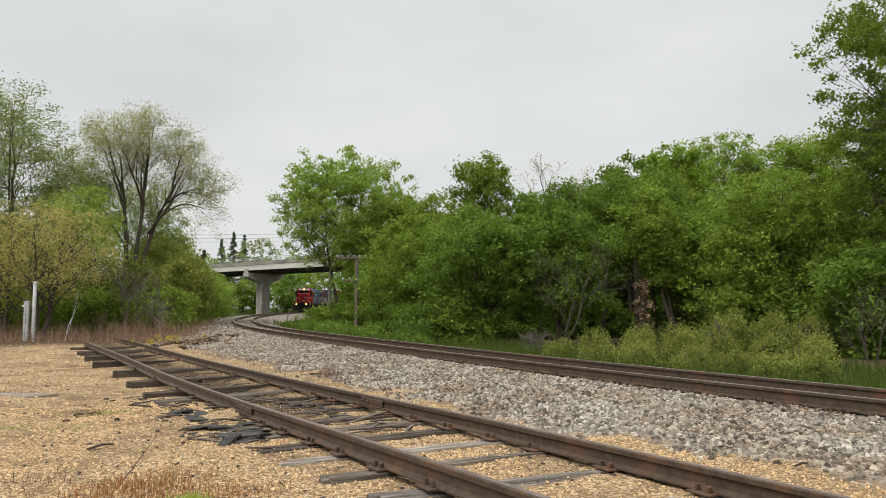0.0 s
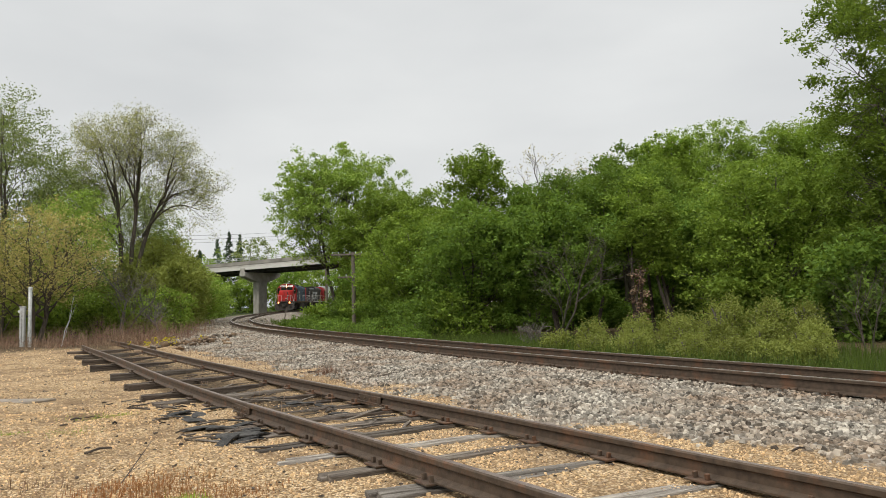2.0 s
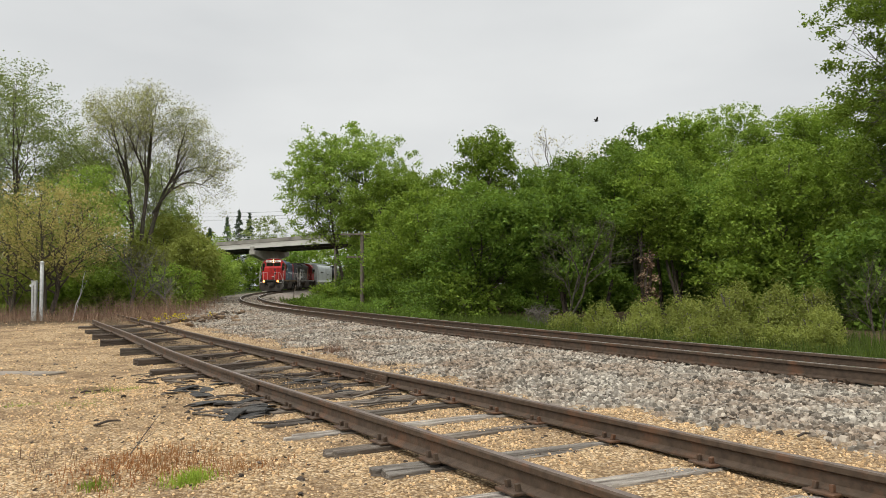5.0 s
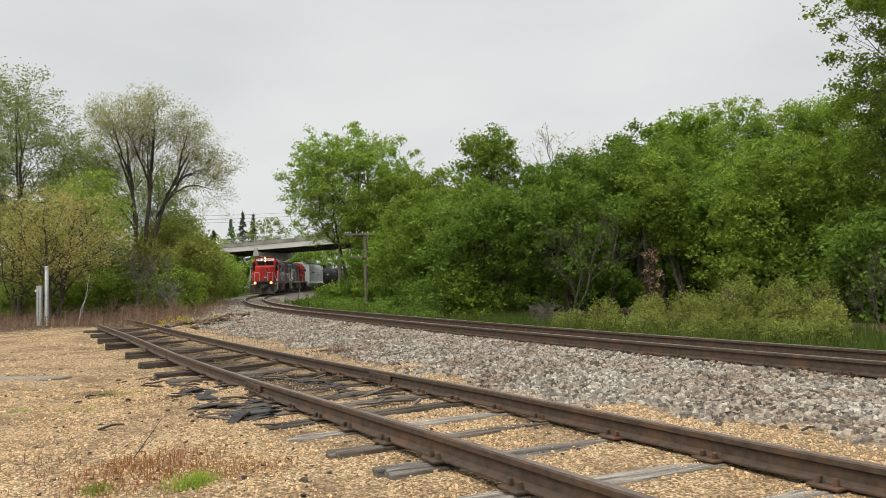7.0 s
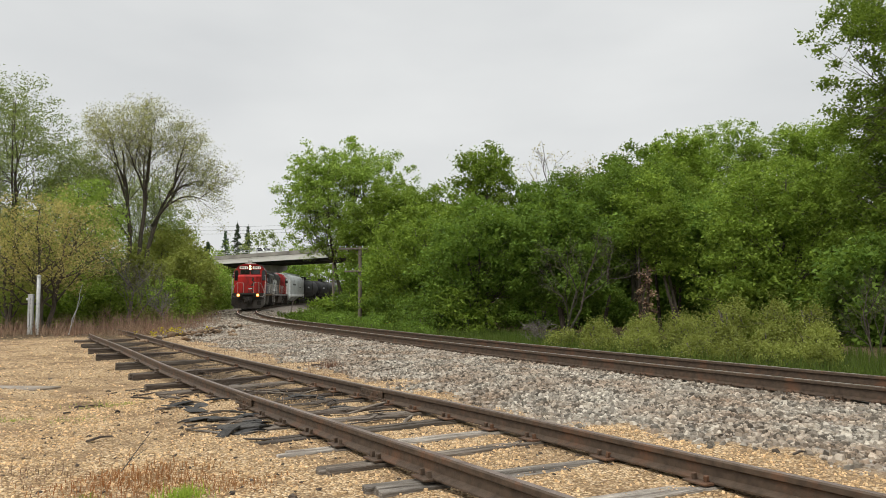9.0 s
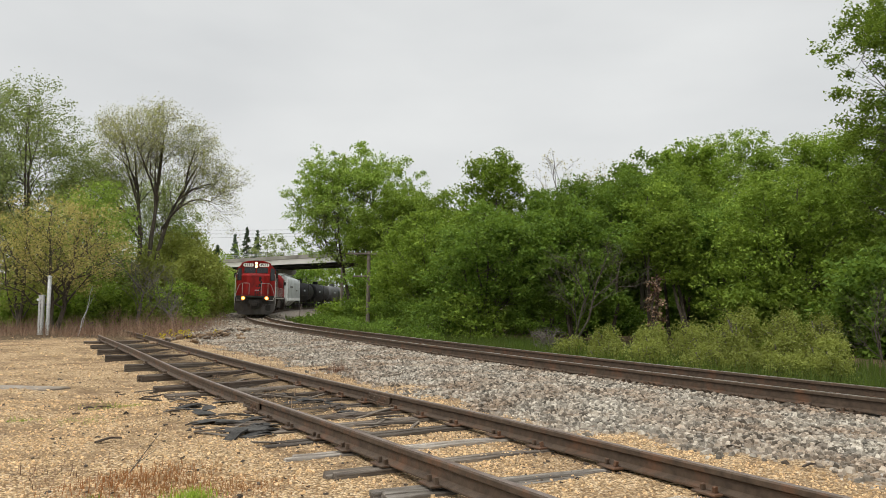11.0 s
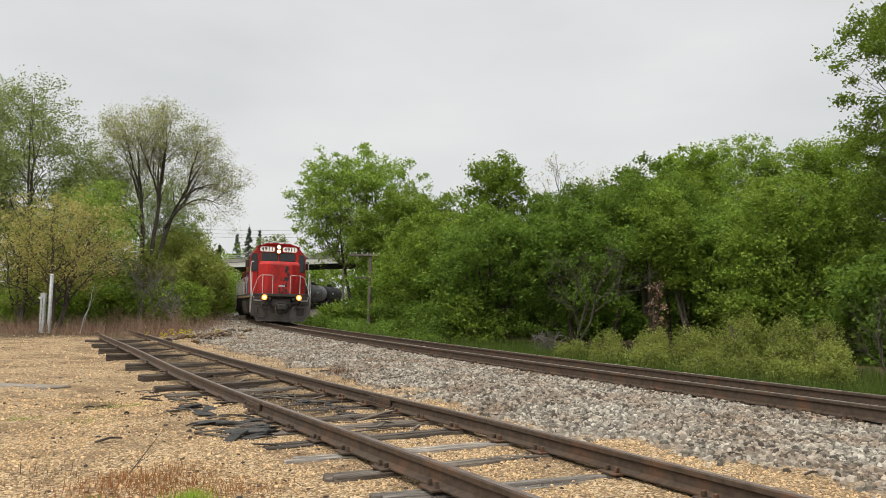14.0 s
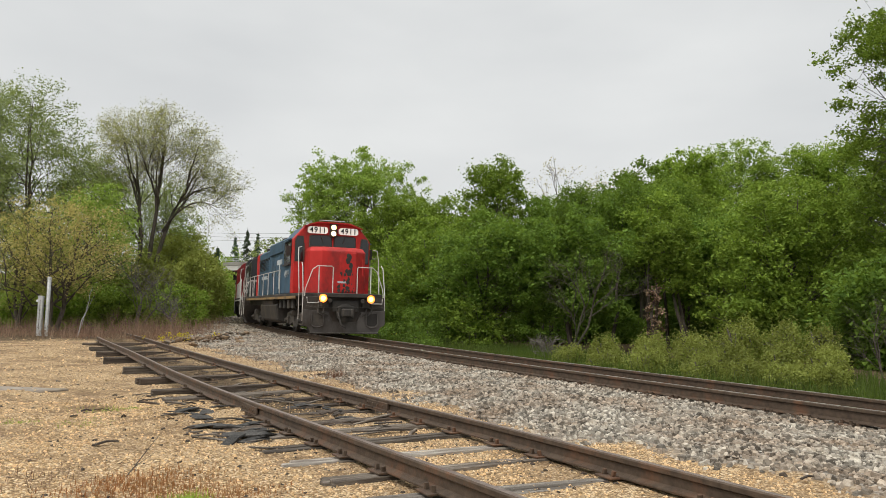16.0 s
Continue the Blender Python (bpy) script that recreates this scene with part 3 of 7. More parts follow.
def siding():
    track = thing("siding_track", "disused siding of dull brown rails on rotting ties", "railway track", kind="structure")
    rnd = random.Random(9)
    th = SIDE_A
    joints = {"near_rail": (SIDE_NEAR, [-3.5, 8.8, 27.6]), "far_rail": (SIDE_FAR, [-4.0, 8.4, 21.9])}
    ends = {"near_rail": (-9.0, 30.6), "far_rail": (-9.0, 36.5)}
    for name, (a, marks) in joints.items():
        u0, u1 = ends[name]
        us = np.sort(np.concatenate([np.arange(u0, u1, 0.6), [marks[1] - 0.01, marks[1] + 0.01]]))
        pts = [on_siding(u, a + 0.012 * math.sin(u * 0.55 + a), SIDE_TOP - 0.15 + float(sag(u, name == "near_rail"))) for u in us]
        ob = part(name, swept(pts, [th] * len(us), rail_outline(0.15, 0.066, 0.132)), STEEL_BROWN, track, "dull rust-brown rail with a scuffed head")
        ob.data.materials.append(STEEL_DULL)
        for p in ob.data.polygons:
            if p.normal.z > 0.9:
                along = p.center.x * SIDE_D[0] + p.center.y * SIDE_D[1]
                p.material_index = 1 if p.center.z > SIDE_TOP - 0.04 + sag(along, name == "near_rail") else 0
        for u in marks[1:]:
            for side in (-1, 1):
                bar = Build().box(0, 0, 0, 0.022, 0.62, 0.085)
                bar.box(side * 0.004, 0, -0.045, 0.05, 0.62, 0.016)
                for k in range(4):
                    bar.turned([(-0.014, 0.016), (side * 0.03, 0.016)], (side * 0.012, -0.23 + 0.153 * k, 0.005), "x", 6)
                bar_ob = part("joint_bar", bar, STEEL_BROWN, track, "bolted rusty joint bar", bevel=0.004)
                x, y, z = on_siding(u, a + side * 0.026, SIDE_TOP - 0.078 + float(sag(u, name == "near_rail")))
                bar_ob.matrix_basis = pose(x, y, z, 0, 0, math.degrees(th))
    # ties: buried to their tops close by, standing clear farther on
    close = [-1.9, -0.9, 0.2, 1.3, 2.45, 3.28, 4.18, 5.02, 5.70, 6.44, 7.18, 7.86, 8.7, 9.5, 10.25, 11.3]
    clear = [12.5, 14.6, 17.1, 20.2, 22.9, 25.6, 28.4, 33.0]
    for k, u in enumerate(close + clear):
        body = Build()
        long_a, long_b = -1.36 - rnd.uniform(-0.04, 0.08), 1.27 + rnd.uniform(-0.15, 0.1)
        near = u < 11.6
        # split and rotted: two or three long splinters lying side by side
        n = 3 if near else 2
        w = 0.21 / n
        for j in range(n):
            e0, e1 = long_a + rnd.uniform(0, 0.22 if near else 0.06), long_b - rnd.uniform(0, 0.3 if near else 0.06)
            drop = rnd.uniform(0, 0.022) if near else rnd.uniform(0, 0.008)
            wob = rnd.uniform(-0.012, 0.012)
            body.add([(e0, (j - n / 2) * w + wob, -0.17), (e1, (j - n / 2) * w, -0.17), (e1, (j - n / 2 + 1) * w - 0.006, -0.17), (e0, (j - n / 2 + 1) * w - 0.006 + wob, -0.17),
                      (e0 + 0.01, (j - n / 2) * w + wob, -drop - 0.012), (e1, (j - n / 2) * w, -drop), (e1, (j - n / 2 + 1) * w - 0.006, -drop - rnd.uniform(0, 0.01)), (e0, (j - n / 2 + 1) * w - 0.006 + wob, -drop)],
                     [(0, 3, 2, 1), (4, 5, 6, 7), (0, 1, 5, 4), (1, 2, 6, 5), (2, 3, 7, 6), (3, 0, 4, 7)])
        luck = rnd.random()
        wood = OLD_WOOD if u in (1.3, 2.45, 3.28, 4.18, 5.70) else SPLINTER_WOOD if luck < (0.6 if near else 0.2) else DARK_WOOD
        tie = part("tie", body, wood, track, bevel=0.006)
        low, high = float(sag(u, True)), float(sag(u, False))
        x, y, z = on_siding(u, (SIDE_NEAR + SIDE_FAR) / 2, SIDE_TOP - 0.156 + (low + high) / 2)
        tie.matrix_basis = pose(x, y, z, 0, math.degrees(math.atan2(low - high, SIDE_FAR - SIDE_NEAR)), math.degrees(th) + rnd.uniform(-3, 3))
        if u > 2:
            for a in (-GAUGE / 2, GAUGE / 2):
                plate = Build().box(a, 0, 0.005, 0.30, 0.19, 0.016)
                for dx, dy in ((-0.09, 0.05), (0.09, -0.05), (-0.09, -0.05)):
                    plate.box(a + dx, dy, 0.03, 0.03, 0.026, 0.05, Euler((rnd.uniform(-0.2, 0.2), rnd.uniform(-0.2, 0.2), 0)).to_matrix())
                part("tie_plate", plate, STEEL_BROWN, tie, "rusty spiked tie plate", bevel=0.003)


main_line()
siding()


# ---- loose stones ----
def scatter_stones(name, label, xy, size, material, seed, flat=0.7, sink=0.25):
    r = np.random.RandomState(seed)
    n = len(xy)
    corner = np.array([(x, y, z) for z in (-1, 1) for y in (-1, 1) for x in (-1, 1)], float)
    shape = corner[None] * (0.5 + 0.42 * r.rand(n, 8, 1)) + 0.28 * (r.rand(n, 8, 3) - 0.5)
    shape[:, 4:, :2] *= 0.62
    shape *= (np.array([1.0, 0.78, flat])[None] * (0.75 + 0.5 * r.rand(n, 3)))[:, None]
    ang, tip = r.rand(n) * 6.283, (r.rand(n) - 0.5) * 1.1
    c, s, ct, st = np.cos(ang), np.sin(ang), np.cos(tip), np.sin(tip)
    x, y, z = shape[..., 0], shape[..., 1], shape[..., 2]
    x, z = x * ct[:, None] - z * st[:, None], x * st[:, None] + z * ct[:, None]
    x, y = x * c[:, None] - y * s[:, None], x * s[:, None] + y * c[:, None]
    sz = size[:, None] * 0.62
    gz = ground_height(xy[:, 0], xy[:, 1])[0]
    v = np.stack([x * sz + xy[:, 0, None], y * sz + xy[:, 1, None], z * sz + (gz + size * (0.35 - sink))[:, None]], -1).reshape(-1, 3)
    q = np.array([(4, 5, 7, 6), (0, 1, 5, 4), (2, 6, 7, 3), (0, 4, 6, 2), (1, 3, 7, 5)])
    quads = (np.arange(n)[:, None, None] * 8 + q[None]).reshape(-1, 4)
    return tagged(new(name, fast_mesh(name, v, quads, material)), label, "gravel", kind="stuff")


def lay_stones():
    r = np.random.RandomState(21)
    pts, sizes = [], []
    for s0, s1, per, big in ((-14, 2, 380, 0.060), (2, 14, 250, 0.062), (14, 30, 90, 0.074), (30, 60, 20, 0.095)):
        n = int((s1 - s0) * 8.0 * per)
        s, off = r.uniform(s0, s1, n), r.uniform(-5.6, 2.4, n)
        th = np.interp(s, LINE_S, LINE_T)
        x, y = np.interp(s, LINE_S, LINE_X) + off * np.cos(th), np.interp(s, LINE_S, LINE_Y) + off * np.sin(th)
        keep = (ground_height(x, y)[1] > r.rand(n) * 0.9 + 0.08) & (abs(abs(off) - GAUGE / 2) > 0.1) & ((off < -0.7) | (r.rand(n) < 0.35))
        pts.append(np.stack([x, y], 1)[keep])
        sizes.append((big * (0.55 + 0.9 * r.rand(n) ** 2))[keep])
    scatter_stones("ballast_stones", "angular pale grey crushed ballast stones", np.concatenate(pts), np.concatenate(sizes), STONE, 31)
    n = 60000
    u, a = 2.0 + 10 * r.rand(n) ** 1.5, r.uniform(-4.8, 5.3, n)
    x, y = u * SIDE_D[0] + a * SIDE_N[0], u * SIDE_D[1] + a * SIDE_N[1]
    z, ballast, grass, litter = ground_height(x, y)
    clump = 0.6 + 0.5 * wavy(x, y, 1.7, 14)
    keep = (r.rand(n) < np.clip(clump, 0.15, 1)) & (ballast < 0.3 + 0.5 * r.rand(n)) & (abs(a - SIDE_NEAR) > 0.08) & (abs(a - SIDE_FAR) > 0.08) & (y > 2.2) & ~((u > 7.5) & (abs(a - 3.2) < 0.72) & (r.rand(n) < 0.75))
    m = 8000
    u2, a2 = 9 + 24 * r.rand(m) ** 1.3, r.uniform(-14, 2.2, m)
    x2, y2 = u2 * SIDE_D[0] + a2 * SIDE_N[0], u2 * SIDE_D[1] + a2 * SIDE_N[1]
    scatter_stones("coarse_gravel", "coarser tan gravel farther out on the yard", np.stack([x2, y2], 1), 0.022 + 0.045 * r.rand(m) ** 3, PEBBLE, 33, sink=0.3)
    m = 6500
    u2, a2 = 4 + 26 * r.rand(m) ** 1.2, 3.9 - 13 * r.rand(m) ** 1.7
    x2, y2 = u2 * SIDE_D[0] + a2 * SIDE_N[0], u2 * SIDE_D[1] + a2 * SIDE_N[1]
    scatter_stones("dark_crumbs", "dark crumbs of bark and rotten wood on the gravel", np.stack([x2, y2], 1), 0.012 + 0.035 * r.rand(m) ** 3, DARK_WOOD, 34, flat=0.3, sink=0.2)
    scatter_stones("pea_gravel", "small tan gravel lying loose round the siding", np.stack([x, y], 1)[keep], (0.014 + 0.015 * r.rand(n) ** 2)[keep], PEBBLE, 32, sink=0.2)


lay_stones()


# ---- road bridge ----
def road_bridge():
    bridge = thing("road_bridge", "grey concrete road overpass with a pale girder on a hammerhead pier", "bridge", kind="structure")
    turn = math.atan2(-19.0, 25.0)          # along the deck, nearer to the right
    bridge.matrix_basis = pose(-33.6, 127.0, 0, 0, 0, math.degrees(turn))
    # local: x along the deck, y away from the viewer, z up
    part("deck", Build().box(-10, 3.0, 9.16, 230, 7.4, 0.24), CONCRETE, bridge, "concrete deck slab", bevel=0.03)
    for y in (0.35, 2.2, 4.1, 5.9):
        beam = Build().box(-10, y, 8.54, 230, 0.05, 0.96).box(-10, y, 8.06, 230, 0.46, 0.06).box(-10, y, 9.01, 230, 0.40, 0.05)
        for k in range(-11, 12):
            if y < 1 and k % 2:
                beam.box(k * 4.0, y - 0.09, 8.54, 0.03, 0.16, 0.92)
        part("girder", beam, UNDER, bridge, "dark girder set back under the deck" if y < 1 else "")
    for y in (-0.45, 6.45):
        part("parapet", Build().prism([(y - 0.15, 9.34), (y + 0.22, 9.34), (y + 0.20, 9.50), (y + 0.12, 9.98), (y - 0.10, 9.98), (y - 0.15, 9.50)], -125, 105, "x"), PARAPET, bridge, "stained concrete parapet", bevel=0.02)
        rail = Build()
        for zz in (10.28, 10.62):
            rail.tube([(-125, y, zz), (105, y, zz)], 0.035, 6)
        # dark strip drawn for the shadow line between parapet and fascia
        part("deck_edge", Build().box(-10, y + (0.02 if y < 0 else -0.02), 9.24, 230, 0.26, 0.20), UNDER, bridge, "dark strip in place of the shadow under the parapet")
        part("guard_rail", rail, GALV, bridge, "thin steel guard rail")
        for k in range(40):
            part("rail_post", Build().box(-47 + k * 2.4, y, 10.29, 0.07, 0.08, 0.66), GALV, bridge)
    part("fascia_beam", Build().box(-10, -0.98, 8.76, 230, 0.24, 0.72).box(-10, -0.98, 9.12, 230, 0.34, 0.06), GIRDER, bridge, "pale fascia beam along the deck's edge", bevel=0.015)
    # hammerhead pier, square to the deck
    pier = part("pier", Build().box(0, 2.6, 3.2, 1.5, 1.9, 7.2), CONCRETE, bridge, "tall concrete pier shaft", bevel=0.06)
    part("pier_cap", Build().prism([(-1.3, 8.0), (6.6, 8.0), (6.6, 7.3), (3.9, 6.3), (1.3, 6.3), (-1.3, 7.3)], -0.75, 0.75, "x"), CONCRETE, bridge, "tapered concrete pier cap", bevel=0.05)
    for y in (0.35, 2.2, 4.1, 5.9):
        part("bearing", Build().box(0, y, 8.03, 0.7, 0.5, 0.1), UNDER, bridge)
    part("cap_end_block", Build().box(0, -1.22, 8.35, 1.0, 0.22, 0.75), CONCRETE, bridge, bevel=0.03)
    return bridge


road_bridge()


# ---- rolling stock: each stands with its front coupler at the origin, nose towards +y, rail tops at z = 0 ----
def wheelset(parent, x0, y, radius):
    axle = part("wheelset", Build().turned([(-0.86, 0.09), (0.86, 0.09)], (0, 0, 0), "x", 10), UNDER, parent, "axle with two steel wheels")
    axle.matrix_basis = pose(0, y, radius)
    for sx in (-1, 1):
        rim = Build().turned([(sx * 0.68, radius + 0.03), (sx * 0.71, radius + 0.028), (sx * 0.72, radius), (sx * 0.82, radius - 0.006), (sx * 0.82, radius - 0.07),
                              (sx * 0.77, radius - 0.09), (sx * 0.76, 0.16), (sx * 0.84, 0.14), (sx * 0.84, 0.0)], (0, 0, 0), "x", 24)
        wheel = part("wheel", rim, UNDER, axle, smooth=True)
    return axle


def truck(parent, y, base, radius, loco):
    """A two-axle truck with side frames, springs and wheelsets that roll."""
    bogie = part("truck", Build().box(0, 0, radius + 0.12, 2.0, 0.5, 0.3), UNDER, parent, "grimy cast steel truck", bevel=0.03)
    bogie.matrix_basis = pose(0, y, 0)
    r = radius
    for sx in (-1, 1):
        x = sx * 1.02
        h = base / 2
        if loco:
            side = Build().prism([(-h - 0.55, r + 0.10), (-h - 0.40, r + 0.32), (-0.5, r + 0.34), (-0.35, r + 0.18), (0.35, r + 0.18), (0.5, r + 0.34), (h + 0.40, r + 0.32), (h + 0.55, r + 0.10),
                                  (h + 0.30, r - 0.20), (h - 0.30, r - 0.20), (0.55, r - 0.10), (0.4, r - 0.26), (-0.4, r - 0.26), (-0.55, r - 0.10), (-h + 0.30, r - 0.20), (-h - 0.30, r - 0.20)], x - 0.07, x + 0.07, "x")
        else:
            side = Build().prism([(-h - 0.2, r + 0.16), (-0.35, r + 0.28), (0.35, r + 0.28), (h + 0.2, r + 0.16), (h + 0.16, r - 0.10), (h - 0.2, r - 0.04), (0.4, r - 0.30), (-0.4, r - 0.30), (-h + 0.2, r - 0.04), (-h - 0.16, r - 0.10)], x - 0.06, x + 0.06, "x")
        part("side_frame", side, UNDER, bogie, bevel=0.02)
        for yy in (-h, h):
            part("journal_box", Build().box(x + sx * 0.07, yy, r, 0.16, 0.30, 0.30).turned([(0, 0.10), (sx * 0.12, 0.08)], (x + sx * 0.13, yy, r), "x", 10), UNDER, bogie, bevel=0.015)
        spring = Build()
        for k in (-0.2, 0.0, 0.2):
            spring.turned([(-0.14, 0.08), (-0.10, 0.085), (-0.06, 0.07), (-0.02, 0.085), (0.02, 0.07), (0.06, 0.085), (0.10, 0.07), (0.14, 0.08)], (x, k, r + 0.02), "z", 8)
        part("springs", spring, UNDER, bogie)
        if loco:
            part("brake_cylinder", Build().turned([(-0.24, 0.12), (0.24, 0.12)], (x + sx * 0.16, 0, r + 0.30), "y", 12), UNDER, bogie)
    sets = [wheelset(bogie, 0, yy, radius) for yy in (-base / 2, base / 2)]
    return sets


def bent(points, radius=0.022):
    return Build().tube(points, radius, 6)


def coupler(parent, y, sy):
    part("coupler", Build().box(0, y - sy * 0.35, 0.88, 0.18, 0.7, 0.18).box(0.05, y + sy * 0.05, 0.88, 0.34, 0.22, 0.28).box(-0.12, y + sy * 0.14, 0.88, 0.10, 0.26, 0.26), UNDER, parent, "cast steel knuckle coupler", bevel=0.03)


def numerals(text, size, depth, name="numerals"):
    cu = bpy.data.curves.new(name, "FONT")
    cu.body, cu.size, cu.extrude, cu.align_x, cu.align_y = text, size, depth, "CENTER", "CENTER"
    cu.offset = size * 0.018
    tmp = bpy.data.objects.new(name, cu)
    me = bpy.data.meshes.new_from_object(tmp)
    bpy.data.objects.remove(tmp)
    return me


def flat_letter(parent, name, outline, x, material, label):
    """A thin painted shape on a side wall at x: outline in (y, z)."""
    sx = 1 if x > 0 else -1
    return part(name, Build().prism(outline, x, x + sx * 0.006, "x"), material, parent, label)


def locomotive(name, label, scheme):
    loco = thing(name, label, "locomotive", "locomotives of the train")
    nose_c, cab_c, side_c, hood_c, end_c = scheme["nose"], scheme["cab"], scheme["side"], scheme["hood"], scheme["end"]
    L = 18.0
    # frame, walkway and pilots
    part("frame", Build().box(0, -L / 2, 1.30, 2.3, L - 1.9, 0.34).box(0, -L / 2, 1.52, 3.06, L - 1.7, 0.12), UNDER, loco, "dark steel underframe with walkways", bevel=0.02)
    for sx in (-1, 1):
        part("side_sill", Build().box(sx * 1.50, -L / 2, 1.47, 0.05, L - 4.4, 0.20), scheme["sill"], loco, "dirty walkway sill", bevel=0.01)
    for sy, y0 in ((1, -0.62), (-1, -L + 0.62)):
        plate = Build().prism([(-1.52, 1.46), (1.52, 1.46), (1.55, 0.80), (1.50, 0.62), (1.22, 0.14), (-1.22, 0.14), (-1.50, 0.62), (-1.55, 0.80)], y0 - 0.04, y0 + 0.04, "y")
        part("pilot", plate, PLOW, loco, "scuffed grey pilot plate", bevel=0.015)
        plow = Build()
        # two cheeks notched round the coupler, a bridging blade below, a turned lip
        for sx in (-1, 1):
            cheek = [(sx * 1.54, 0.98), (sx * 0.62, 0.90), (sx * 0.46, 0.56), (sx * 0.46, 0.16), (sx * 1.26, 0.16), (sx * 1.36, 0.34), (sx * 1.54, 0.44)]
            plow.prism(cheek, y0 + sy * 0.05, y0 + sy * 0.12, "y")
        plow.box(0, y0 + sy * 0.085, 0.35, 0.94, 0.07, 0.38)
        plow.box(0, y0 + sy * 0.13, 0.14, 2.54, 0.16, 0.05)
        part("plow_blade", plow, BARE_STEEL, loco, "worn bare steel plow blade", bevel=0.01)
        for sx in (-1, 1):
            # thin dark plate on the blade stands in for a toe opening's shade
            pocket = Build().prism([(sx * 1.22, 0.86), (sx * 0.82, 0.84), (sx * 0.82, 0.46), (sx * 0.92, 0.40), (sx * 1.14, 0.40), (sx * 1.22, 0.48)], y0 + sy * 0.118, y0 + sy * 0.126, "y")
            part("step_pocket", pocket, UNDER, loco, "dark plate in place of a shaded toe opening")
            part("pilot_valve", Build().box(sx * 0.78, y0 + sy * 0.14, 1.22, 0.30, 0.18, 0.30).turned([(0, 0.09), (sy * 0.12, 0.09)], (sx * 0.62, y0 + sy * 0.2, 1.30), "y", 10), UNDER, loco, bevel=0.02)
        part("draft_pocket", Build().turned([(0, 0.36), (sy * 0.18, 0.34), (sy * 0.22, 0.26), (sy * 0.22, 0.10)], (0, y0 + sy * 0.05, 0.86), "y", 20), UNDER, loco, "round coupler pocket", smooth=True)
        part("anticlimber", Build().box(0, y0 + sy * 0.16, 1.50, 2.0, 0.34, 0.16).box(0, y0 + sy * 0.30, 1.46, 1.7, 0.05, 0.08), UNDER, loco, bevel=0.02)
        part("buffer_beam", Build().box(0, y0 + sy * 0.10, 1.10, 1.0, 0.22, 0.42).box(0, y0 + sy * 0.18, 0.88, 0.62, 0.18, 0.46), UNDER, loco, bevel=0.03)
        coupler(loco, y0 + sy * 0.50, sy)
        for k, xx in enumerate((-1.0, -0.8, 0.8, 1.0)):
            part("air_hose", bent([(xx, y0 + sy * 0.06, 1.18), (xx, y0 + sy * 0.20, 1.08), (xx + 0.04, y0 + sy * 0.24, 0.86), (xx + 0.16 * (1 if xx < 0 else -1), y0 + sy * 0.18, 0.76)], 0.03), UNDER, loco)
        part("brake_hose", bent([(0.28, y0 + sy * 0.2, 0.9), (0.30, y0 + sy * 0.4, 0.75), (0.22, y0 + sy * 0.5, 0.42), (0.05, y0 + sy * 0.5, 0.34)], 0.035), UNDER, loco)
        part("uncoupling_lever", bent([(-1.45, y0 + sy * 0.12, 1.10), (-1.15, y0 + sy * 0.22, 1.05), (-0.2, y0 + sy * 0.26, 1.08), (0.4, y0 + sy * 0.26, 1.05), (1.15, y0 + sy * 0.22, 1.05), (1.45, y0 + sy * 0.12, 1.10)], 0.014), UNDER, loco)
        for sx in (-1, 1):
            for z in (0.42, 0.78, 1.14):
                part("corner_step", Build().box(sx * 1.36, y0 - sy * 0.35, z, 0.34, 0.5, 0.04), PLOW, loco)
            loop = [(sx * 1.02 + 0.22 * math.cos(q), y0 + sy * 0.17, 0.46 + 0.12 * math.sin(q)) for q in np.linspace(math.pi, 2 * math.pi, 7)]
            part("foot_stirrup", bent([(loop[0][0], loop[0][1], 0.84)] + loop + [(loop[-1][0], loop[-1][1], 0.84)], 0.026), BARE_STEEL, loco)
            # corner handrails and end railings in pale pipe
            part("corner_handrail", bent([(sx * 1.54, y0 + sy * 0.02, 0.55), (sx * 1.54, y0 + sy * 0.02, 1.55), (sx * 1.53, y0 - sy * 0.25, 2.55), (sx * 1.52, y0 - sy * 0.45, 2.68)], 0.019), RAIL_WHITE, loco, "pale pipe handrail")
            part("step_handrail", bent([(sx * 1.54, y0 - sy * 0.72, 0.60), (sx * 1.54, y0 - sy * 0.72, 1.7), (sx * 1.56, y0 - sy * 0.95, 2.9), (sx * 1.54, y0 - sy * 1.05, 3.28), (sx * 1.40, y0 - sy * 1.15, 3.33)], 0.019), RAIL_WHITE, loco, "pale pipe handrail")
            part("end_railing", bent([(sx * 0.46, y0 + sy * 0.02, 1.56), (sx * 0.46, y0 + sy * 0.02, 2.52), (sx * 0.50, y0 + sy * 0.02, 2.56), (sx * 1.04, y0 + sy * 0.02, 2.56), (sx * 1.22, y0 + sy * 0.02, 2.42), (sx * 1.46, y0 + sy * 0.02, 1.72), (sx * 1.50, y0 + sy * 0.02, 1.30)], 0.019), RAIL_WHITE, loco, "pale pipe end railing")
            part("railing_post", bent([(sx * 0.98, y0 + sy * 0.02, 1.56), (sx * 0.98, y0 + sy * 0.02, 2.55)], 0.022), RAIL_WHITE, loco)
            part("pilot_grab", bent([(sx * 0.98, y0 + sy * 0.10, 1.28), (sx * 0.98, y0 + sy * 0.14, 1.22), (sx * 1.40, y0 + sy * 0.14, 1.22), (sx * 1.42, y0 + sy * 0.12, 1.42)], 0.02), RAIL_WHITE, loco)
    # short hood: chamfered nose
    yn, yc = -1.50, -2.75
    w, top = 1.10, 3.36
    nose = Build()
    plan = [(-w, yc), (-w, yn - 0.30), (-w + 0.42, yn), (w - 0.42, yn), (w, yn - 0.30), (w, yc)]
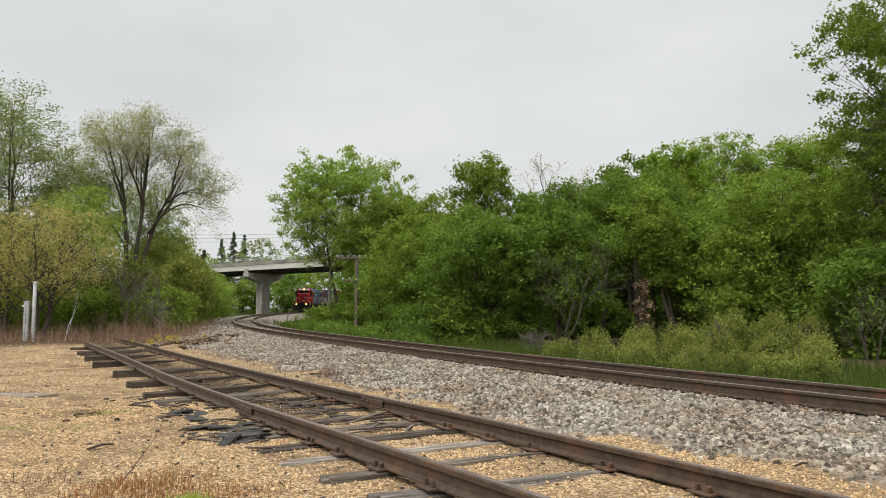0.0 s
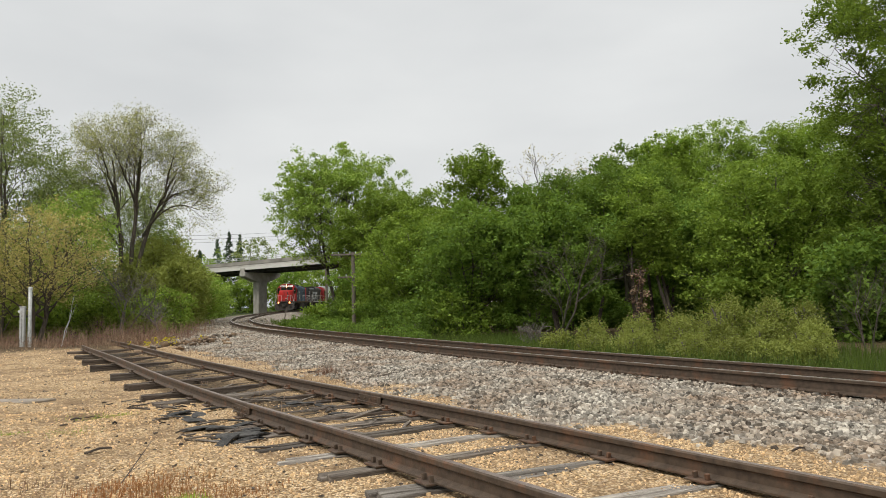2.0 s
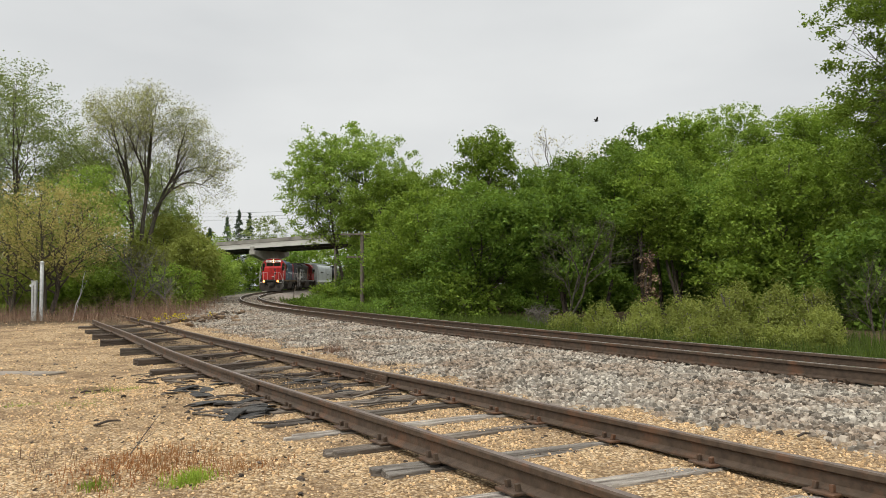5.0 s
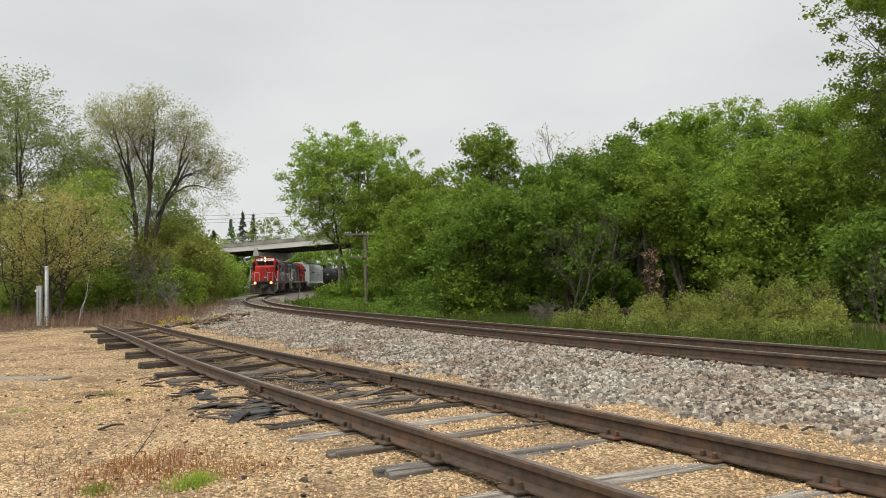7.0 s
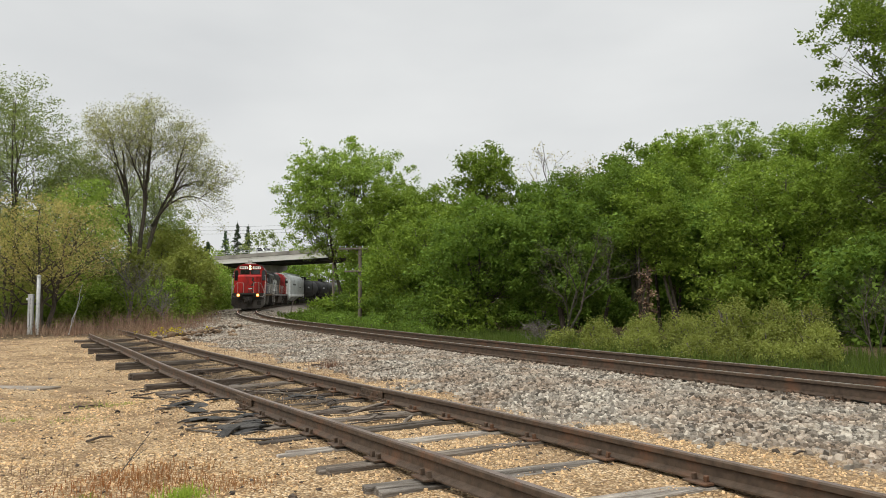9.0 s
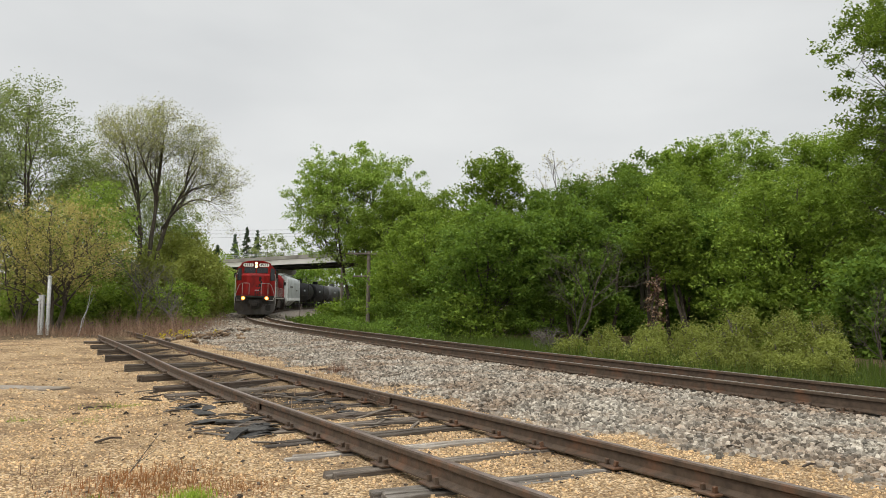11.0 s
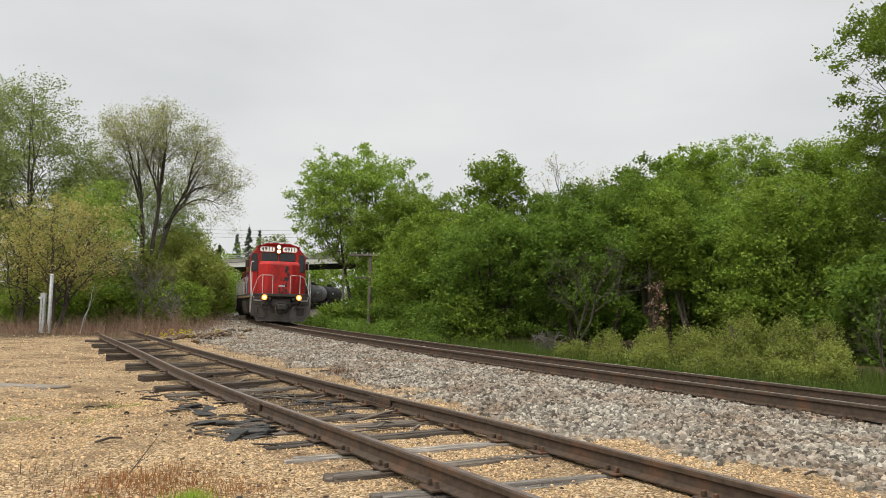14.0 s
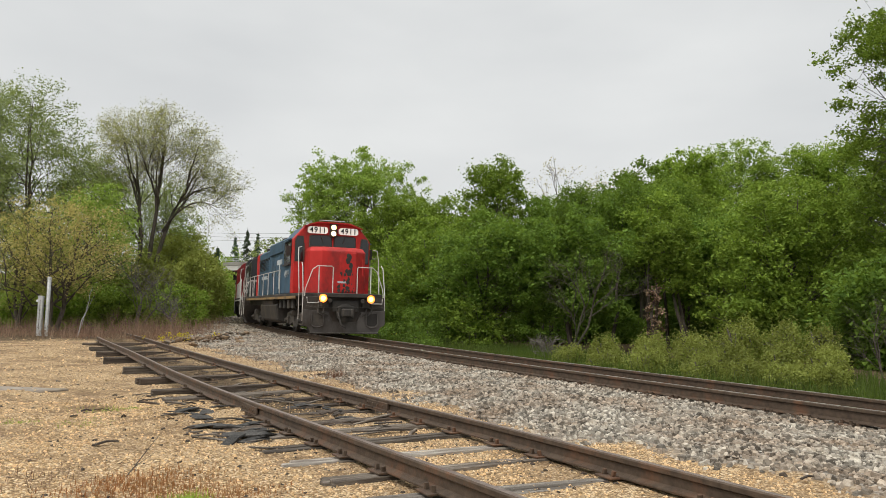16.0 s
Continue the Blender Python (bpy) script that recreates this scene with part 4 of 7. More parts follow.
    low = [(x, y, 1.58) for x, y in plan]
    mid = [(x, y, top - 0.16) for x, y in plan]
    cap = [(x * 0.93, y if y == yc else y - 0.16, top) for x, y in plan]
    n = len(plan)
    nose.add(low + mid + cap, [tuple(range(n - 1, -1, -1)), tuple(range(2 * n, 3 * n))] + [(r * n + i, r * n + (i + 1) % n, (r + 1) * n + (i + 1) % n, (r + 1) * n + i) for r in (0, 1) for i in range(n)])
    part("nose", nose, nose_c, loco, "chipped red short hood" if nose_c is RED else "", bevel=0.025)
    part("nose_door", Build().box(-0.34, yn + 0.005, 2.4, 0.62, 0.03, 1.5), nose_c, loco, bevel=0.012)
    part("door_latch", Build().box(-0.08, yn + 0.03, 2.35, 0.05, 0.03, 0.14), UNDER, loco)
    rr = random.Random(4)
    for k in range(40 if scheme["lit"] else 0):
        if rr.random() < 0.55:
            cx, cz, g = -0.36 + rr.gauss(0, 0.06), 3.10 - k * 0.034 + rr.uniform(-0.05, 0.05), rr.uniform(0.03, 0.10)
        else:
            cx, cz, g = rr.uniform(-0.64, 0.1), rr.uniform(1.65, 2.4), rr.uniform(0.02, 0.07)
        m = 7
        rim = [(cx + g * rr.uniform(0.6, 1.1) * math.cos(6.283 * j / m), cz + g * rr.uniform(0.7, 1.6) * math.sin(6.283 * j / m)) for j in range(m)]
        part("paint_chip", Build().prism(rim, yn + 0.019, yn + 0.0225 + 0.0001 * k, "y"), UNDER, loco, "patch where the paint has flaked off")
    part("nose_plate", Build().box(-0.12, yn + 0.012, 2.02, 0.36, 0.02, 0.07), LETTER_WHITE, loco, "small pale plate")
    part("nose_grab", bent([(-0.9, yn + 0.02, 2.9), (-0.9, yn + 0.06, 2.9), (-0.9, yn + 0.06, 2.3), (-0.9, yn + 0.02, 2.3)], 0.016), nose_c, loco)
    # cab
    roofline = [(-1.53, 1.58), (1.53, 1.58), (1.53, 3.72), (1.08, 4.26), (0.62, 4.40), (-0.62, 4.40), (-1.08, 4.26), (-1.53, 3.72)]
    y_front, y_back = -2.70, -4.95
    front = Build().prism(roofline, y_front - 0.5, y_front, "y")
    part("cab_front", front, nose_c, loco, "weathered red cab front" if nose_c is RED else "", bevel=0.02)
    part("cab", Build().prism(roofline, y_back, y_front - 0.5, "y"), cab_c, loco, scheme["cab_label"], bevel=0.02)
    part("roof_hood", Build().prism([(-1.18, 4.225), (-0.64, 4.415), (0.64, 4.415), (1.18, 4.225), (1.18, 4.19), (0.62, 4.37), (-0.62, 4.37), (-1.18, 4.19)], y_front - 0.05, y_front + 0.14, "y"), nose_c, loco)
    for sx in (-1, 1):
        pane = [(sx * 0.07, 3.46), (sx * 0.90, 3.46), (sx * 0.90, 3.82), (sx * 0.80, 3.86), (sx * 0.07, 3.86)]
        frame_out = [(sx * 0.03, 3.42), (sx * 0.94, 3.42), (sx * 0.94, 3.84), (sx * 0.82, 3.90), (sx * 0.03, 3.90)]
        wf = part("windshield_frame", Build().prism(frame_out, y_front, y_front + 0.02, "y"), UNDER, loco)
        part("windshield", Build().prism(pane, y_front + 0.018, y_front + 0.028, "y"), CAB_GLASS, wf, "dark windshield glass")
        part("wiper", bent([(sx * 0.5, y_front + 0.05, 3.90), (sx * 0.40, y_front + 0.05, 3.60)], 0.012), UNDER, wf)
        side_pane = [(sx * 1.17, 2.85), (sx * 1.46, 2.85), (sx * 1.46, 3.60), (sx * 1.38, 3.80), (sx * 1.20, 3.80), (sx * 1.17, 3.74)]
        dw = part("door_window_frame", Build().prism([(x + (0.03 if x * sx > 1.3 else -0.03) * sx, z + (0.03 if z > 3.3 else -0.03)) for x, z in side_pane], y_front, y_front + 0.016, "y"), UNDER, loco)
        part("door_window", Build().prism(side_pane, y_front + 0.014, y_front + 0.024, "y"), CAB_GLASS, dw, "dark cab door glass")
        part("front_door_seam", Build().box(sx * 1.12, y_front + 0.006, 2.6, 0.02, 0.012, 1.9), UNDER, loco)
        # side windows with a sliding sash and an arm rest
        sw = part("side_window_frame", Build().box(sx * 1.54, -3.85, 3.20, 0.03, 1.42, 0.92), UNDER, loco, bevel=0.008)
        for yy in (-4.20, -3.50):
            part("side_window", Build().box(sx * 1.56, yy, 3.20, 0.012, 0.60, 0.78), CAB_GLASS, sw, "dark cab side glass")
        part("arm_rest", Build().box(sx * 1.58, -3.85, 2.72, 0.10, 1.3, 0.05), UNDER, loco)
        part("mirror", Build().box(sx * 1.66, -3.12, 3.25, 0.20, 0.03, 0.40), UNDER, loco)
        part("sun_shade", Build().box(sx * 1.62, -3.85, 3.72, 0.20, 1.5, 0.03, Euler((0, sx * 0.4, 0)).to_matrix()), cab_c, loco)
        # number boards above the windshield
        bx = sx * 0.62
        board = part("number_board", Build().prism([(bx - 0.40, 4.00), (bx - 0.33, 3.95), (bx + 0.33, 3.95), (bx + 0.40, 4.00), (bx + 0.40, 4.15), (bx + 0.33, 4.22), (bx - 0.33, 4.22), (bx - 0.40, 4.15)], y_front + 0.01, y_front + 0.07, "y"),
                     BOARD_LIT if scheme["lit"] else LETTER_WHITE, loco, "white number board", bevel=0.008)
        if scheme["number"]:
            for i, digit in enumerate(scheme["number"]):
                fig = new("numeral", numerals(digit, 0.29, 0.004))
                fig.data.materials.append(LETTER_BLACK)
                fig.parent = board
                fig.matrix_basis = Matrix.Translation((bx + (1.5 - i) * 0.168, y_front + 0.074, 4.083)) @ Euler((radians(90), 0, radians(180))).to_matrix().to_4x4()
        # ditch lights
        housing = part("ditch_light", Build().turned([(-0.16, 0.10), (0.02, 0.14), (0.03, 0.14)], (sx * 0.89, -0.24, 1.38), "y", 16).box(sx * 0.89, -0.46, 1.38, 0.12, 0.26, 0.10), UNDER, loco, "ditch light")
        # ring round the lens; on the lit engine its glow imitates the halo
        part("reflector", Build().turned([(0.022, 0.142), (0.034, 0.15), (0.036, 0.06)], (sx * 0.89, -0.24, 1.38), "y", 16), LAMP_HALO if scheme["lit"] else GALV, housing, "ring round the lens, a stand-in halo when lit")
        part("lens", Build().turned([(0.030, 0.098), (0.045, 0.085), (0.05, 0.0)], (sx * 0.89, -0.24, 1.38), "y", 16), LAMP_DITCH if scheme["lit"] else CAB_GLASS, housing, "glowing orange lens" if scheme["lit"] else "")
    lamp = part("headlight", Build().box(0, y_front + 0.06, 4.10, 0.30, 0.12, 0.56), UNDER, loco, "twin headlight housing", bevel=0.03)
    for z in (3.97, 4.22):
        part("lens", Build().turned([(0.12, 0.096), (0.14, 0.082), (0.145, 0.0)], (0, y_front, z), "y", 16), LAMP_HOT if scheme["lit"] else CAB_GLASS, lamp, "glowing warm lens" if scheme["lit"] else "")
    part("roof_rail", bent([(-0.5, y_front - 0.1, 4.42), (-0.5, y_front - 0.1, 4.50), (0.5, y_front - 0.1, 4.50), (0.5, y_front - 0.1, 4.42)], 0.02), GALV, loco)
    part("antenna_plate", Build().box(0.2, -3.8, 4.43, 0.9, 0.7, 0.05), GALV, loco)
    for k, x in enumerate((-0.12, 0.0, 0.12)):
        part("horn", Build().turned([(-0.35, 0.03), (0.0, 0.04), (0.22, 0.10)], (x, -4.6, 4.52), "y", 10), UNDER, loco)
    # long hood
    hw, htop = 0.94, 4.02
    hoodline = [(-hw, 1.58), (hw, 1.58), (hw, htop - 0.16), (hw - 0.20, htop), (-hw + 0.20, htop), (-hw, htop - 0.16)]
    part("long_hood", Build().prism(hoodline, -15.4, y_back, "y"), hood_c, loco, scheme["hood_label"], bevel=0.02)
    part("hood_end", Build().prism(hoodline, -L + 1.65, -15.4, "y"), end_c, loco, scheme["end_label"], bevel=0.02)
    part("equipment_hatch", Build().prism([(-1.02, htop - 0.45), (1.02, htop - 0.45), (1.02, htop + 0.05), (0.8, htop + 0.2), (-0.8, htop + 0.2), (-1.02, htop + 0.05)], -11.6, -7.6, "y"), hood_c, loco, bevel=0.02)
    for yy in (-8.6, -10.4):
        part("roof_fan", Build().turned([(0, 0.62), (0.20, 0.62), (0.22, 0.56), (0.22, 0.1), (0.26, 0.0)], (0, yy, htop + 0.18), "z", 20), UNDER, loco)
    for yy in (-12.6, -13.9, -15.2):
        part("radiator_fan", Build().turned([(0, 0.62), (0.24, 0.62), (0.26, 0.56), (0.26, 0.1), (0.30, 0.0)], (0, yy, htop - 0.02), "z", 20), UNDER, loco)
    part("exhaust_stack", Build().turned([(0, 0.28), (0.42, 0.28), (0.42, 0.22), (0.1, 0.2)], (0, -7.1, htop - 0.02), "z", 16), UNDER, loco)
    for sx in (-1, 1):
        x = sx * hw
        for k in range(10):
            part("hood_door", Build().box(x + sx * 0.012, -5.75 - k * 0.78, 2.55, 0.03, 0.70, 1.75), hood_c, loco, bevel=0.006)
        for k in range(5):
            part("door_handle", Build().box(x + sx * 0.04, -6.1 - k * 1.56, 2.6, 0.03, 0.04, 0.16), UNDER, loco)
        for y0, y1, z in ((-15.1, -12.1, 3.25), (-6.6, -5.4, 3.45)):
            grille = part("radiator_grille", Build().box(x + sx * 0.01, (y0 + y1) / 2, z, 0.03, y1 - y0, 0.62), UNDER, loco, "dark louvred grille")
            slats = Build()
            for k in range(9):
                slats.box(x + sx * 0.035, (y0 + y1) / 2, z - 0.28 + k * 0.07, 0.03, y1 - y0 - 0.06, 0.018, Euler((0, sx * 0.5, 0)).to_matrix())
            part("slats", slats, scheme["slat"], grille)
        # running-board railing
        part("side_railing", bent([(sx * 1.50, -5.6, 2.60), (sx * 1.50, -16.4, 2.60)], 0.02), RAIL_WHITE, loco, "pale side railing")
        for k in range(8):
            part("stanchion", bent([(sx * 1.50, -5.7 - k * 1.5, 1.57), (sx * 1.50, -5.7 - k * 1.5, 2.61)], 0.02), RAIL_WHITE, loco)
        scheme["letters"](loco, sx, hw)
    # tanks and gear below the frame
    fuel = [(-1.42, 1.12), (-1.30, 0.46), (-0.9, 0.32), (0.9, 0.32), (1.30, 0.46), (1.42, 1.12), (1.2, 1.22), (-1.2, 1.22)]
    part("fuel_tank", Build().prism(fuel, -11.4, -6.9, "y"), PLOW, loco, "grey fuel tank with worn paint", bevel=0.04)
    for sx in (-1, 1):
        part("air_reservoir", Build().turned([(-1.6, 0.05), (-1.5, 0.2), (1.5, 0.2), (1.6, 0.05)], (sx * 1.22, -9.2, 1.26), "y", 14), PLOW, loco, smooth=True)
        for k in range(4):
            part("pipe_bracket", Build().box(sx * 1.36, -3.2 - k * 0.9, 1.16, 0.12, 0.3, 0.34), UNDER, loco, bevel=0.02)
    sets = truck(loco, -4.1, 2.75, 0.508, True) + truck(loco, -L + 4.1, 2.75, 0.508, True)
    return loco, L, (4.1, L - 4.1), sets, 0.508


def letters_blue(loco, sx, hw):
    """Large white block shapes, with the small writing as plain bars."""
    x = sx * (hw + 0.032)
    o = lambda y0, y1, z0, z1: [(y0, z0), (y1, z0), (y1, z1), (y0, z1)]
    for k, (y0, y1, z0, z1) in enumerate(((-7.9, -7.65, 1.9, 3.25), (-7.65, -6.7, 3.0, 3.25), (-7.65, -6.7, 1.9, 2.12), (-6.9, -6.7, 2.12, 2.55), (-9.6, -8.3, 3.02, 3.25), (-9.05, -8.82, 1.9, 3.02))):
        flat_letter(loco, "emblem", o(y0, y1, z0, z1), x, LETTER_WHITE, "white block emblem, faded")
    flat_letter(loco, "marking_bar", o(-14.2, -12.2, 2.45, 2.62), x, LETTER_WHITE, "faint bar of small lettering")
    fx = sx * 1.545
    for i, digit in enumerate("4911"):
        fig = new("cab_numeral", numerals(digit, 0.40, 0.003))
        fig.data.materials.append(LETTER_WHITE)
        fig.parent = loco
        fig.matrix_basis = Matrix.Translation((fx, -3.95 + sx * (i - 1.5) * 0.235, 2.36)) @ Euler((radians(90), 0, radians(90 * sx))).to_matrix().to_4x4()
        tagged(fig, "white cab numeral")


def letters_black(loco, sx, hw):
    x = sx * (hw + 0.032)
    o = lambda y0, y1, z0, z1: [(y0, z0), (y1, z0), (y1, z1), (y0, z1)]
    for y0, y1, z0, z1 in ((-13.6, -13.2, 1.9, 3.3), (-13.2, -11.9, 3.0, 3.3), (-13.2, -11.9, 1.9, 2.2), (-11.3, -10.9, 1.9, 3.3), (-9.9, -9.5, 1.9, 3.3), (-10.9, -9.9, 3.0, 3.3)):
        flat_letter(loco, "emblem", o(y0, y1, z0, z1), x, LETTER_WHITE, "large white block emblem")
    flat_letter(loco, "stripe", [(-6.9, 1.66), (-6.4, 1.66), (-5.7, 3.6), (-6.2, 3.6)], x, ORANGE, "slanted orange stripe")
    flat_letter(loco, "panel", [(-6.4, 1.66), (-5.58, 1.66), (-5.58, 3.6), (-5.7, 3.6)], x, DARK_RED, "red panel beside the stripe")


def sill_ladder(car, x, y, z0, z1, material):
    rungs = Build().tube([(x, y - 0.2, z0), (x, y - 0.2, z1)], 0.016, 5).tube([(x, y + 0.2, z0), (x, y + 0.2, z1)], 0.016, 5)
    for k in range(int((z1 - z0) / 0.38)):
        rungs.tube([(x, y - 0.2, z0 + 0.1 + k * 0.38), (x, y + 0.2, z0 + 0.1 + k * 0.38)], 0.012, 5)
    part("ladder", rungs, material, car, "side ladder")


def hopper_car():
    car = thing("covered_hopper_car", "pale grey covered hopper car with a white lower sill", "freight car")
    L = 16.2
    body = [(-1.50, 1.35), (-1.56, 2.2), (-1.58, 3.2), (-1.50, 3.9), (-1.22, 4.30), (-0.70, 4.52), (0.0, 4.58), (0.70, 4.52), (1.22, 4.30), (1.50, 3.9), (1.58, 3.2), (1.56, 2.2), (1.50, 1.35)]
    part("body", Build().prism(body, -L + 1.6, -1.6, "y"), HOPPER_GREY, car, "pale grey curved steel side", bevel=0.015, smooth=True)
    for sx in (-1, 1):
        part("side_sill", Build().box(sx * 1.54, -L / 2, 1.36, 0.12, L - 1.6, 0.34), HOPPER_WHITE, car, "dirty white side sill", bevel=0.015)
        for k in range(9):
            part("side_rib", Build().box(sx * 1.585, -2.2 - k * 1.475, 2.6, 0.03, 0.07, 2.1), HOPPER_GREY, car)
        for y in (-0.95, -L + 0.95):
            sill_ladder(car, sx * 1.52, y, 0.9, 4.1, HOPPER_WHITE)
        part("marking_bar", Build().box(sx * 1.592, -5.0, 3.0, 0.008, 2.6, 0.24), UNDER, car, "bar of dark lettering")
        part("marking_bar", Build().box(sx * 1.592, -11.0, 2.6, 0.008, 1.6, 0.16), UNDER, car, "bar of dark lettering")
    for y0, y1 in ((-0.75, -1.62), (-L + 0.75, -L + 1.62)):
        part("end_platform", Build().box(0, (y0 + y1) / 2, 1.26, 3.0, abs(y1 - y0), 0.12), HOPPER_GREY, car, bevel=0.01)
        for sx in (-1, 1):
            part("corner_post", Build().box(sx * 1.46, y0, 2.75, 0.10, 0.10, 3.0), HOPPER_GREY, car)
        part("end_brace", Build().tube([(-1.3, y0, 1.4), (0, y1, 3.9)], 0.05).tube([(1.3, y0, 1.4), (0, y1, 3.9)], 0.05), HOPPER_GREY, car)
        part("end_beam", Build().box(0, y0, 4.2, 2.9, 0.10, 0.10), HOPPER_GREY, car)
    for k in range(3):
        y = -4.4 - k * 3.7
        bay = Build().add([(-1.3, y - 1.75, 1.3), (1.3, y - 1.75, 1.3), (1.3, y + 1.75, 1.3), (-1.3, y + 1.75, 1.3), (-0.45, y - 0.4, 0.45), (0.45, y - 0.4, 0.45), (0.45, y + 0.4, 0.45), (-0.45, y + 0.4, 0.45)],
                          [(0, 1, 2, 3), (7, 6, 5, 4), (0, 4, 5, 1), (1, 5, 6, 2), (2, 6, 7, 3), (3, 7, 4, 0)])
        part("hopper_bay", bay, HOPPER_GREY, car, "sloped outlet bay", bevel=0.01)
    for sx in (-1, 1):
        part("roof_walk", Build().box(sx * 0.75, -L / 2, 4.66, 0.5, L - 2.4, 0.04), GALV, car, "grated roof walk")
    for k in range(5):
        part("roof_hatch", Build().box(0, -2.8 - k * 2.6, 4.63, 0.75, 1.6, 0.10), HOPPER_GREY, car, bevel=0.02)
    part("centre_sill", Build().box(0, -L / 2, 1.05, 0.5, L - 0.8, 0.3), UNDER, car)
    coupler(car, -0.3, 1)
    coupler(car, -L + 0.3, -1)
    sets = truck(car, -2.1, 1.78, 0.457, False) + truck(car, -L + 2.1, 1.78, 0.457, False)
    return car, L, (2.1, L - 2.1), sets, 0.457


def tank_car(label, paint):
    car = thing("tank_car", label, "freight car", "tank cars of the train")
    L, r, zc = 15.6, 1.50, 2.62
    prof = [(-6.85, 0.25), (-6.80, 0.7), (-6.62, 1.15), (-6.35, 1.40), (-6.05, r), (-0.06, r), (-0.05, r + 0.02), (0.05, r + 0.02), (0.06, r), (6.05, r), (6.35, 1.40), (6.62, 1.15), (6.80, 0.7), (6.85, 0.25)]
    part("tank", Build().turned(prof, (0, -L / 2, zc), "y", 32), paint, car, smooth=True)
    for y in (-6.0, -3.0, 3.0, 6.0):
        part("weld_band", Build().turned([(y - 0.05, r - 0.02), (y - 0.04, r + 0.012), (y + 0.04, r + 0.012), (y + 0.05, r - 0.02)], (0, -L / 2, zc), "y", 32), paint, car)
    part("manway", Build().turned([(0, 0.45), (0.5, 0.45), (0.52, 0.52), (0.58, 0.52), (0.62, 0.3)], (0, -L / 2, zc + r - 0.1), "z", 18), paint, car, "domed manway", smooth=True)
    part("platform", Build().box(0, -L / 2, zc + r + 0.06, 2.3, 2.2, 0.05), UNDER, car, "grated top platform")
    for sx in (-1, 1):
        for sy in (-1, 1):
            part("platform_rail", bent([(sx * 1.1, -L / 2 + sy * 0.5, zc + r + 0.08), (sx * 1.1, -L / 2 + sy * 0.5, zc + r + 0.95), (sx * 1.1, -L / 2 + sy * 1.05, zc + r + 0.95), (sx * 1.1, -L / 2 + sy * 1.05, zc + r + 0.08)], 0.022), UNDER, car)
        part("side_handrail", bent([(sx * 1.52, -1.6, 1.9), (sx * 1.60, -1.9, 2.0), (sx * 1.60, -L + 1.9, 2.0), (sx * 1.52, -L + 1.6, 1.9)], 0.02), UNDER, car)
        sill_ladder(car, sx * 1.58, -L / 2, 1.0, 4.0, UNDER)
        for y in (-1.15, -L + 1.15):
            part("running_board", Build().box(sx * 1.30, y, 1.32, 0.6, 1.6, 0.06), UNDER, car)
        part("marking_bar", Build().box(sx * 1.512, -4.2, 2.75, 0.008, 1.5, 0.22), LETTER_WHITE, car, "bar of white lettering")
    for y in (-2.0, -L + 2.0):
        part("saddle", Build().box(0, y, 1.35, 2.2, 0.9, 0.7).box(0, y, 1.06, 0.7, 3.2, 0.34), UNDER, car, bevel=0.03)
    for y, sy in ((-0.55, 1), (-L + 0.55, -1)):
        part("end_sill", Build().box(0, y, 1.15, 3.0, 0.16, 0.24), UNDER, car)
        part("end_railing", bent([(-1.4, y, 1.2), (-1.4, y, 2.2), (1.4, y, 2.2), (1.4, y, 1.2)], 0.02), UNDER, car)
        coupler(car, y + sy * 0.25, sy)
    part("bottom_outlet", Build().turned([(-0.5, 0.16), (0.0, 0.2)], (0, -L / 2, zc - r), "z", 12), UNDER, car)
    sets = truck(car, -2.0, 1.78, 0.457, False) + truck(car, -L + 2.0, 1.78, 0.457, False)
    return car, L, (2.0, L - 2.0), sets, 0.457


BLUE_SCHEME = dict(nose=RED, cab=BLUE, side=BLUE, hood=BLUE, end=RED, sill=SILL_TAN, slat=BLUE, lit=True, number="4911",
                   cab_label="faded blue cab side", hood_label="faded blue long hood with doors", end_label="red hood end", letters=letters_blue)
BLACK_SCHEME = dict(nose=DARK_RED, cab=DARK_RED, side=DARK_RED, hood=BLACK_PAINT, end=BLACK_PAINT, sill=RAIL_WHITE, slat=BLACK_PAINT, lit=False, number="",
                    cab_label="red cab side", hood_label="black long hood with white shapes", end_label="black hood end", letters=letters_black)
TRAIN = [(locomotive("diesel_locomotive", "red-nosed blue diesel locomotive with lit headlights", BLUE_SCHEME), False),
         (locomotive("diesel_locomotive", "black diesel locomotive with a red cab, coupled backwards", BLACK_SCHEME), True),
         (hopper_car(), False),
         (tank_car("glossy black tank car with a domed manway", TANK_BLACK), False),
         (tank_car("dusty black tank car with a domed manway", TANK_BLACK), False),
         (tank_car("black tank car with a grey dusty shell", TANK_GREY), False),
         (tank_car("glossy black tank car with a domed manway", TANK_BLACK), False)]


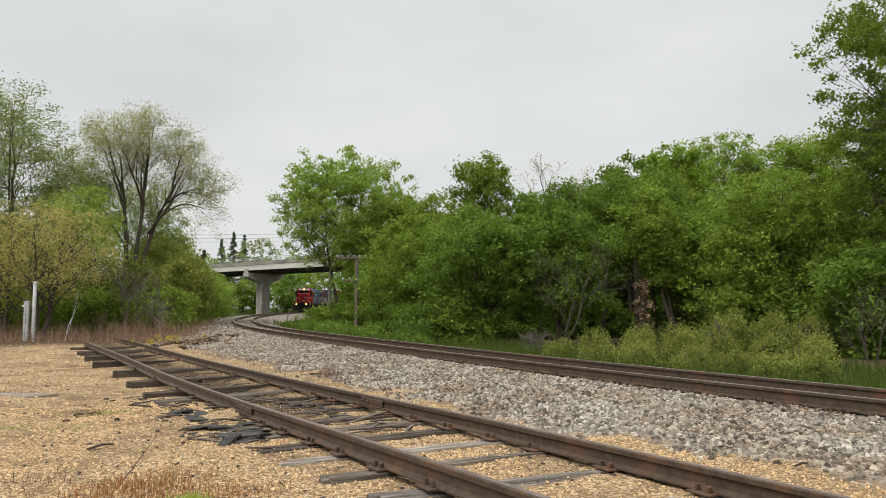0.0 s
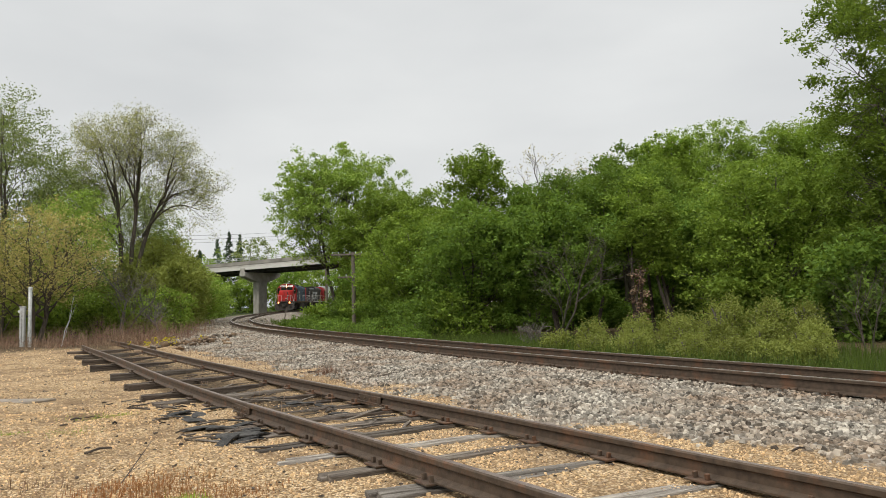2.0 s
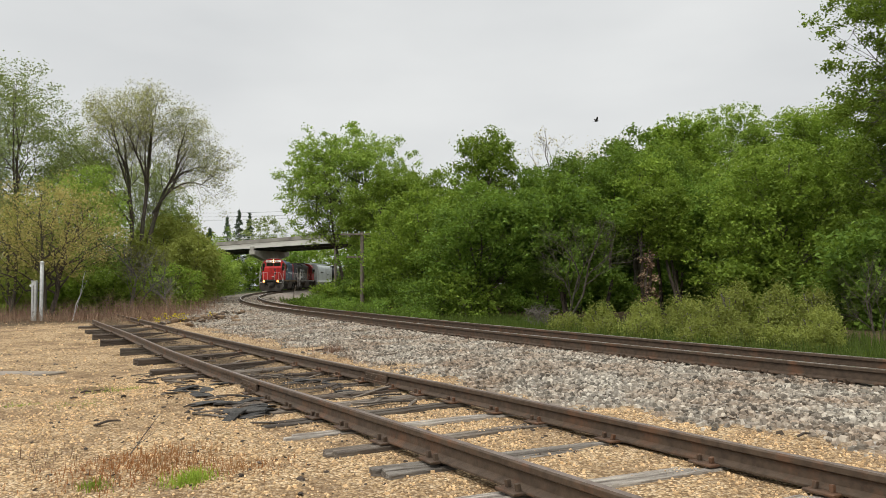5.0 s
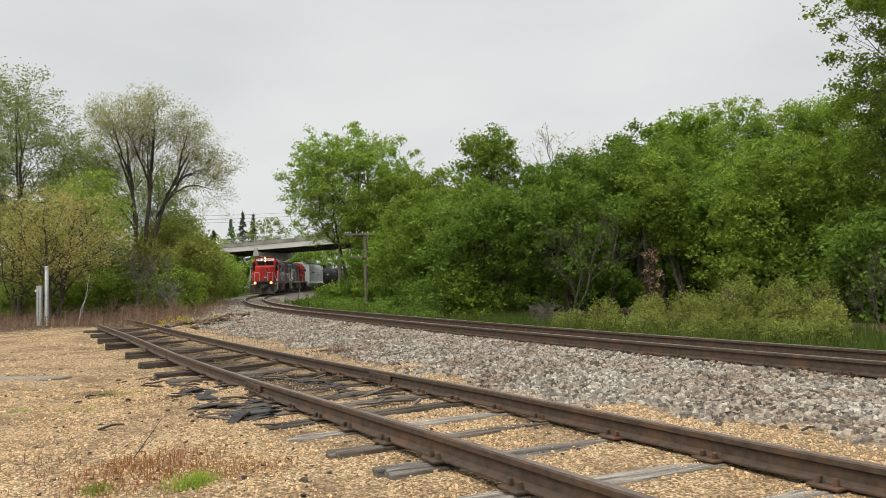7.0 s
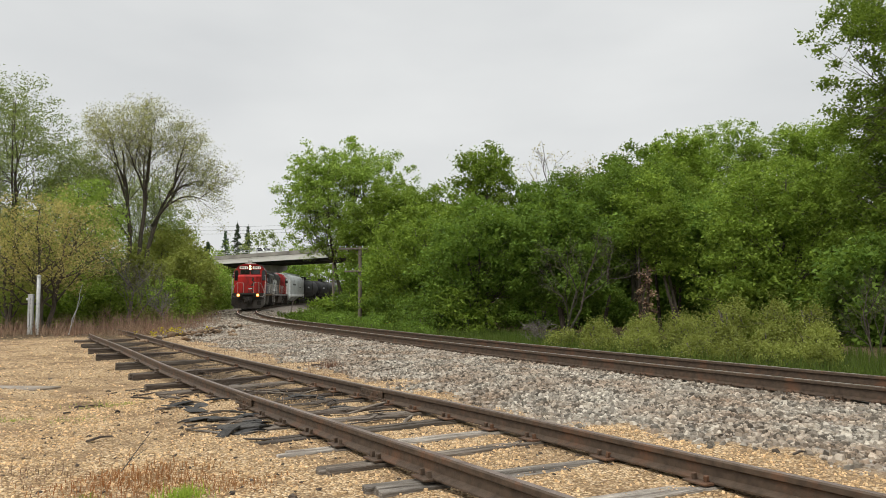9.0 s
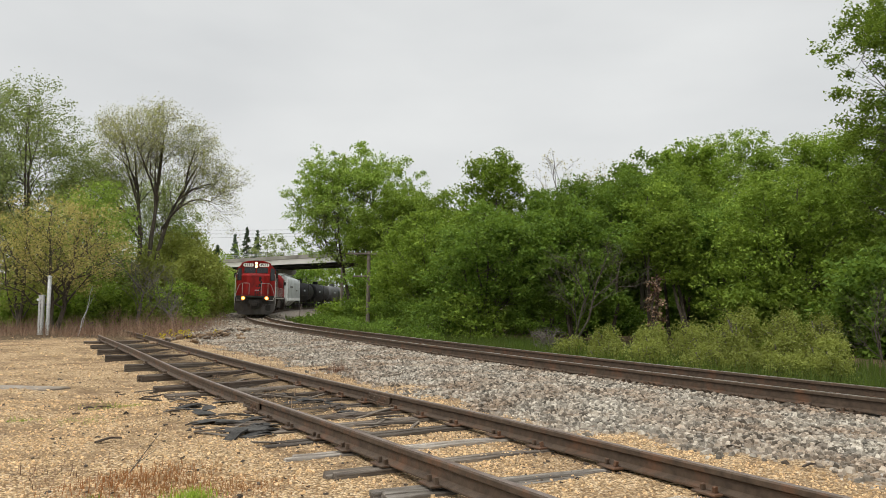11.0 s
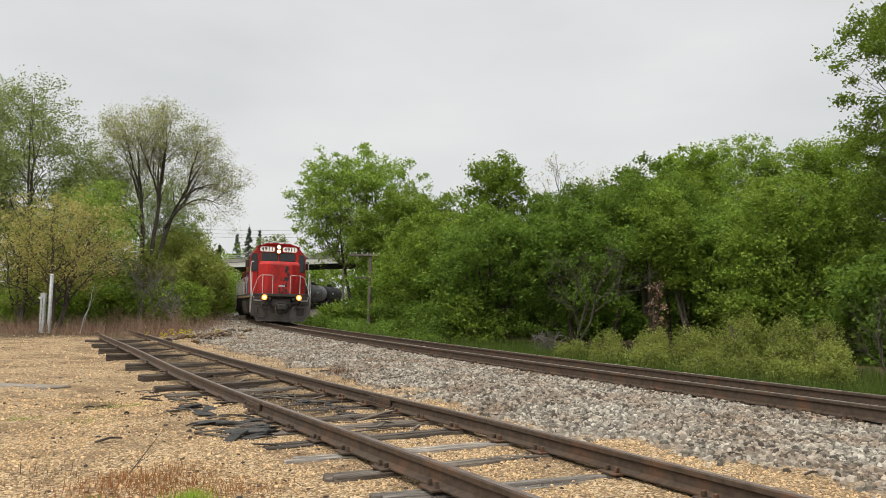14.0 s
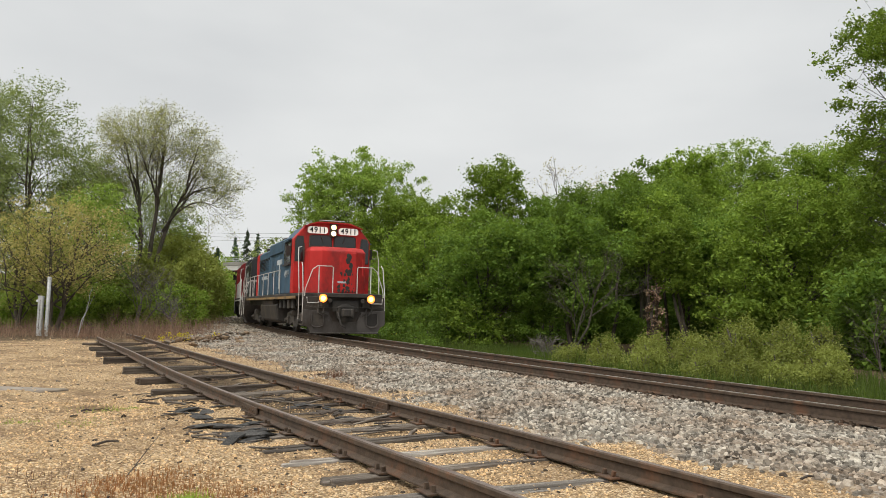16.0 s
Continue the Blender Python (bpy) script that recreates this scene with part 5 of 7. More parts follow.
# ---- trees and shrubs ----
def leaf_cloud(rng, centres, radii, per, size, droop=0.35, flat=0.75):
    """Folded leaf blades scattered round clump centres: vertices and quads."""
    c = np.repeat(np.asarray(centres, float), per, 0)
    r = np.repeat(np.asarray(radii, float), per)
    n = len(c)
    off = rng.normal(size=(n, 3)) * np.array([1, 1, flat]) * r[:, None] * 0.55
    p = c + off
    ang, tip, roll = rng.rand(n) * 6.283, rng.normal(size=n) * 0.55 - droop, rng.normal(size=n) * 0.6
    way = np.stack([np.cos(ang) * np.cos(tip), np.sin(ang) * np.cos(tip), np.sin(tip)], 1)
    side = np.stack([-np.sin(ang), np.cos(ang), np.zeros(n)], 1)
    up = np.cross(way, side)
    side = side * np.cos(roll)[:, None] + up * np.sin(roll)[:, None]
    s = (size * (0.6 + 0.8 * rng.rand(n)))[:, None]
    v = np.stack([p - way * s * 0.42 - side * s * 0.40, p - way * s * 0.36 + side * s * 0.42, p + way * s * 0.66], 1).reshape(-1, 3)
    return v, np.arange(n * 3).reshape(n, 3)


def wander(rng, a, b, n, bow, lift=0.0):
    """A crooked line from a to b."""
    a, b = np.asarray(a, float), np.asarray(b, float)
    t = np.linspace(0, 1, n + 1)[:, None]
    p = a + (b - a) * t
    p += np.sin(t * math.pi) * (rng.normal(size=3) * bow + np.array([0, 0, lift]))
    p[1:-1] += rng.normal(size=(n - 1, 3)) * bow * 0.35
    return [tuple(q) for q in p]


def tree(name, label, category, x, y, height, width, leaf_mat, seed, base=0.25, lobes=14, clumps=9, per=90, leaf=0.2, stems=1, trunk=0.16,
         lean=(0, 0), bark=None, group="trees along the line", crown_pow=0.8, twigs=True, clump_r=0.5, sunk=0.05, flat_top=0.0, even=0.0, plume=0.75):
    """A tapered trunk with limbs, and a crown of leaf clumps gathered in uneven lobes."""
    rng = np.random.RandomState(seed)
    bark = bark or BARK
    root = thing(name, label, category, group)
    root.matrix_basis = pose(x, y, ground_z(x, y) - sunk)
    wood = Build()
    leader = []
    for k in range(stems):
        a = rng.rand() * 6.283
        top = np.array([lean[0] + math.cos(a) * width * 0.13 * (stems > 1) + rng.normal() * 0.2, lean[1] + math.sin(a) * width * 0.13 * (stems > 1), height * (0.9 if k == 0 else rng.uniform(0.72, 0.9))])
        foot = (math.cos(a) * trunk * 1.1 * (stems > 1), math.sin(a) * trunk * 1.1 * (stems > 1), -0.1)
        pts = wander(rng, foot, top, 8, height * 0.022)
        leader.append(np.array(pts))
        wood.tube(pts, [max(0.02, trunk * (1 - 0.9 * i / 8) * (1.25 if i == 0 else 1)) for i in range(9)], 8)
    centres, radii = [], []
    zc, half = height * (base + 1) / 2, height * (1 - base) / 2
    for i in range(lobes):
        # directions spread evenly over a boxy egg, the lobes at uneven depths in it
        dz = 1 - 2 * (i + 0.5) / lobes
        a = i * 2.39996 + rng.uniform(-0.5, 0.5)
        flat_r = (1 - abs(dz) ** 2.6) ** 0.5
        deep_in = rng.uniform(0.44 + 0.2 * even, 0.76)
        rad = width * 0.5 * flat_r * deep_in * (1 + flat_top * max(0, dz))
        zf = (zc + dz * half * (0.90 if dz > 0 else 1.0) * (0.86 + 0.1 * rng.rand())) / height
        mid = np.array([lean[0] * zf, lean[1] * zf, 0])
        centre = mid + np.array([math.cos(a) * rad, math.sin(a) * rad, zf * height - width * 0.04])
        stem = leader[i % stems]
        j = int(np.clip(np.searchsorted(stem[:, 2], centre[2] - rad * 0.75 - 0.1 * height), 1, 7))
        start = stem[j]
        thick = max(0.018, trunk * (1 - 0.9 * j / 8) * 0.5)
        limb = wander(rng, start, centre, 5, rad * 0.10, -rad * 0.05)
        wood.tube(limb, [thick * (1 - 0.75 * q / 5) for q in range(6)], 5)
        lobe_r = width * rng.uniform(0.17, 0.27 - 0.07 * even)
        for k in range(clumps):
            d = rng.normal(size=3)
            d /= np.linalg.norm(d)
            d[2] = d[2] * 0.85 + 0.1
            c = centre + d * lobe_r * rng.uniform(0.35, 1.15)
            c[2] = max(c[2], 0.25)
            centres.append(c)
            radii.append(clump_r * rng.uniform(0.6, 1.25))
            if twigs:
                wood.tube(wander(rng, limb[3 + (k % 3)], c, 2, 0.08), [thick * 0.28, thick * 0.2, 0.006], 3, False)
    part("trunk", wood, bark, root, "trunk with forking limbs", smooth=True)
    if per:
        v, q = leaf_cloud(rng, centres, radii, per, leaf, flat=plume)
        crown = new("crown", fast_mesh("crown", v, q, leaf_mat))
        crown.parent = root
    return root


def bare_tree(name, label, category, x, y, height, width, seed, trunk=0.09, depth=4, forks=4, bark=None, buds=None, per=0, leaf=0.1, lean=(0, 0), group="bare trees and dead wood", stems=1, start_z=0.3):
    """Forking branches down to fine twigs; a few buds where it has them."""
    rng = np.random.RandomState(seed)
    root = thing(name, label, category, group)
    root.matrix_basis = pose(x, y, ground_z(x, y) - 0.05)
    wood, tips = Build(), []

    def fork(a, way, length, r, level):
        b = a + way * length
        line = wander(rng, a, b, 3, length * 0.05)
        wood.tube(line, [r, r * 0.86, r * 0.72, r * 0.6], 6 if level == 0 else 4, False)
        tips.append(b)
        if level >= depth:
            return
        n = forks + rng.randint(0, 2)
        for k in range(n):
            t = rng.uniform(start_z, 1.0) if k else 1.0
            p = a + (b - a) * t
            d = rng.normal(size=3)
            d -= way * d.dot(way)
            d /= np.linalg.norm(d) + 1e-6
            new_way = way * rng.uniform(0.55, 0.95) + d * rng.uniform(0.35, 0.8) * (width / height) + np.array([0, 0, 0.12 if level < 3 else -0.08])
            new_way /= np.linalg.norm(new_way)
            fork(p, new_way, length * rng.uniform(0.48, 0.72), r * (0.6 if k == 0 else 0.42), level + 1)

    for k in range(stems):
        a = rng.rand() * 6.283
        way = np.array([lean[0] + 0.22 * math.cos(a) * (stems > 1), lean[1] + 0.22 * math.sin(a) * (stems > 1), 1.0])
        fork(np.array([0.1 * math.cos(a) * (stems > 1), 0.1 * math.sin(a) * (stems > 1), -0.1]), way / np.linalg.norm(way), height * rng.uniform(0.38, 0.46), trunk, 0)
    part("trunk", wood, bark or TWIG, root, "forking bare branches")
    if buds and per:
        v, q = leaf_cloud(rng, tips, [0.32] * len(tips), per, leaf, 0.0)
        crown = new("crown", fast_mesh("crown", v, q, buds))
        crown.parent = root
    return root


def fan_tree(x, y, seed):
    """Dark stems that part low into long arching limbs, forking down to budding twigs at the rim of a wide dome."""
    rng = np.random.RandomState(seed)
    root = thing("tall_tree", "tall open-crowned tree with dark arching limbs and sparse buds", "tree", "trees along the line")
    root.matrix_basis = pose(x, y, ground_z(x, y) - 0.1) @ Matrix.Diagonal((0.94, 0.94, 0.985, 1.0))
    wood, spray, tips = Build(), Build(), []

    def curve(points, n):
        """Points along a smooth line through the given ones."""
        p = np.array(points, float)
        t = np.linspace(0, len(p) - 1, n)
        line = np.stack([np.interp(t, np.arange(len(p)), p[:, k]) for k in range(3)], 1)
        for _ in range(3):
            line[1:-1] = 0.25 * line[:-2] + 0.5 * line[1:-1] + 0.25 * line[2:]
        line[:, 2] = np.minimum(line[:, 2], 16.7 - 0.03 * np.hypot(line[:, 0], line[:, 1]) ** 1.8)
        return line + rng.normal(size=line.shape) * 0.035 * (np.arange(n) > 0)[:, None]

    def grow(line, r0, r1, level):
        n = len(line)
        (wood if level < 2 else spray).tube([tuple(q) for q in line], [r0 + (r1 - r0) * k / (n - 1) for k in range(n)], (8, 5, 3, 3)[level], False)
        span = sum(np.linalg.norm(line[k + 1] - line[k]) for k in range(n - 1))
        if level >= 3:
            tips.append(line[-1])
            tips.append(line[n // 2])
            return
        for k in range((9, 6, 4)[level]):
            f = rng.uniform(0.36 if level == 0 else 0.22, 1.0) if k else 1.0
            i = min(n - 2, int(f * (n - 1)))
            start, way = line[i], line[i + 1] - line[i]
            way = way / (np.linalg.norm(way) + 1e-6)
            side = rng.normal(size=3)
            side -= way * side.dot(way)
            side /= np.linalg.norm(side) + 1e-6
            way = way * 0.8 + side * rng.uniform(0.55, 0.95) + np.array([0, 0, 0.2 if level < 2 else 0.0])
            way /= np.linalg.norm(way)
            reach = min(3.4, span * rng.uniform(0.38, 0.62) * (1.1 - 0.35 * f)) if level == 0 else span * rng.uniform(0.4, 0.7)
            r = (r0 + (r1 - r0) * f) * 0.55
            twig = [start, start + way * reach * 0.5 + np.array([0, 0, 0.05 * reach]), start + way * reach]
            grow(curve(twig, 5 if level < 2 else 4), max(min(r, 0.05), 0.007), 0.004, level + 1)

    # stems first, then the limbs from where they leave a stem to their ends: across, away and up
    stems = [[(-0.25, 0, 0), (-0.5, 0.1, 3.5), (-0.85, 0.2, 7.0), (-1.15, 0.3, 10.4), (-1.6, 0.4, 12.8)],
             [(0.0, -0.1, 0), (0.1, -0.1, 3.5), (0.35, -0.2, 7.0), (0.7, -0.3, 10.5), (1.0, -0.4, 13.4)],
             [(0.2, 0.1, 0), (0.35, 0.2, 4.0), (1.0, 0.3, 7.2), (2.2, 0.5, 9.6), (3.4, 0.6, 11.8)]]
    for pts in stems:
        line = curve(pts, 12)
        wood.tube([tuple(q) for q in line], [0.235 * (1 - 0.75 * k / 11) for k in range(12)], 8)
        grow(line[5:], 0.10, 0.02, 0)
    limbs = [[(-0.7, 0.1, 6.0), (-2.0, -0.6, 8.2), (-3.7, -1.0, 10.6), (-5.2, -1.2, 12.4)], [(-1.0, 0.2, 8.6), (-2.0, 1.0, 10.6), (-3.2, 1.8, 12.6), (-3.8, 2.2, 14.0)],
             [(-1.1, 0.3, 9.8), (-1.5, -0.8, 11.8), (-1.8, -1.5, 14.0)], [(0.5, -0.2, 8.6), (-0.1, 0.8, 11.5), (-0.2, 1.4, 14.4)], [(0.7, -0.3, 10.2), (1.4, -1.4, 12.4), (1.6, -2.0, 14.4)],
             [(0.9, 0.2, 7.0), (2.4, -0.6, 8.7), (4.2, -1.0, 9.3), (5.7, -1.2, 8.6)], [(2.0, 0.4, 9.2), (3.4, 1.0, 10.4), (4.9, 1.4, 10.6)], [(2.4, 0.5, 9.8), (3.2, -0.6, 11.6), (3.9, -1.0, 13.2)],
             [(1.2, 0.3, 7.6), (2.4, 1.6, 10.0), (3.0, 2.6, 12.4)], [(-0.6, 0.1, 6.4), (-1.6, 1.6, 8.6), (-2.6, 2.8, 10.8)], [(0.7, -0.2, 9.0), (0.4, -1.8, 11.0), (0.0, -2.9, 12.8)], [(-0.9, 0.2, 7.6), (-2.6, 0.4, 8.6), (-4.3, 0.6, 9.8)]]
    for pts in limbs:
        grow(curve(pts, 9), 0.10, 0.02, 0)
    part("trunk", wood, BARK, root, "three dark stems with arching limbs", smooth=True)
    part("twig_spray", spray, TWIG, root, "fine grey twigs")
    v, q = leaf_cloud(rng, tips, [0.40] * len(tips), 6, 0.095, 0.1)
    crown = new("crown", fast_mesh("crown", v, q, LEAF_TALL))
    crown.parent = root
    return root


def conifer(x, y, height, width, seed):
    rng = np.random.RandomState(seed)
    root = thing("spruce_tree", "dark pointed spruce beyond the bridge", "tree", "spruces beyond the bridge")
    root.matrix_basis = pose(x, y, ground_z(x, y) - 0.1)
    wood = Build().tube([(0, 0, 0), (0, 0, height * 0.6), (0, 0, height)], [0.25, 0.14, 0.02], 6)
    centres, radii = [], []
    for i in range(26):
        z = height * (0.12 + 0.88 * i / 26)
        reach = width * 0.5 * (1 - i / 26) ** 1.05 * rng.uniform(0.7, 1.15) + 0.06
        for k in range(6):
            a = rng.rand() * 6.283
            z = height * (0.12 + 0.88 * (i + rng.uniform(-0.9, 0.9)) / 27)
            tip = (math.cos(a) * reach, math.sin(a) * reach, z - reach * 0.3)
            wood.tube([(0, 0, z), tip], [0.04, 0.01], 4, False)
            for f in (0.35, 0.7, 1.0):
                centres.append((tip[0] * f, tip[1] * f, z - reach * 0.3 * f))
                radii.append(0.2 + 0.25 * (1 - i / 26))
    part("trunk", wood, BARK, root)
    v, q = leaf_cloud(rng, centres, radii, 12, 0.26, 0.5)
    crown = new("crown", fast_mesh("crown", v, q, LEAF_BLUE))
    crown.parent = root
    return root


def plant_right_woods():
    mat = {"b": LEAF_BRIGHT, "m": LEAF_MAPLE, "d": LEAF_DEEP, "p": LEAF_PALE, "o": LEAF_OLIVE}
    words = {"b": "tall tree in bright yellow-green young leaf", "m": "broad maple in fresh green leaf at the wood's edge", "d": "dark leafy tree in the wood beside the line", "p": "pale green young-leaved tree in the wood", "o": "olive-green leafy tree in the wood"}
    # x, y, height, width, kind, lowest leaves, stems
    tall = [(-8.3, 62, 15.0, 12.8, "b", 0.43, 3), (-4.2, 54, 10.8, 7.6, "m", 0.08, 2), (-1.0, 56, 10.6, 7.8, "m", 0.10, 1), (2.9, 52, 13.3, 6.6, "m", 0.12, 2),
            (7.3, 50, 10.2, 6.4, "d", 0.22, 2), (11.8, 46, 11.0, 6.4, "d", 0.40, 3), (15.4, 48, 12.8, 6.4, "m", 0.36, 2),
            (24.0, 62, 17.3, 10.5, "b", 0.2, 2), (29.0, 60, 16.8, 9.6, "b", 0.15, 2), (19.6, 42, 8.4, 7.0, "m", 0.12, 2)]
    for k, (x, y, h, w, c, b, st) in enumerate(tall):
        tree("broadleaf_tree", words[c], "tree", x, y, h, w, mat[c], 100 + k, base=b, lobes=32 if w < 10 else 52, clumps=12, per=80, leaf=0.17, stems=st, trunk=0.17, even=0.8 if c == "b" else 0.35)
    near = [(19.6, 27.5, 17.4, 9.6, "m", 0.10, 1), (14.0, 31.0, 7.6, 6.4, "m", 0.10, 2), (21.0, 40.0, 12.0, 5.6, "m", 0.2, 2), (20.6, 32.0, 11.6, 6.4, "m", 0.15, 2), (19.6, 24.0, 9.0, 6.5, "d", 0.16, 1), (13.6, 36.5, 7.2, 5.0, "d", 0.3, 2)]
    for k, (x, y, h, w, c, b, st) in enumerate(near):
        tree("broadleaf_tree", words[c], "tree", x, y, h, w, mat[c], 140 + k, base=b, lobes=34 if h < 15 else 74, clumps=13, per=104, leaf=0.122, stems=st, trunk=0.16, clump_r=0.42, even=0.5)
    # lower trees that lean out over the foot of the wood
    edge = [(1.6, 34.7, 6.4, 5.8, "d"), (-1.4, 41.7, 7.0, 6.2, "m"), (-2.4, 50.5, 7.2, 5.4, "m"), (5.6, 33.4, 6.2, 5.0, "d")]
    for k, (x, y, h, w, c) in enumerate(edge):
        tree("broadleaf_tree", "low spreading tree leaning out towards the line", "tree", x, y, h, w, mat[c], 160 + k, base=0.26, lobes=26, clumps=10, per=96, leaf=0.14, stems=2, trunk=0.10, clump_r=0.45)
    # slim dark trunks that carry their leaves high, with dim space under them
    for k, (x, y, h, w) in enumerate([(8.2, 37.0, 8.6, 3.6), (9.9, 36.0, 8.2, 3.4), (11.4, 38.5, 9.0, 3.8), (12.6, 40.0, 9.6, 3.8), (7.4, 40.5, 9.2, 3.6), (10.8, 33.5, 6.4, 3.0)]):
        tree("slim_tree", "slim dark-trunked tree with leaves only high up", "tree", x, y, h, w, LEAF_MAPLE if k % 2 else LEAF_DEEP, 180 + k, base=0.50, lobes=16, clumps=9, per=80, leaf=0.12, stems=1 + k % 2, trunk=0.11, clump_r=0.42, lean=(0.5 - 0.3 * k, 0.0))
    # leafy understorey down to the ground
    under = [(-5.2, 50, 5.0, 4.0, "d"), (-3.3, 47, 5.4, 5.4, "m"), (0.0, 45, 4.8, 5.2, "m"), (2.6, 44, 6.0, 5.6, "d"), (5.4, 41, 4.6, 5.0, "d"),
             (-5.9, 55, 6.4, 4.4, "m"), (13.4, 42, 2.4, 4.4, "d"), (9.4, 44, 2.2, 4.2, "d"), (12.8, 29.5, 3.0, 3.2, "m"), (15.0, 25.5, 3.6, 4.4, "d"), (18.0, 22.0, 3.0, 4.0, "d")]
    for k, (x, y, h, w, c) in enumerate(under):
        tree("leafy_shrub", "dense dark green shrub under the trees" if c == "d" else "dense fresh green shrub under the trees", "shrub", x, y, h, w, mat[c], 210 + k, base=0.02, lobes=14, clumps=10, per=66, leaf=0.16, stems=3, trunk=0.06, group="shrubs along the line")
    # the wood's dim depth
    deep = [(-3, 72, 11, 10), (6, 68, 11, 10), (13, 66, 12, 10), (20, 72, 13, 11), (28, 76, 15, 12), (36, 66, 14, 12), (24, 52, 9, 8), (30, 48, 10, 9), (17, 56, 9, 8), (8, 58, 8.5, 8), (10.5, 49, 4.4, 7), (14, 53, 5, 8), (7, 47, 4, 6), (26, 36, 8, 8), (33, 40, 12, 9), (24, 30, 8, 7)]
    for k, (x, y, h, w) in enumerate(deep):
        tree("broadleaf_tree", words["d"], "tree", x, y, h, w, LEAF_DEEP, 200 + k, base=0.05, lobes=18, clumps=8, per=40, leaf=0.36, stems=1, trunk=0.2, clump_r=0.75, twigs=False)
    # pale willow scrub in the grass: upright feathery plumes
    scrub = [(4.7, 22.5, 1.2, 1.2), (5.9, 21.4, 1.15, 1.3), (7.0, 20.8, 1.3, 1.4), (8.2, 20.9, 2.1, 1.8), (9.3, 20.4, 2.0, 1.7), (10.0, 19.6, 1.1, 1.2), (6.4, 23.8, 1.2, 1.4), (7.4, 22.9, 1.5, 1.5), (8.4, 18.6, 1.2, 1.2), (7.2, 18.9, 1.1, 1.2), (9.3, 18.0, 1.1, 1.1), (10.9, 21.6, 1.9, 1.2)]
    for k, (x, y, h, w) in enumerate(scrub):
        tree("willow_scrub", "pale olive willow scrub in the trackside grass", "shrub", x, y, h * 0.80, w * 0.8, LEAF_OLIVE, 230 + k, base=0.02, lobes=13, clumps=9, per=58, leaf=0.052, stems=5, trunk=0.016, group="scrub in the grass", clump_r=0.15, bark=TWIG, plume=1.9)
    near_scrub = [(5.2, 19.6, 0.9, 1.2), (6.2, 18.1, 0.9, 1.2), (7.6, 16.6, 0.7, 1.1), (8.4, 16.4, 0.7, 1.0), (3.6, 22.2, 0.9, 1.1), (6.9, 17.2, 0.7, 1.0), (4.4, 20.8, 0.8, 1.0)]
    for k, (x, y, h, w) in enumerate(near_scrub):
        tree("willow_scrub", "low pale scrub close beside the rails", "shrub", x, y, h * 0.75, w, LEAF_OLIVE, 270 + k, base=0.02, lobes=14, clumps=8, per=50, leaf=0.05, stems=4, trunk=0.012, group="scrub in the grass", clump_r=0.15, bark=TWIG, plume=1.6)
    rnd = random.Random(61)
    for k in range(11):
        x, y, z = beside_line(15 + k * 2.1, rnd.uniform(6.2, 8.2))
        tree("leafy_shrub", "dark leafy bramble at the foot of the wood", "shrub", x, y, rnd.uniform(1.8, 2.8), rnd.uniform(2.4, 3.2), LEAF_DEEP if k % 4 else LEAF_MAPLE, 285 + k, base=0.02, lobes=12, clumps=8, per=44, leaf=0.12, stems=3, trunk=0.03, group="shrubs along the line", clump_r=0.35)
    for k in range(18):
        x, y, z = beside_line(13 + k * 1.75, rnd.uniform(3.3, 5.0))
        tree("low_bramble", "low dark bramble between the rails and the wood", "shrub", x, y, rnd.uniform(0.55, 1.0), rnd.uniform(1.7, 2.4), LEAF_DEEP, 600 + k, base=0.02, lobes=9, clumps=8, per=40, leaf=0.085, stems=3, trunk=0.012, group="shrubs along the line", clump_r=0.24)
    tree("leafy_shrub", "small round green bush beside the main line", "shrub", -12.2, 74.5, 1.4, 3.2, LEAF_MAPLE, 250, base=0.02, lobes=12, clumps=8, per=46, leaf=0.22, stems=3, trunk=0.05, group="shrubs along the line")
    tree("leafy_shrub", "green bush beside the main line", "shrub", -8.6, 66.0, 3.4, 3.4, LEAF_DEEP, 251, base=0.02, lobes=12, clumps=8, per=46, leaf=0.22, stems=3, trunk=0.05, group="shrubs along the line")
    bare_tree("bare_tree", "leafless grey tree rising behind the wood", "tree", 10.6, 60, 17.8, 11.5, 260, trunk=0.16, depth=5, forks=3, buds=LEAF_BUD, per=2, leaf=0.12, start_z=0.4)
    bare_tree("dead_shrub_tree", "leaning leafless tree full of grey twigs", "tree", 4.2, 26.6, 5.4, 4.6, 261, trunk=0.052, depth=5, forks=3, lean=(0.16, 0.0), stems=2, bark=BARK)
    bare_tree("dead_branches", "tangle of bare grey branches in the grass", "branches", 3.3, 25.2, 1.5, 2.2, 262, trunk=0.035, depth=3, forks=4, stems=4)
    bare_tree("dead_branches", "tangle of bare grey branches in the grass", "branches", 11.5, 19.4, 3.0, 3.0, 263, trunk=0.026, depth=4, forks=3, stems=3, bark=BARK)
    stump = tree("vine_clad_snag", "broken trunk wrapped in dry brown vine leaves", "tree", 9.0, 32.5, 3.4, 0.8, STRAW, 264, base=0.1, lobes=12, clumps=5, per=16, leaf=0.10, trunk=0.14, clump_r=0.2, group="bare trees and dead wood")


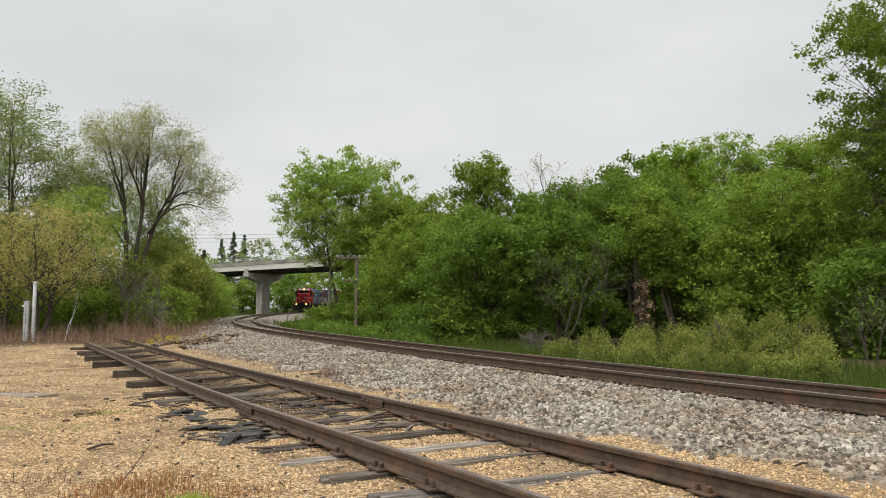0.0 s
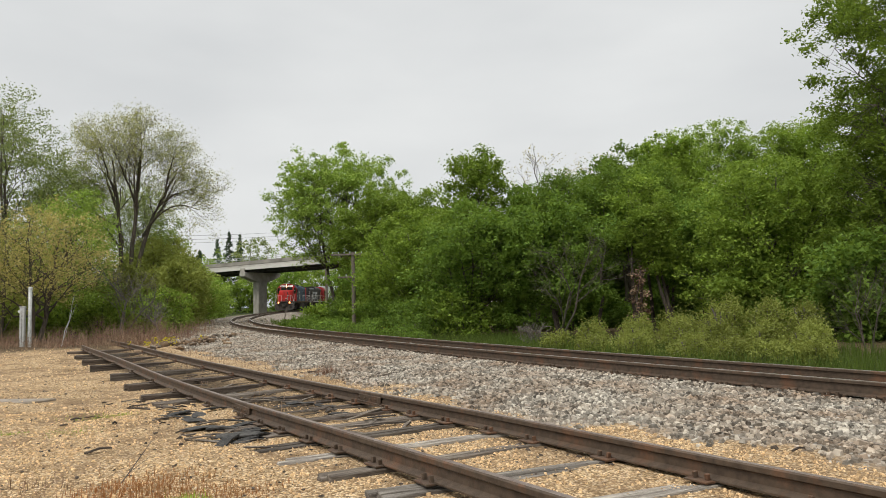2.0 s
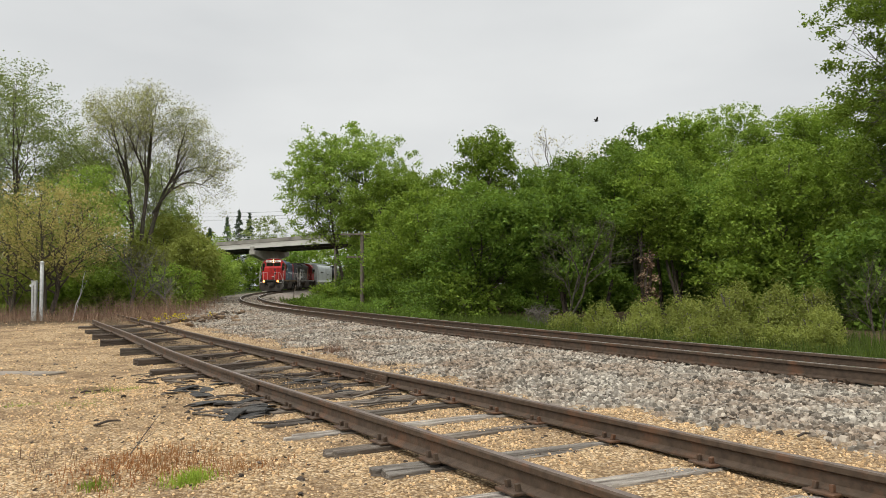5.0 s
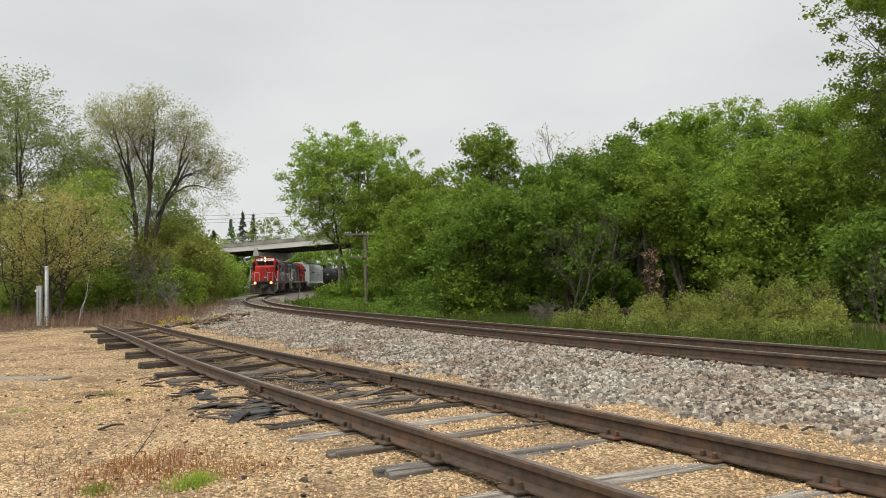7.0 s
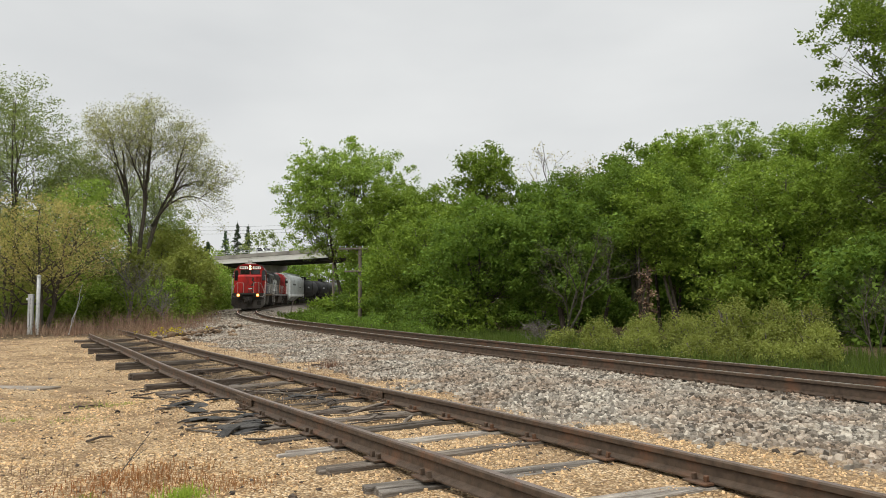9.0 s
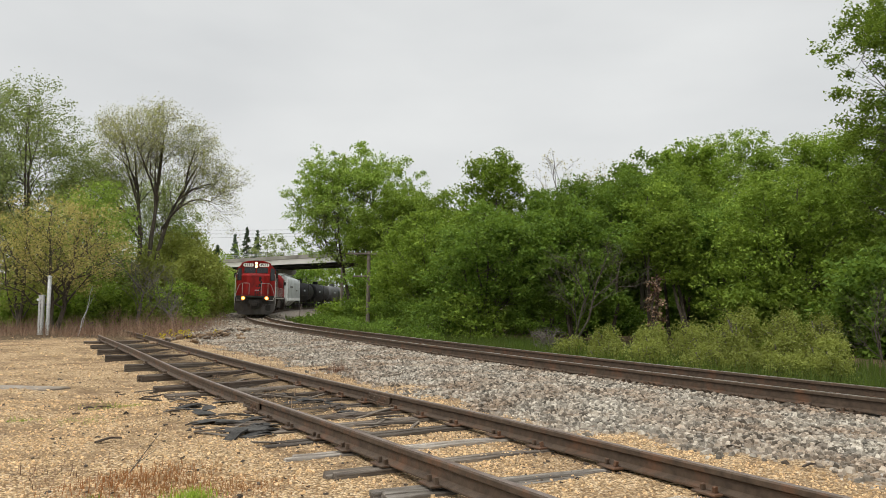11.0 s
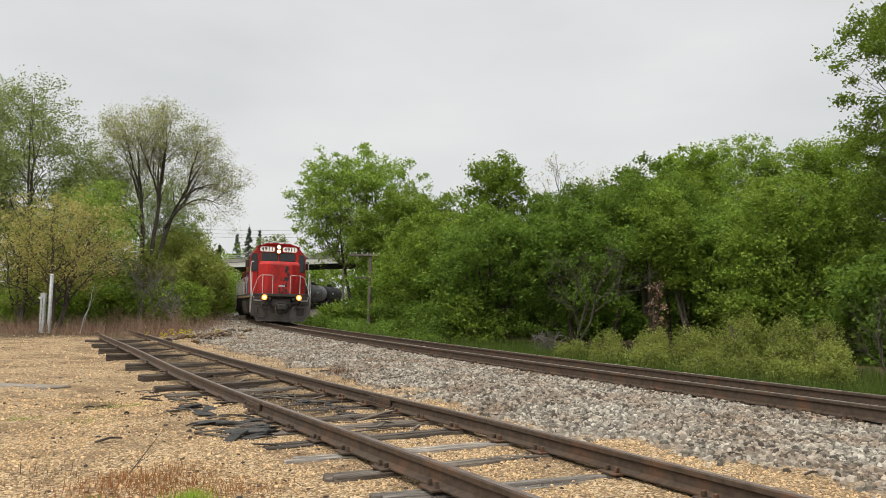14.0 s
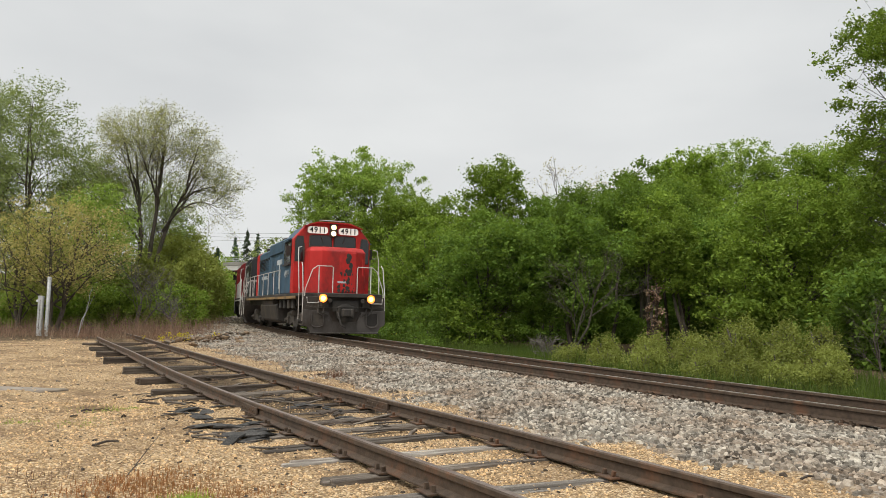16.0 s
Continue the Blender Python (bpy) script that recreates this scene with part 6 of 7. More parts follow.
def plant_left_side():
    # the tall open tree, and the paler ones beside it
    fan_tree(-22.3, 52, 301)
    pale = [(-28.2, 46, 16.1, 8.8), (-33.5, 50, 17.2, 9.0), (-30.5, 43, 13.0, 8.0), (-27.0, 52, 13.0, 7.5), (-25.0, 60, 12.5, 7.0)]
    for k, (x, y, h, w) in enumerate(pale):
        tree("pale_tree", "slender tree in pale sparse spring leaf", "tree", x, y, h, w, LEAF_PALE, 310 + k, base=0.30, lobes=38, clumps=10, per=60, leaf=0.125, stems=3, trunk=0.15, clump_r=0.6, even=0.4)
    tree("budding_tree", "small crooked tree in yellow-brown bud", "tree", -18.8, 33.8, 6.2, 7.2, LEAF_BUD, 320, base=0.42, lobes=30, clumps=10, per=42, leaf=0.085, stems=2, trunk=0.13, clump_r=0.5)
    tree("budding_tree", "small crooked tree in olive bud", "tree", -21.5, 35.5, 5.8, 5.0, LEAF_OLIVE, 321, base=0.22, lobes=20, clumps=9, per=40, leaf=0.10, stems=2, trunk=0.11, clump_r=0.5)
    tree("broadleaf_tree", "small maple in bright fresh leaf", "tree", -20.6, 41, 8.6, 5.2, LEAF_BRIGHT, 322, base=0.2, lobes=20, clumps=10, per=72, leaf=0.125, stems=2, trunk=0.12)
    green = [(-21.5, 56, 7.2, 6.5, "m"), (-22.8, 60, 7.8, 6.0, "d"), (-25.4, 66, 9.4, 7.0, "m"), (-17.9, 50, 5.2, 4.6, "m"), (-25.4, 76, 5.2, 5.6, "m"), (-27.0, 84, 5.0, 5.4, "m"), (-19.0, 44, 4.4, 4.0, "d"), (-29, 70, 7.0, 7.0, "m"), (-36, 62, 6.5, 8.0, "m"), (-44, 60, 7.0, 8.0, "d"), (-30, 58, 5.5, 7.0, "m"), (-26.5, 46, 5.0, 6.0, "d"), (-23.0, 42, 4.2, 5.0, "d")]
    for k, (x, y, h, w, c) in enumerate(green):
        tree("broadleaf_tree", "low leafy tree at the yard's edge", "tree", x, y, h, w, (LEAF_OLIVE, LEAF_MAPLE, LEAF_BRIGHT)[k % 3] if c == "m" else LEAF_OLIVE, 330 + k, base=0.03, lobes=20, clumps=9, per=62, leaf=0.165, stems=2, trunk=0.10, clump_r=0.6)
    low = [(-16.0, 41.5, 2.6, 3.6), (-25.6, 39.0, 2.0, 3.4), (-22.8, 38.0, 1.9, 3.2), (-20.2, 37.4, 1.8, 3.2), (-17.8, 38.0, 2.2, 3.0), (-28.4, 92, 4.2, 4.6), (-32.0, 100, 4.6, 6.0)]
    for k, (x, y, h, w) in enumerate(low):
        tree("leafy_shrub", "low dense bush at the edge of the gravel yard", "shrub", x, y, h, w, LEAF_MAPLE, 350 + k, base=0.02, lobes=12, clumps=9, per=44, leaf=0.14, stems=3, trunk=0.04, group="bushes by the yard", clump_r=0.4)
    bare_tree("fallen_branches", "fallen dead branches among the weeds", "branches", -16.4, 37.5, 4.6, 5.0, 360, trunk=0.05, depth=4, forks=4, lean=(0.35, 0), stems=3)
    bare_tree("fallen_branches", "fallen dead branches among the weeds", "branches", -14.0, 36.0, 2.6, 3.0, 361, trunk=0.04, depth=3, forks=4, lean=(-0.5, 0), stems=3)
    for k, (x, y, h) in enumerate([(-14.6, 33.2, 1.3), (-16.2, 34.2, 1.7), (-17.6, 33.0, 1.2), (-13.3, 35.0, 1.6), (-19.6, 33.6, 1.3), (-15.2, 36.0, 2.0), (-12.6, 32.0, 0.9)]):
        bare_tree("dry_shrub", "dry brown leafless shrub among the weeds", "shrub", x, y, h, h * 1.5, 370 + k, trunk=0.012, depth=3, forks=4, stems=4, bark=STRAW, group="dry shrubs by the siding's end", start_z=0.2)
    bare_tree("sapling", "thin pale leaning sapling", "sapling", -15.6, 29.8, 3.0, 0.5, 362, trunk=0.025, depth=2, forks=2, lean=(0.28, 0), bark=GALV)


def plant_distance():
    for k, (x, y, h, w) in enumerate([(-52.5, 171, 18.0, 8.6), (-50.6, 174, 20.2, 9.0), (-48.2, 175, 19.4, 8.0), (-40.5, 122, 11.3, 6.0)]):
        conifer(x, y, h, w, 400 + k)
    far = [(-62, 168, 14, 13, "d"), (-52, 164, 13.5, 12, "m"), (-43, 166, 18.5, 11, "p"), (-35, 170, 14.5, 12, "m"), (-32, 182, 13, 11, "m"), (-13.5, 172, 14, 12, "d"), (-8, 168, 13, 12, "d"), (-44, 140, 8, 9, "m"), (-38, 146, 7, 9, "m"), (-32.5, 152, 9.0, 8, "d"), (-48, 198, 15, 13, "m"), (-41, 204, 15, 12, "d"), (-35, 212, 15, 12, "m"), (-29, 222, 15, 12, "d"),
           (-18.5, 150, 10.5, 9, "d"), (-14, 138, 10, 8, "m"), (-10, 128, 9, 9, "d"), (-7, 112, 9, 8, "m"), (-5, 98, 10, 8, "d"), (-6.5, 84, 9, 7, "m"), (-41, 118, 8, 8, "m"), (-38, 104, 7, 8, "m"), (-35, 92, 8, 8, "d")]
    for k, (x, y, h, w, c) in enumerate(far):
        tree("distant_tree", "rounded leafy tree in the distance by the bridge", "tree", x, y, h, w, {"m": LEAF_MAPLE, "d": LEAF_DEEP, "p": LEAF_PALE}[c], 420 + k, base=0.03, lobes=14, clumps=8, per=34, leaf=0.42, stems=1, trunk=0.16, clump_r=0.8, twigs=False, group="trees in the distance")


plant_right_woods()
plant_left_side()
plant_distance()


# ---- poles, posts and trackside things ----
def telegraph_pole(x, y, height, arms, turn, label):
    pole = thing("telegraph_pole", label, "pole", "old telegraph poles")
    pole.matrix_basis = pose(x, y, ground_z(x, y) - 0.2, 0, 0, turn)
    part("shaft", Build().tube([(0, 0, 0), (0.01, 0, height * 0.5), (0.0, 0, height + 0.2)], [0.15, 0.135, 0.115], 10), POLE_WOOD, pole, "split grey wooden shaft", smooth=True)
    for z, half, n in arms:
        arm = part("cross_arm", Build().box(0, -0.14, z + 0.2, half * 2, 0.09, 0.11), POLE_WOOD, pole, "grey wooden cross arm", bevel=0.01)
        part("arm_brace", Build().tube([(-half * 0.5, -0.16, z + 0.15), (0, -0.15, z - 0.25)], 0.014, 4).tube([(half * 0.5, -0.16, z + 0.15), (0, -0.15, z - 0.25)], 0.014, 4), STEEL_BROWN, arm)
        for k in range(n):
            xx = -half + 0.1 + k * (2 * half - 0.2) / (n - 1)
            if abs(xx) > 0.12:
                part("insulator", Build().turned([(0, 0.014), (0.05, 0.014), (0.055, 0.036), (0.09, 0.032), (0.11, 0.036), (0.14, 0.02), (0.15, 0.0)], (xx, -0.14, z + 0.25), "z", 8), INSULATOR, arm, "pale glass insulator")
    return pole


telegraph_pole(-5.6, 47.0, 5.15, [(4.98, 1.4, 8), (3.5, 1.0, 5)], 0, "old grey telegraph pole with two cross arms")
telegraph_pole(-12.2, 78.0, 6.6, [(6.4, 1.2, 6)], 8, "far grey telegraph pole half hidden in leaves")
for k, (dx, z0, z1) in enumerate([(-1.2, 5.1, 6.9), (-0.5, 5.1, 6.9), (0.5, 5.1, 6.9), (1.2, 5.1, 6.9)]):
    za, zb = ground_z(-5.6, 47) + z0 + 0.05, ground_z(-12.2, 78) + z1 - 0.15
    wire = part("telegraph_wire", Build().tube([(-5.6 + dx + (-6.6 * f), 46.86 + 31 * f, za + (zb - za) * f - 1.0 * f * (1 - f)) for f in np.linspace(0, 1, 9)], 0.008, 4), UNDER)
    tagged(wire, "thin dark wire slung between telegraph poles", "wire", "telegraph wires")


def utility_post():
    x, y = -17.1, 30.2
    post = thing("vent_post", "tall grey galvanised pipe post at the yard's edge", "post")
    post.matrix_basis = pose(x, y, ground_z(x, y) - 0.05)
    part("pipe", Build().turned([(0, 0.075), (2.44, 0.075), (2.46, 0.06)], (0, 0, 0), "z", 14), GALV, post, smooth=True)
    part("cap", Build().turned([(0, 0.085), (0.10, 0.085), (0.13, 0.05), (0.14, 0)], (0, 0, 2.42), "z", 14), GALV, post)
    for z in (0.5, 1.35):
        part("band", Build().turned([(0, 0.082), (0.05, 0.082)], (0, 0, z), "z", 14), GALV, post)
    box = thing("utility_pedestal", "narrow grey metal pedestal box with a round white lamp", "cabinet")
    box.matrix_basis = pose(x - 0.24, y - 0.1, ground_z(x - 0.24, y) - 0.05, 0, 0, 8)
    part("housing", Build().box(0, 0, 0.84, 0.19, 0.17, 1.68), GALV, box, "narrow grey housing", bevel=0.015)
    part("lid", Build().box(0, 0, 1.70, 0.21, 0.19, 0.05), GALV, box, bevel=0.01)
    part("seam", Build().box(0, -0.088, 0.9, 0.012, 0.006, 1.3), UNDER, box)
    part("lamp", Build().turned([(0, 0.05), (0.06, 0.05), (0.08, 0.03)], (-0.13, -0.06, 1.52), "y", 12).box(-0.12, 0, 1.52, 0.06, 0.1, 0.06), HOPPER_WHITE, box, "small round white lamp")


utility_post()


def marker_stake():
    x, y = -16.2, 75.0
    stake = thing("marker_stake", "leaning weathered stake beside the main line", "stake")
    stake.matrix_basis = pose(x, y, ground_z(x, y) - 0.1, 0, 12, 0)
    part("shaft", Build().box(0, 0, 0.85, 0.10, 0.06, 1.7), POLE_WOOD, stake, bevel=0.01)
    part("band", Build().box(0, 0, 1.5, 0.11, 0.07, 0.10), STEEL_BROWN, stake, "rusty band", bevel=0.004)


marker_stake()


def rubble_heap():
    rnd = random.Random(17)
    for k in range(110):
        x, y = -9.3 + rnd.gauss(0, 0.7), 27.6 + rnd.gauss(0, 1.6)
        size = rnd.uniform(0.07, 0.24)
        chunk = Build()
        pts = [(sx * size * rnd.uniform(0.35, 0.6), sy * size * rnd.uniform(0.25, 0.5), sz * size * rnd.uniform(0.15, 0.32)) for sz in (-1, 1) for sy in (-1, 1) for sx in (-1, 1)]
        chunk.add(pts, [(0, 2, 3, 1), (4, 5, 7, 6), (0, 1, 5, 4), (2, 6, 7, 3), (0, 4, 6, 2), (1, 3, 7, 5)])
        ob = part("broken_stone", chunk, RUBBLE if k % 4 else SPLINTER_WOOD, bevel=0.02)
        tagged(ob, "tan broken stone in the rubble heap" if k % 4 else "splintered piece of old wood in the rubble heap", "stone" if k % 4 else "wood", "rubble heap by the siding")
        ob.matrix_basis = pose(x, y, ground_z(x, y) + size * 0.16 + max(0, 0.16 - 0.14 * abs(x + 9.3)), rnd.uniform(-25, 25), rnd.uniform(-25, 25), rnd.uniform(0, 360))


rubble_heap()


def scrap(name, label, category, group, spots, material, seed):
    """Flat broken pieces: (u, a, length, width) on the siding's bed."""
    rnd = random.Random(seed)
    for u, a, ln_, wd in spots:
        t = rnd.uniform(0.006, 0.022)
        body = Build()
        e = [rnd.uniform(0.75, 1.1) for _ in range(8)]
        low = [(-ln_ / 2 * e[0], -wd / 2 * e[1]), (0, -wd / 2 * e[2]), (ln_ / 2 * e[3], -wd / 2 * e[4] * 0.6), (ln_ / 2 * e[5], wd / 2 * e[6]), (0, wd / 2), (-ln_ / 2 * e[7], wd / 2 * 0.7)]
        bend = rnd.uniform(0, 0.02)
        body.add([(x, y, 0 if abs(x) > 0.01 else bend) for x, y in low] + [(x, y, t if abs(x) > 0.01 else bend + t) for x, y in low],
                 [(0, 5, 4, 1), (1, 4, 3, 2), (6, 7, 10, 11), (7, 8, 9, 10)] + [(i, (i + 1) % 6, 6 + (i + 1) % 6, 6 + i) for i in range(6)])
        ob = tagged(part(name, body, material, bevel=0.002), label, category, group)
        x, y, _ = on_siding(u, a)
        ob.matrix_basis = pose(x, y, ground_z(x, y) - 0.004 + rnd.uniform(0, 0.03), rnd.uniform(-9, 9), rnd.uniform(-9, 9), math.degrees(SIDE_A) + rnd.uniform(-50, 50))


_r = random.Random(40)
scrap("rubber_scrap", "torn black rubber scrap lying against the rail", "scrap", "black scrap by the rail joint",
      [(_r.uniform(6.9, 9.3), _r.uniform(1.7, 2.36), _r.uniform(0.16, 0.48), _r.uniform(0.07, 0.2)) for _ in range(24)] + [(_r.uniform(8.0, 10.4), _r.uniform(3.2, 3.85), _r.uniform(0.16, 0.45), _r.uniform(0.08, 0.2)) for _ in range(9)], BLACK_SCRAP, 41)
scrap("wood_splinter", "grey splintered piece of rotten tie", "wood scrap", "rotten wood along the siding",
      [(_r.uniform(6.4, 12.5), _r.uniform(1.5, 2.3), _r.uniform(0.14, 0.45), _r.uniform(0.02, 0.06)) for _ in range(24)] + [(_r.uniform(6.5, 13), _r.uniform(2.65, 3.8), _r.uniform(0.2, 0.7), _r.uniform(0.03, 0.08)) for _ in range(36)], SPLINTER_WOOD, 42)
scrap("dark_splinter", "dark rotten piece of tie in the gravel", "wood scrap", "rotten wood along the siding",
      [(_r.uniform(6.8, 13), 2.3 - 2.2 * _r.random() ** 2.2, _r.uniform(0.06, 0.3), _r.uniform(0.015, 0.05)) for _ in range(34)] + [(_r.uniform(9, 22), _r.uniform(2.65, 3.8), _r.uniform(0.2, 0.6), _r.uniform(0.03, 0.08)) for _ in range(26)] + [(_r.uniform(7.6, 12.5), _r.uniform(2.6, 3.85), _r.uniform(0.06, 0.34), _r.uniform(0.03, 0.10)) for _ in range(28)], DARK_WOOD, 43)
scrap("stray_board", "dark broken board on the grey ballast", "wood scrap", "boards on the ballast",
      [(_r.uniform(1.5, 16), _r.uniform(5.0, 6.6), _r.uniform(0.10, 0.25), _r.uniform(0.02, 0.05)) for _ in range(14)], DARK_WOOD, 44)


def concrete_pad():
    pad = part("concrete_pad", Build().prism([(-1.15, -0.34), (1.0, -0.30), (1.15, 0.25), (-0.9, 0.36)], -0.06, 0.012, "z"), SLAB, bevel=0.012)
    pad.matrix_basis = pose(-7.55, 11.9, ground_z(-7.55, 11.9), 0, 0, -4)
    tagged(pad, "flat grey concrete slab flush with the gravel", "slab")


concrete_pad()


# ---- grass and weeds ----
def blades(name, label, category, xy, height, width, material, seed, splay=0.35, parts=2):
    """Thin bent blades rising from the ground."""
    r = np.random.RandomState(seed)
    n = len(xy)
    h = height * (0.45 + 0.85 * r.rand(n)) if np.isscalar(height) else height * (0.6 + 0.6 * r.rand(n))
    a, tilt = r.rand(n) * 6.283, np.abs(r.normal(size=n)) * splay
    z = ground_height(xy[:, 0], xy[:, 1])[0] - 0.015
    wx, wy = np.cos(a + 1.57) * width / 2, np.sin(a + 1.57) * width / 2
    dx, dy = np.cos(a) * np.sin(tilt), np.sin(a) * np.sin(tilt)
    rows = []
    for f, bend, wide in ((0, 0, 1.0), (0.55, 0.7, 0.75), (1.0, 1.35, 0.12)):
        cx, cy, cz = xy[:, 0] + dx * h * f * bend, xy[:, 1] + dy * h * f * bend, z + h * f * np.cos(tilt * bend)
        rows += [np.stack([cx - wx * wide, cy - wy * wide, cz], 1), np.stack([cx + wx * wide, cy + wy * wide, cz], 1)]
    v = np.stack(rows, 1).reshape(-1, 3)
    base = np.arange(n)[:, None] * 6
    q = np.concatenate([base + np.array([0, 1, 3, 2]), base + np.array([2, 3, 5, 4])])
    return tagged(new(name, fast_mesh(name, v, q, material)), label, category, kind="stuff")


def strewn(r, n, s0, s1, o0, o1):
    s, off = r.uniform(s0, s1, n), r.uniform(o0, o1, n)
    th = np.interp(s, LINE_S, LINE_T)
    return np.stack([np.interp(s, LINE_S, LINE_X) + off * np.cos(th), np.interp(s, LINE_S, LINE_Y) + off * np.sin(th)], 1)


def sow():
    r = np.random.RandomState(77)
    g = strewn(r, 24000, -13, 17, 2.1, 10)
    blades("tall_grass", "rough green grass beside the main line", "grass", g, 0.42, 0.016, BLADE, 501)
    g = strewn(r, 2200, 16, 60, 2.6, 6)
    blades("tall_grass", "rough green grass along the foot of the wood", "grass", g, 0.40, 0.03, BLADE, 502)
    g = strewn(r, 5000, 30, 62, -8.5, -4.2)
    blades("short_grass", "short bright grass beyond the ballast", "grass", g, 0.16, 0.03, BLADE_LIME, 503)
    n = 9000
    w = np.stack([r.uniform(-26, -11.5, n), 31.8 + r.normal(size=n) * 3.0], 1)
    u, a = w[:, 0] * SIDE_D[0] + w[:, 1] * SIDE_D[1], w[:, 0] * SIDE_N[0] + w[:, 1] * SIDE_N[1]
    w = w[(u > 27.5 + 1.5 * wavy(w[:, 0], w[:, 1], 3.0, 87)) & (w[:, 1] > 28.0)]
    blades("dry_weeds", "tangle of dry reddish-brown weed stalks", "weeds", w, 0.22 + 0.42 * (1 + wavy(w[:, 0], w[:, 1], 2.5, 88)), 0.010, STRAW, 504, 1.0)
    n = 3500
    w = np.stack([r.uniform(-22, -16.8, n), 47 + r.normal(size=n) * 3.5], 1)
    blades("dry_weeds", "tangle of dry brown weed stalks by the ballast", "weeds", w, 0.7, 0.022, STRAW, 505, 0.6)
    w = np.stack([r.uniform(-16.5, -13, 900), r.uniform(33, 42, 900)], 1)
    blades("dry_weeds", "sparse dry weed stalks at the siding's end", "weeds", w, 0.7, 0.016, STRAW, 506, 0.4)
    # weeds between the old rails and on the gravel
    n = 600
    u, a = r.uniform(8, 30, n), r.uniform(2.6, 3.9, n)
    blades("dry_weeds", "thin dry weeds between the siding rails", "weeds", np.stack([u * SIDE_D[0] + a * SIDE_N[0], u * SIDE_D[1] + a * SIDE_N[1]], 1), 0.15, 0.007, STRAW, 507, 0.9)
    n = 500
    u, a = r.uniform(11, 24, n), 4.9 + r.normal(size=n) * 0.35
    blades("dry_weeds", "dry weeds at the edge of the ballast", "weeds", np.stack([u * SIDE_D[0] + a * SIDE_N[0], u * SIDE_D[1] + a * SIDE_N[1]], 1), 0.14, 0.008, STRAW, 508, 0.5)
    for k, (x, y, rad, n, h, m, words) in enumerate([
            (-2.05, 4.95, 0.55, 1800, 0.06, BLADE_DRY, "dry reddish grass tuft in the gravel"), (-1.62, 4.50, 0.16, 420, 0.09, BLADE_LIME, "bright green grass tuft in the gravel"), (-2.2, 4.45, 0.10, 160, 0.06, BLADE_LIME, "small green grass tuft in the gravel"),
            (-4.3, 9.3, 0.45, 420, 0.05, BLADE_LIME, "thin green grass patch in the gravel"), (-4.0, 7.75, 0.30, 260, 0.04, BLADE_LIME, "thin green grass patch in the gravel"), (-4.75, 7.9, 0.22, 200, 0.04, BLADE_LIME, "thin green grass patch in the gravel"),
            (-1.45, 4.85, 0.40, 800, 0.04, BLADE_DRY, "dry reddish grass patch in the gravel"), (-2.9, 5.2, 0.35, 160, 0.08, STRAW, "dry straw-coloured grass in the gravel"), (-2.25, 13.9, 0.22, 160, 0.22, STRAW, "brown dried plant on the ballast"),
            (-5.2, 10.6, 0.6, 160, 0.06, STRAW, "dry straw-coloured grass in the gravel")]):
        p = np.stack([x + r.normal(size=n) * rad * 0.5, y + r.normal(size=n) * rad * 0.5], 1)
        blades("grass_tuft", words, "grass", p, h, 0.006, m, 520 + k, 0.55)
    twig = part("dry_twig", Build().tube([(0, 0, 0), (0.08, 0.03, 0.12), (0.19, 0.06, 0.28)], [0.005, 0.004, 0.002], 4).tube([(0.05, 0.02, 0.07), (0.16, 0.10, 0.16)], [0.003, 0.001], 4), TWIG)
    twig.matrix_basis = pose(-2.35, 5.3, ground_z(-2.35, 5.3))
    tagged(twig, "thin dry twig standing in the gravel", "twig")
    rng = np.random.RandomState(90)
    for k, (x, y, rad, n) in enumerate([(-4.6, 43.6, 0.9, 40), (-2.6, 41.5, 0.8, 20), (-9.6, 25.4, 0.5, 18), (0.0, 37.0, 0.6, 10)]):
        c = np.stack([x + rng.normal(size=n) * rad, y + rng.normal(size=n) * rad * 0.5, np.zeros(n)], 1)
        c[:, 2] = ground_height(c[:, 0], c[:, 1])[0] + 0.2 + 0.2 * rng.rand(n)
        v, q = leaf_cloud(rng, c, [0.10] * n, 7, 0.07)
        tagged(new("yellow_flowers", fast_mesh("yellow_flowers", v, q, FLOWER)), "small yellow flowers in the rough grass", "flowers", kind="stuff")


sow()


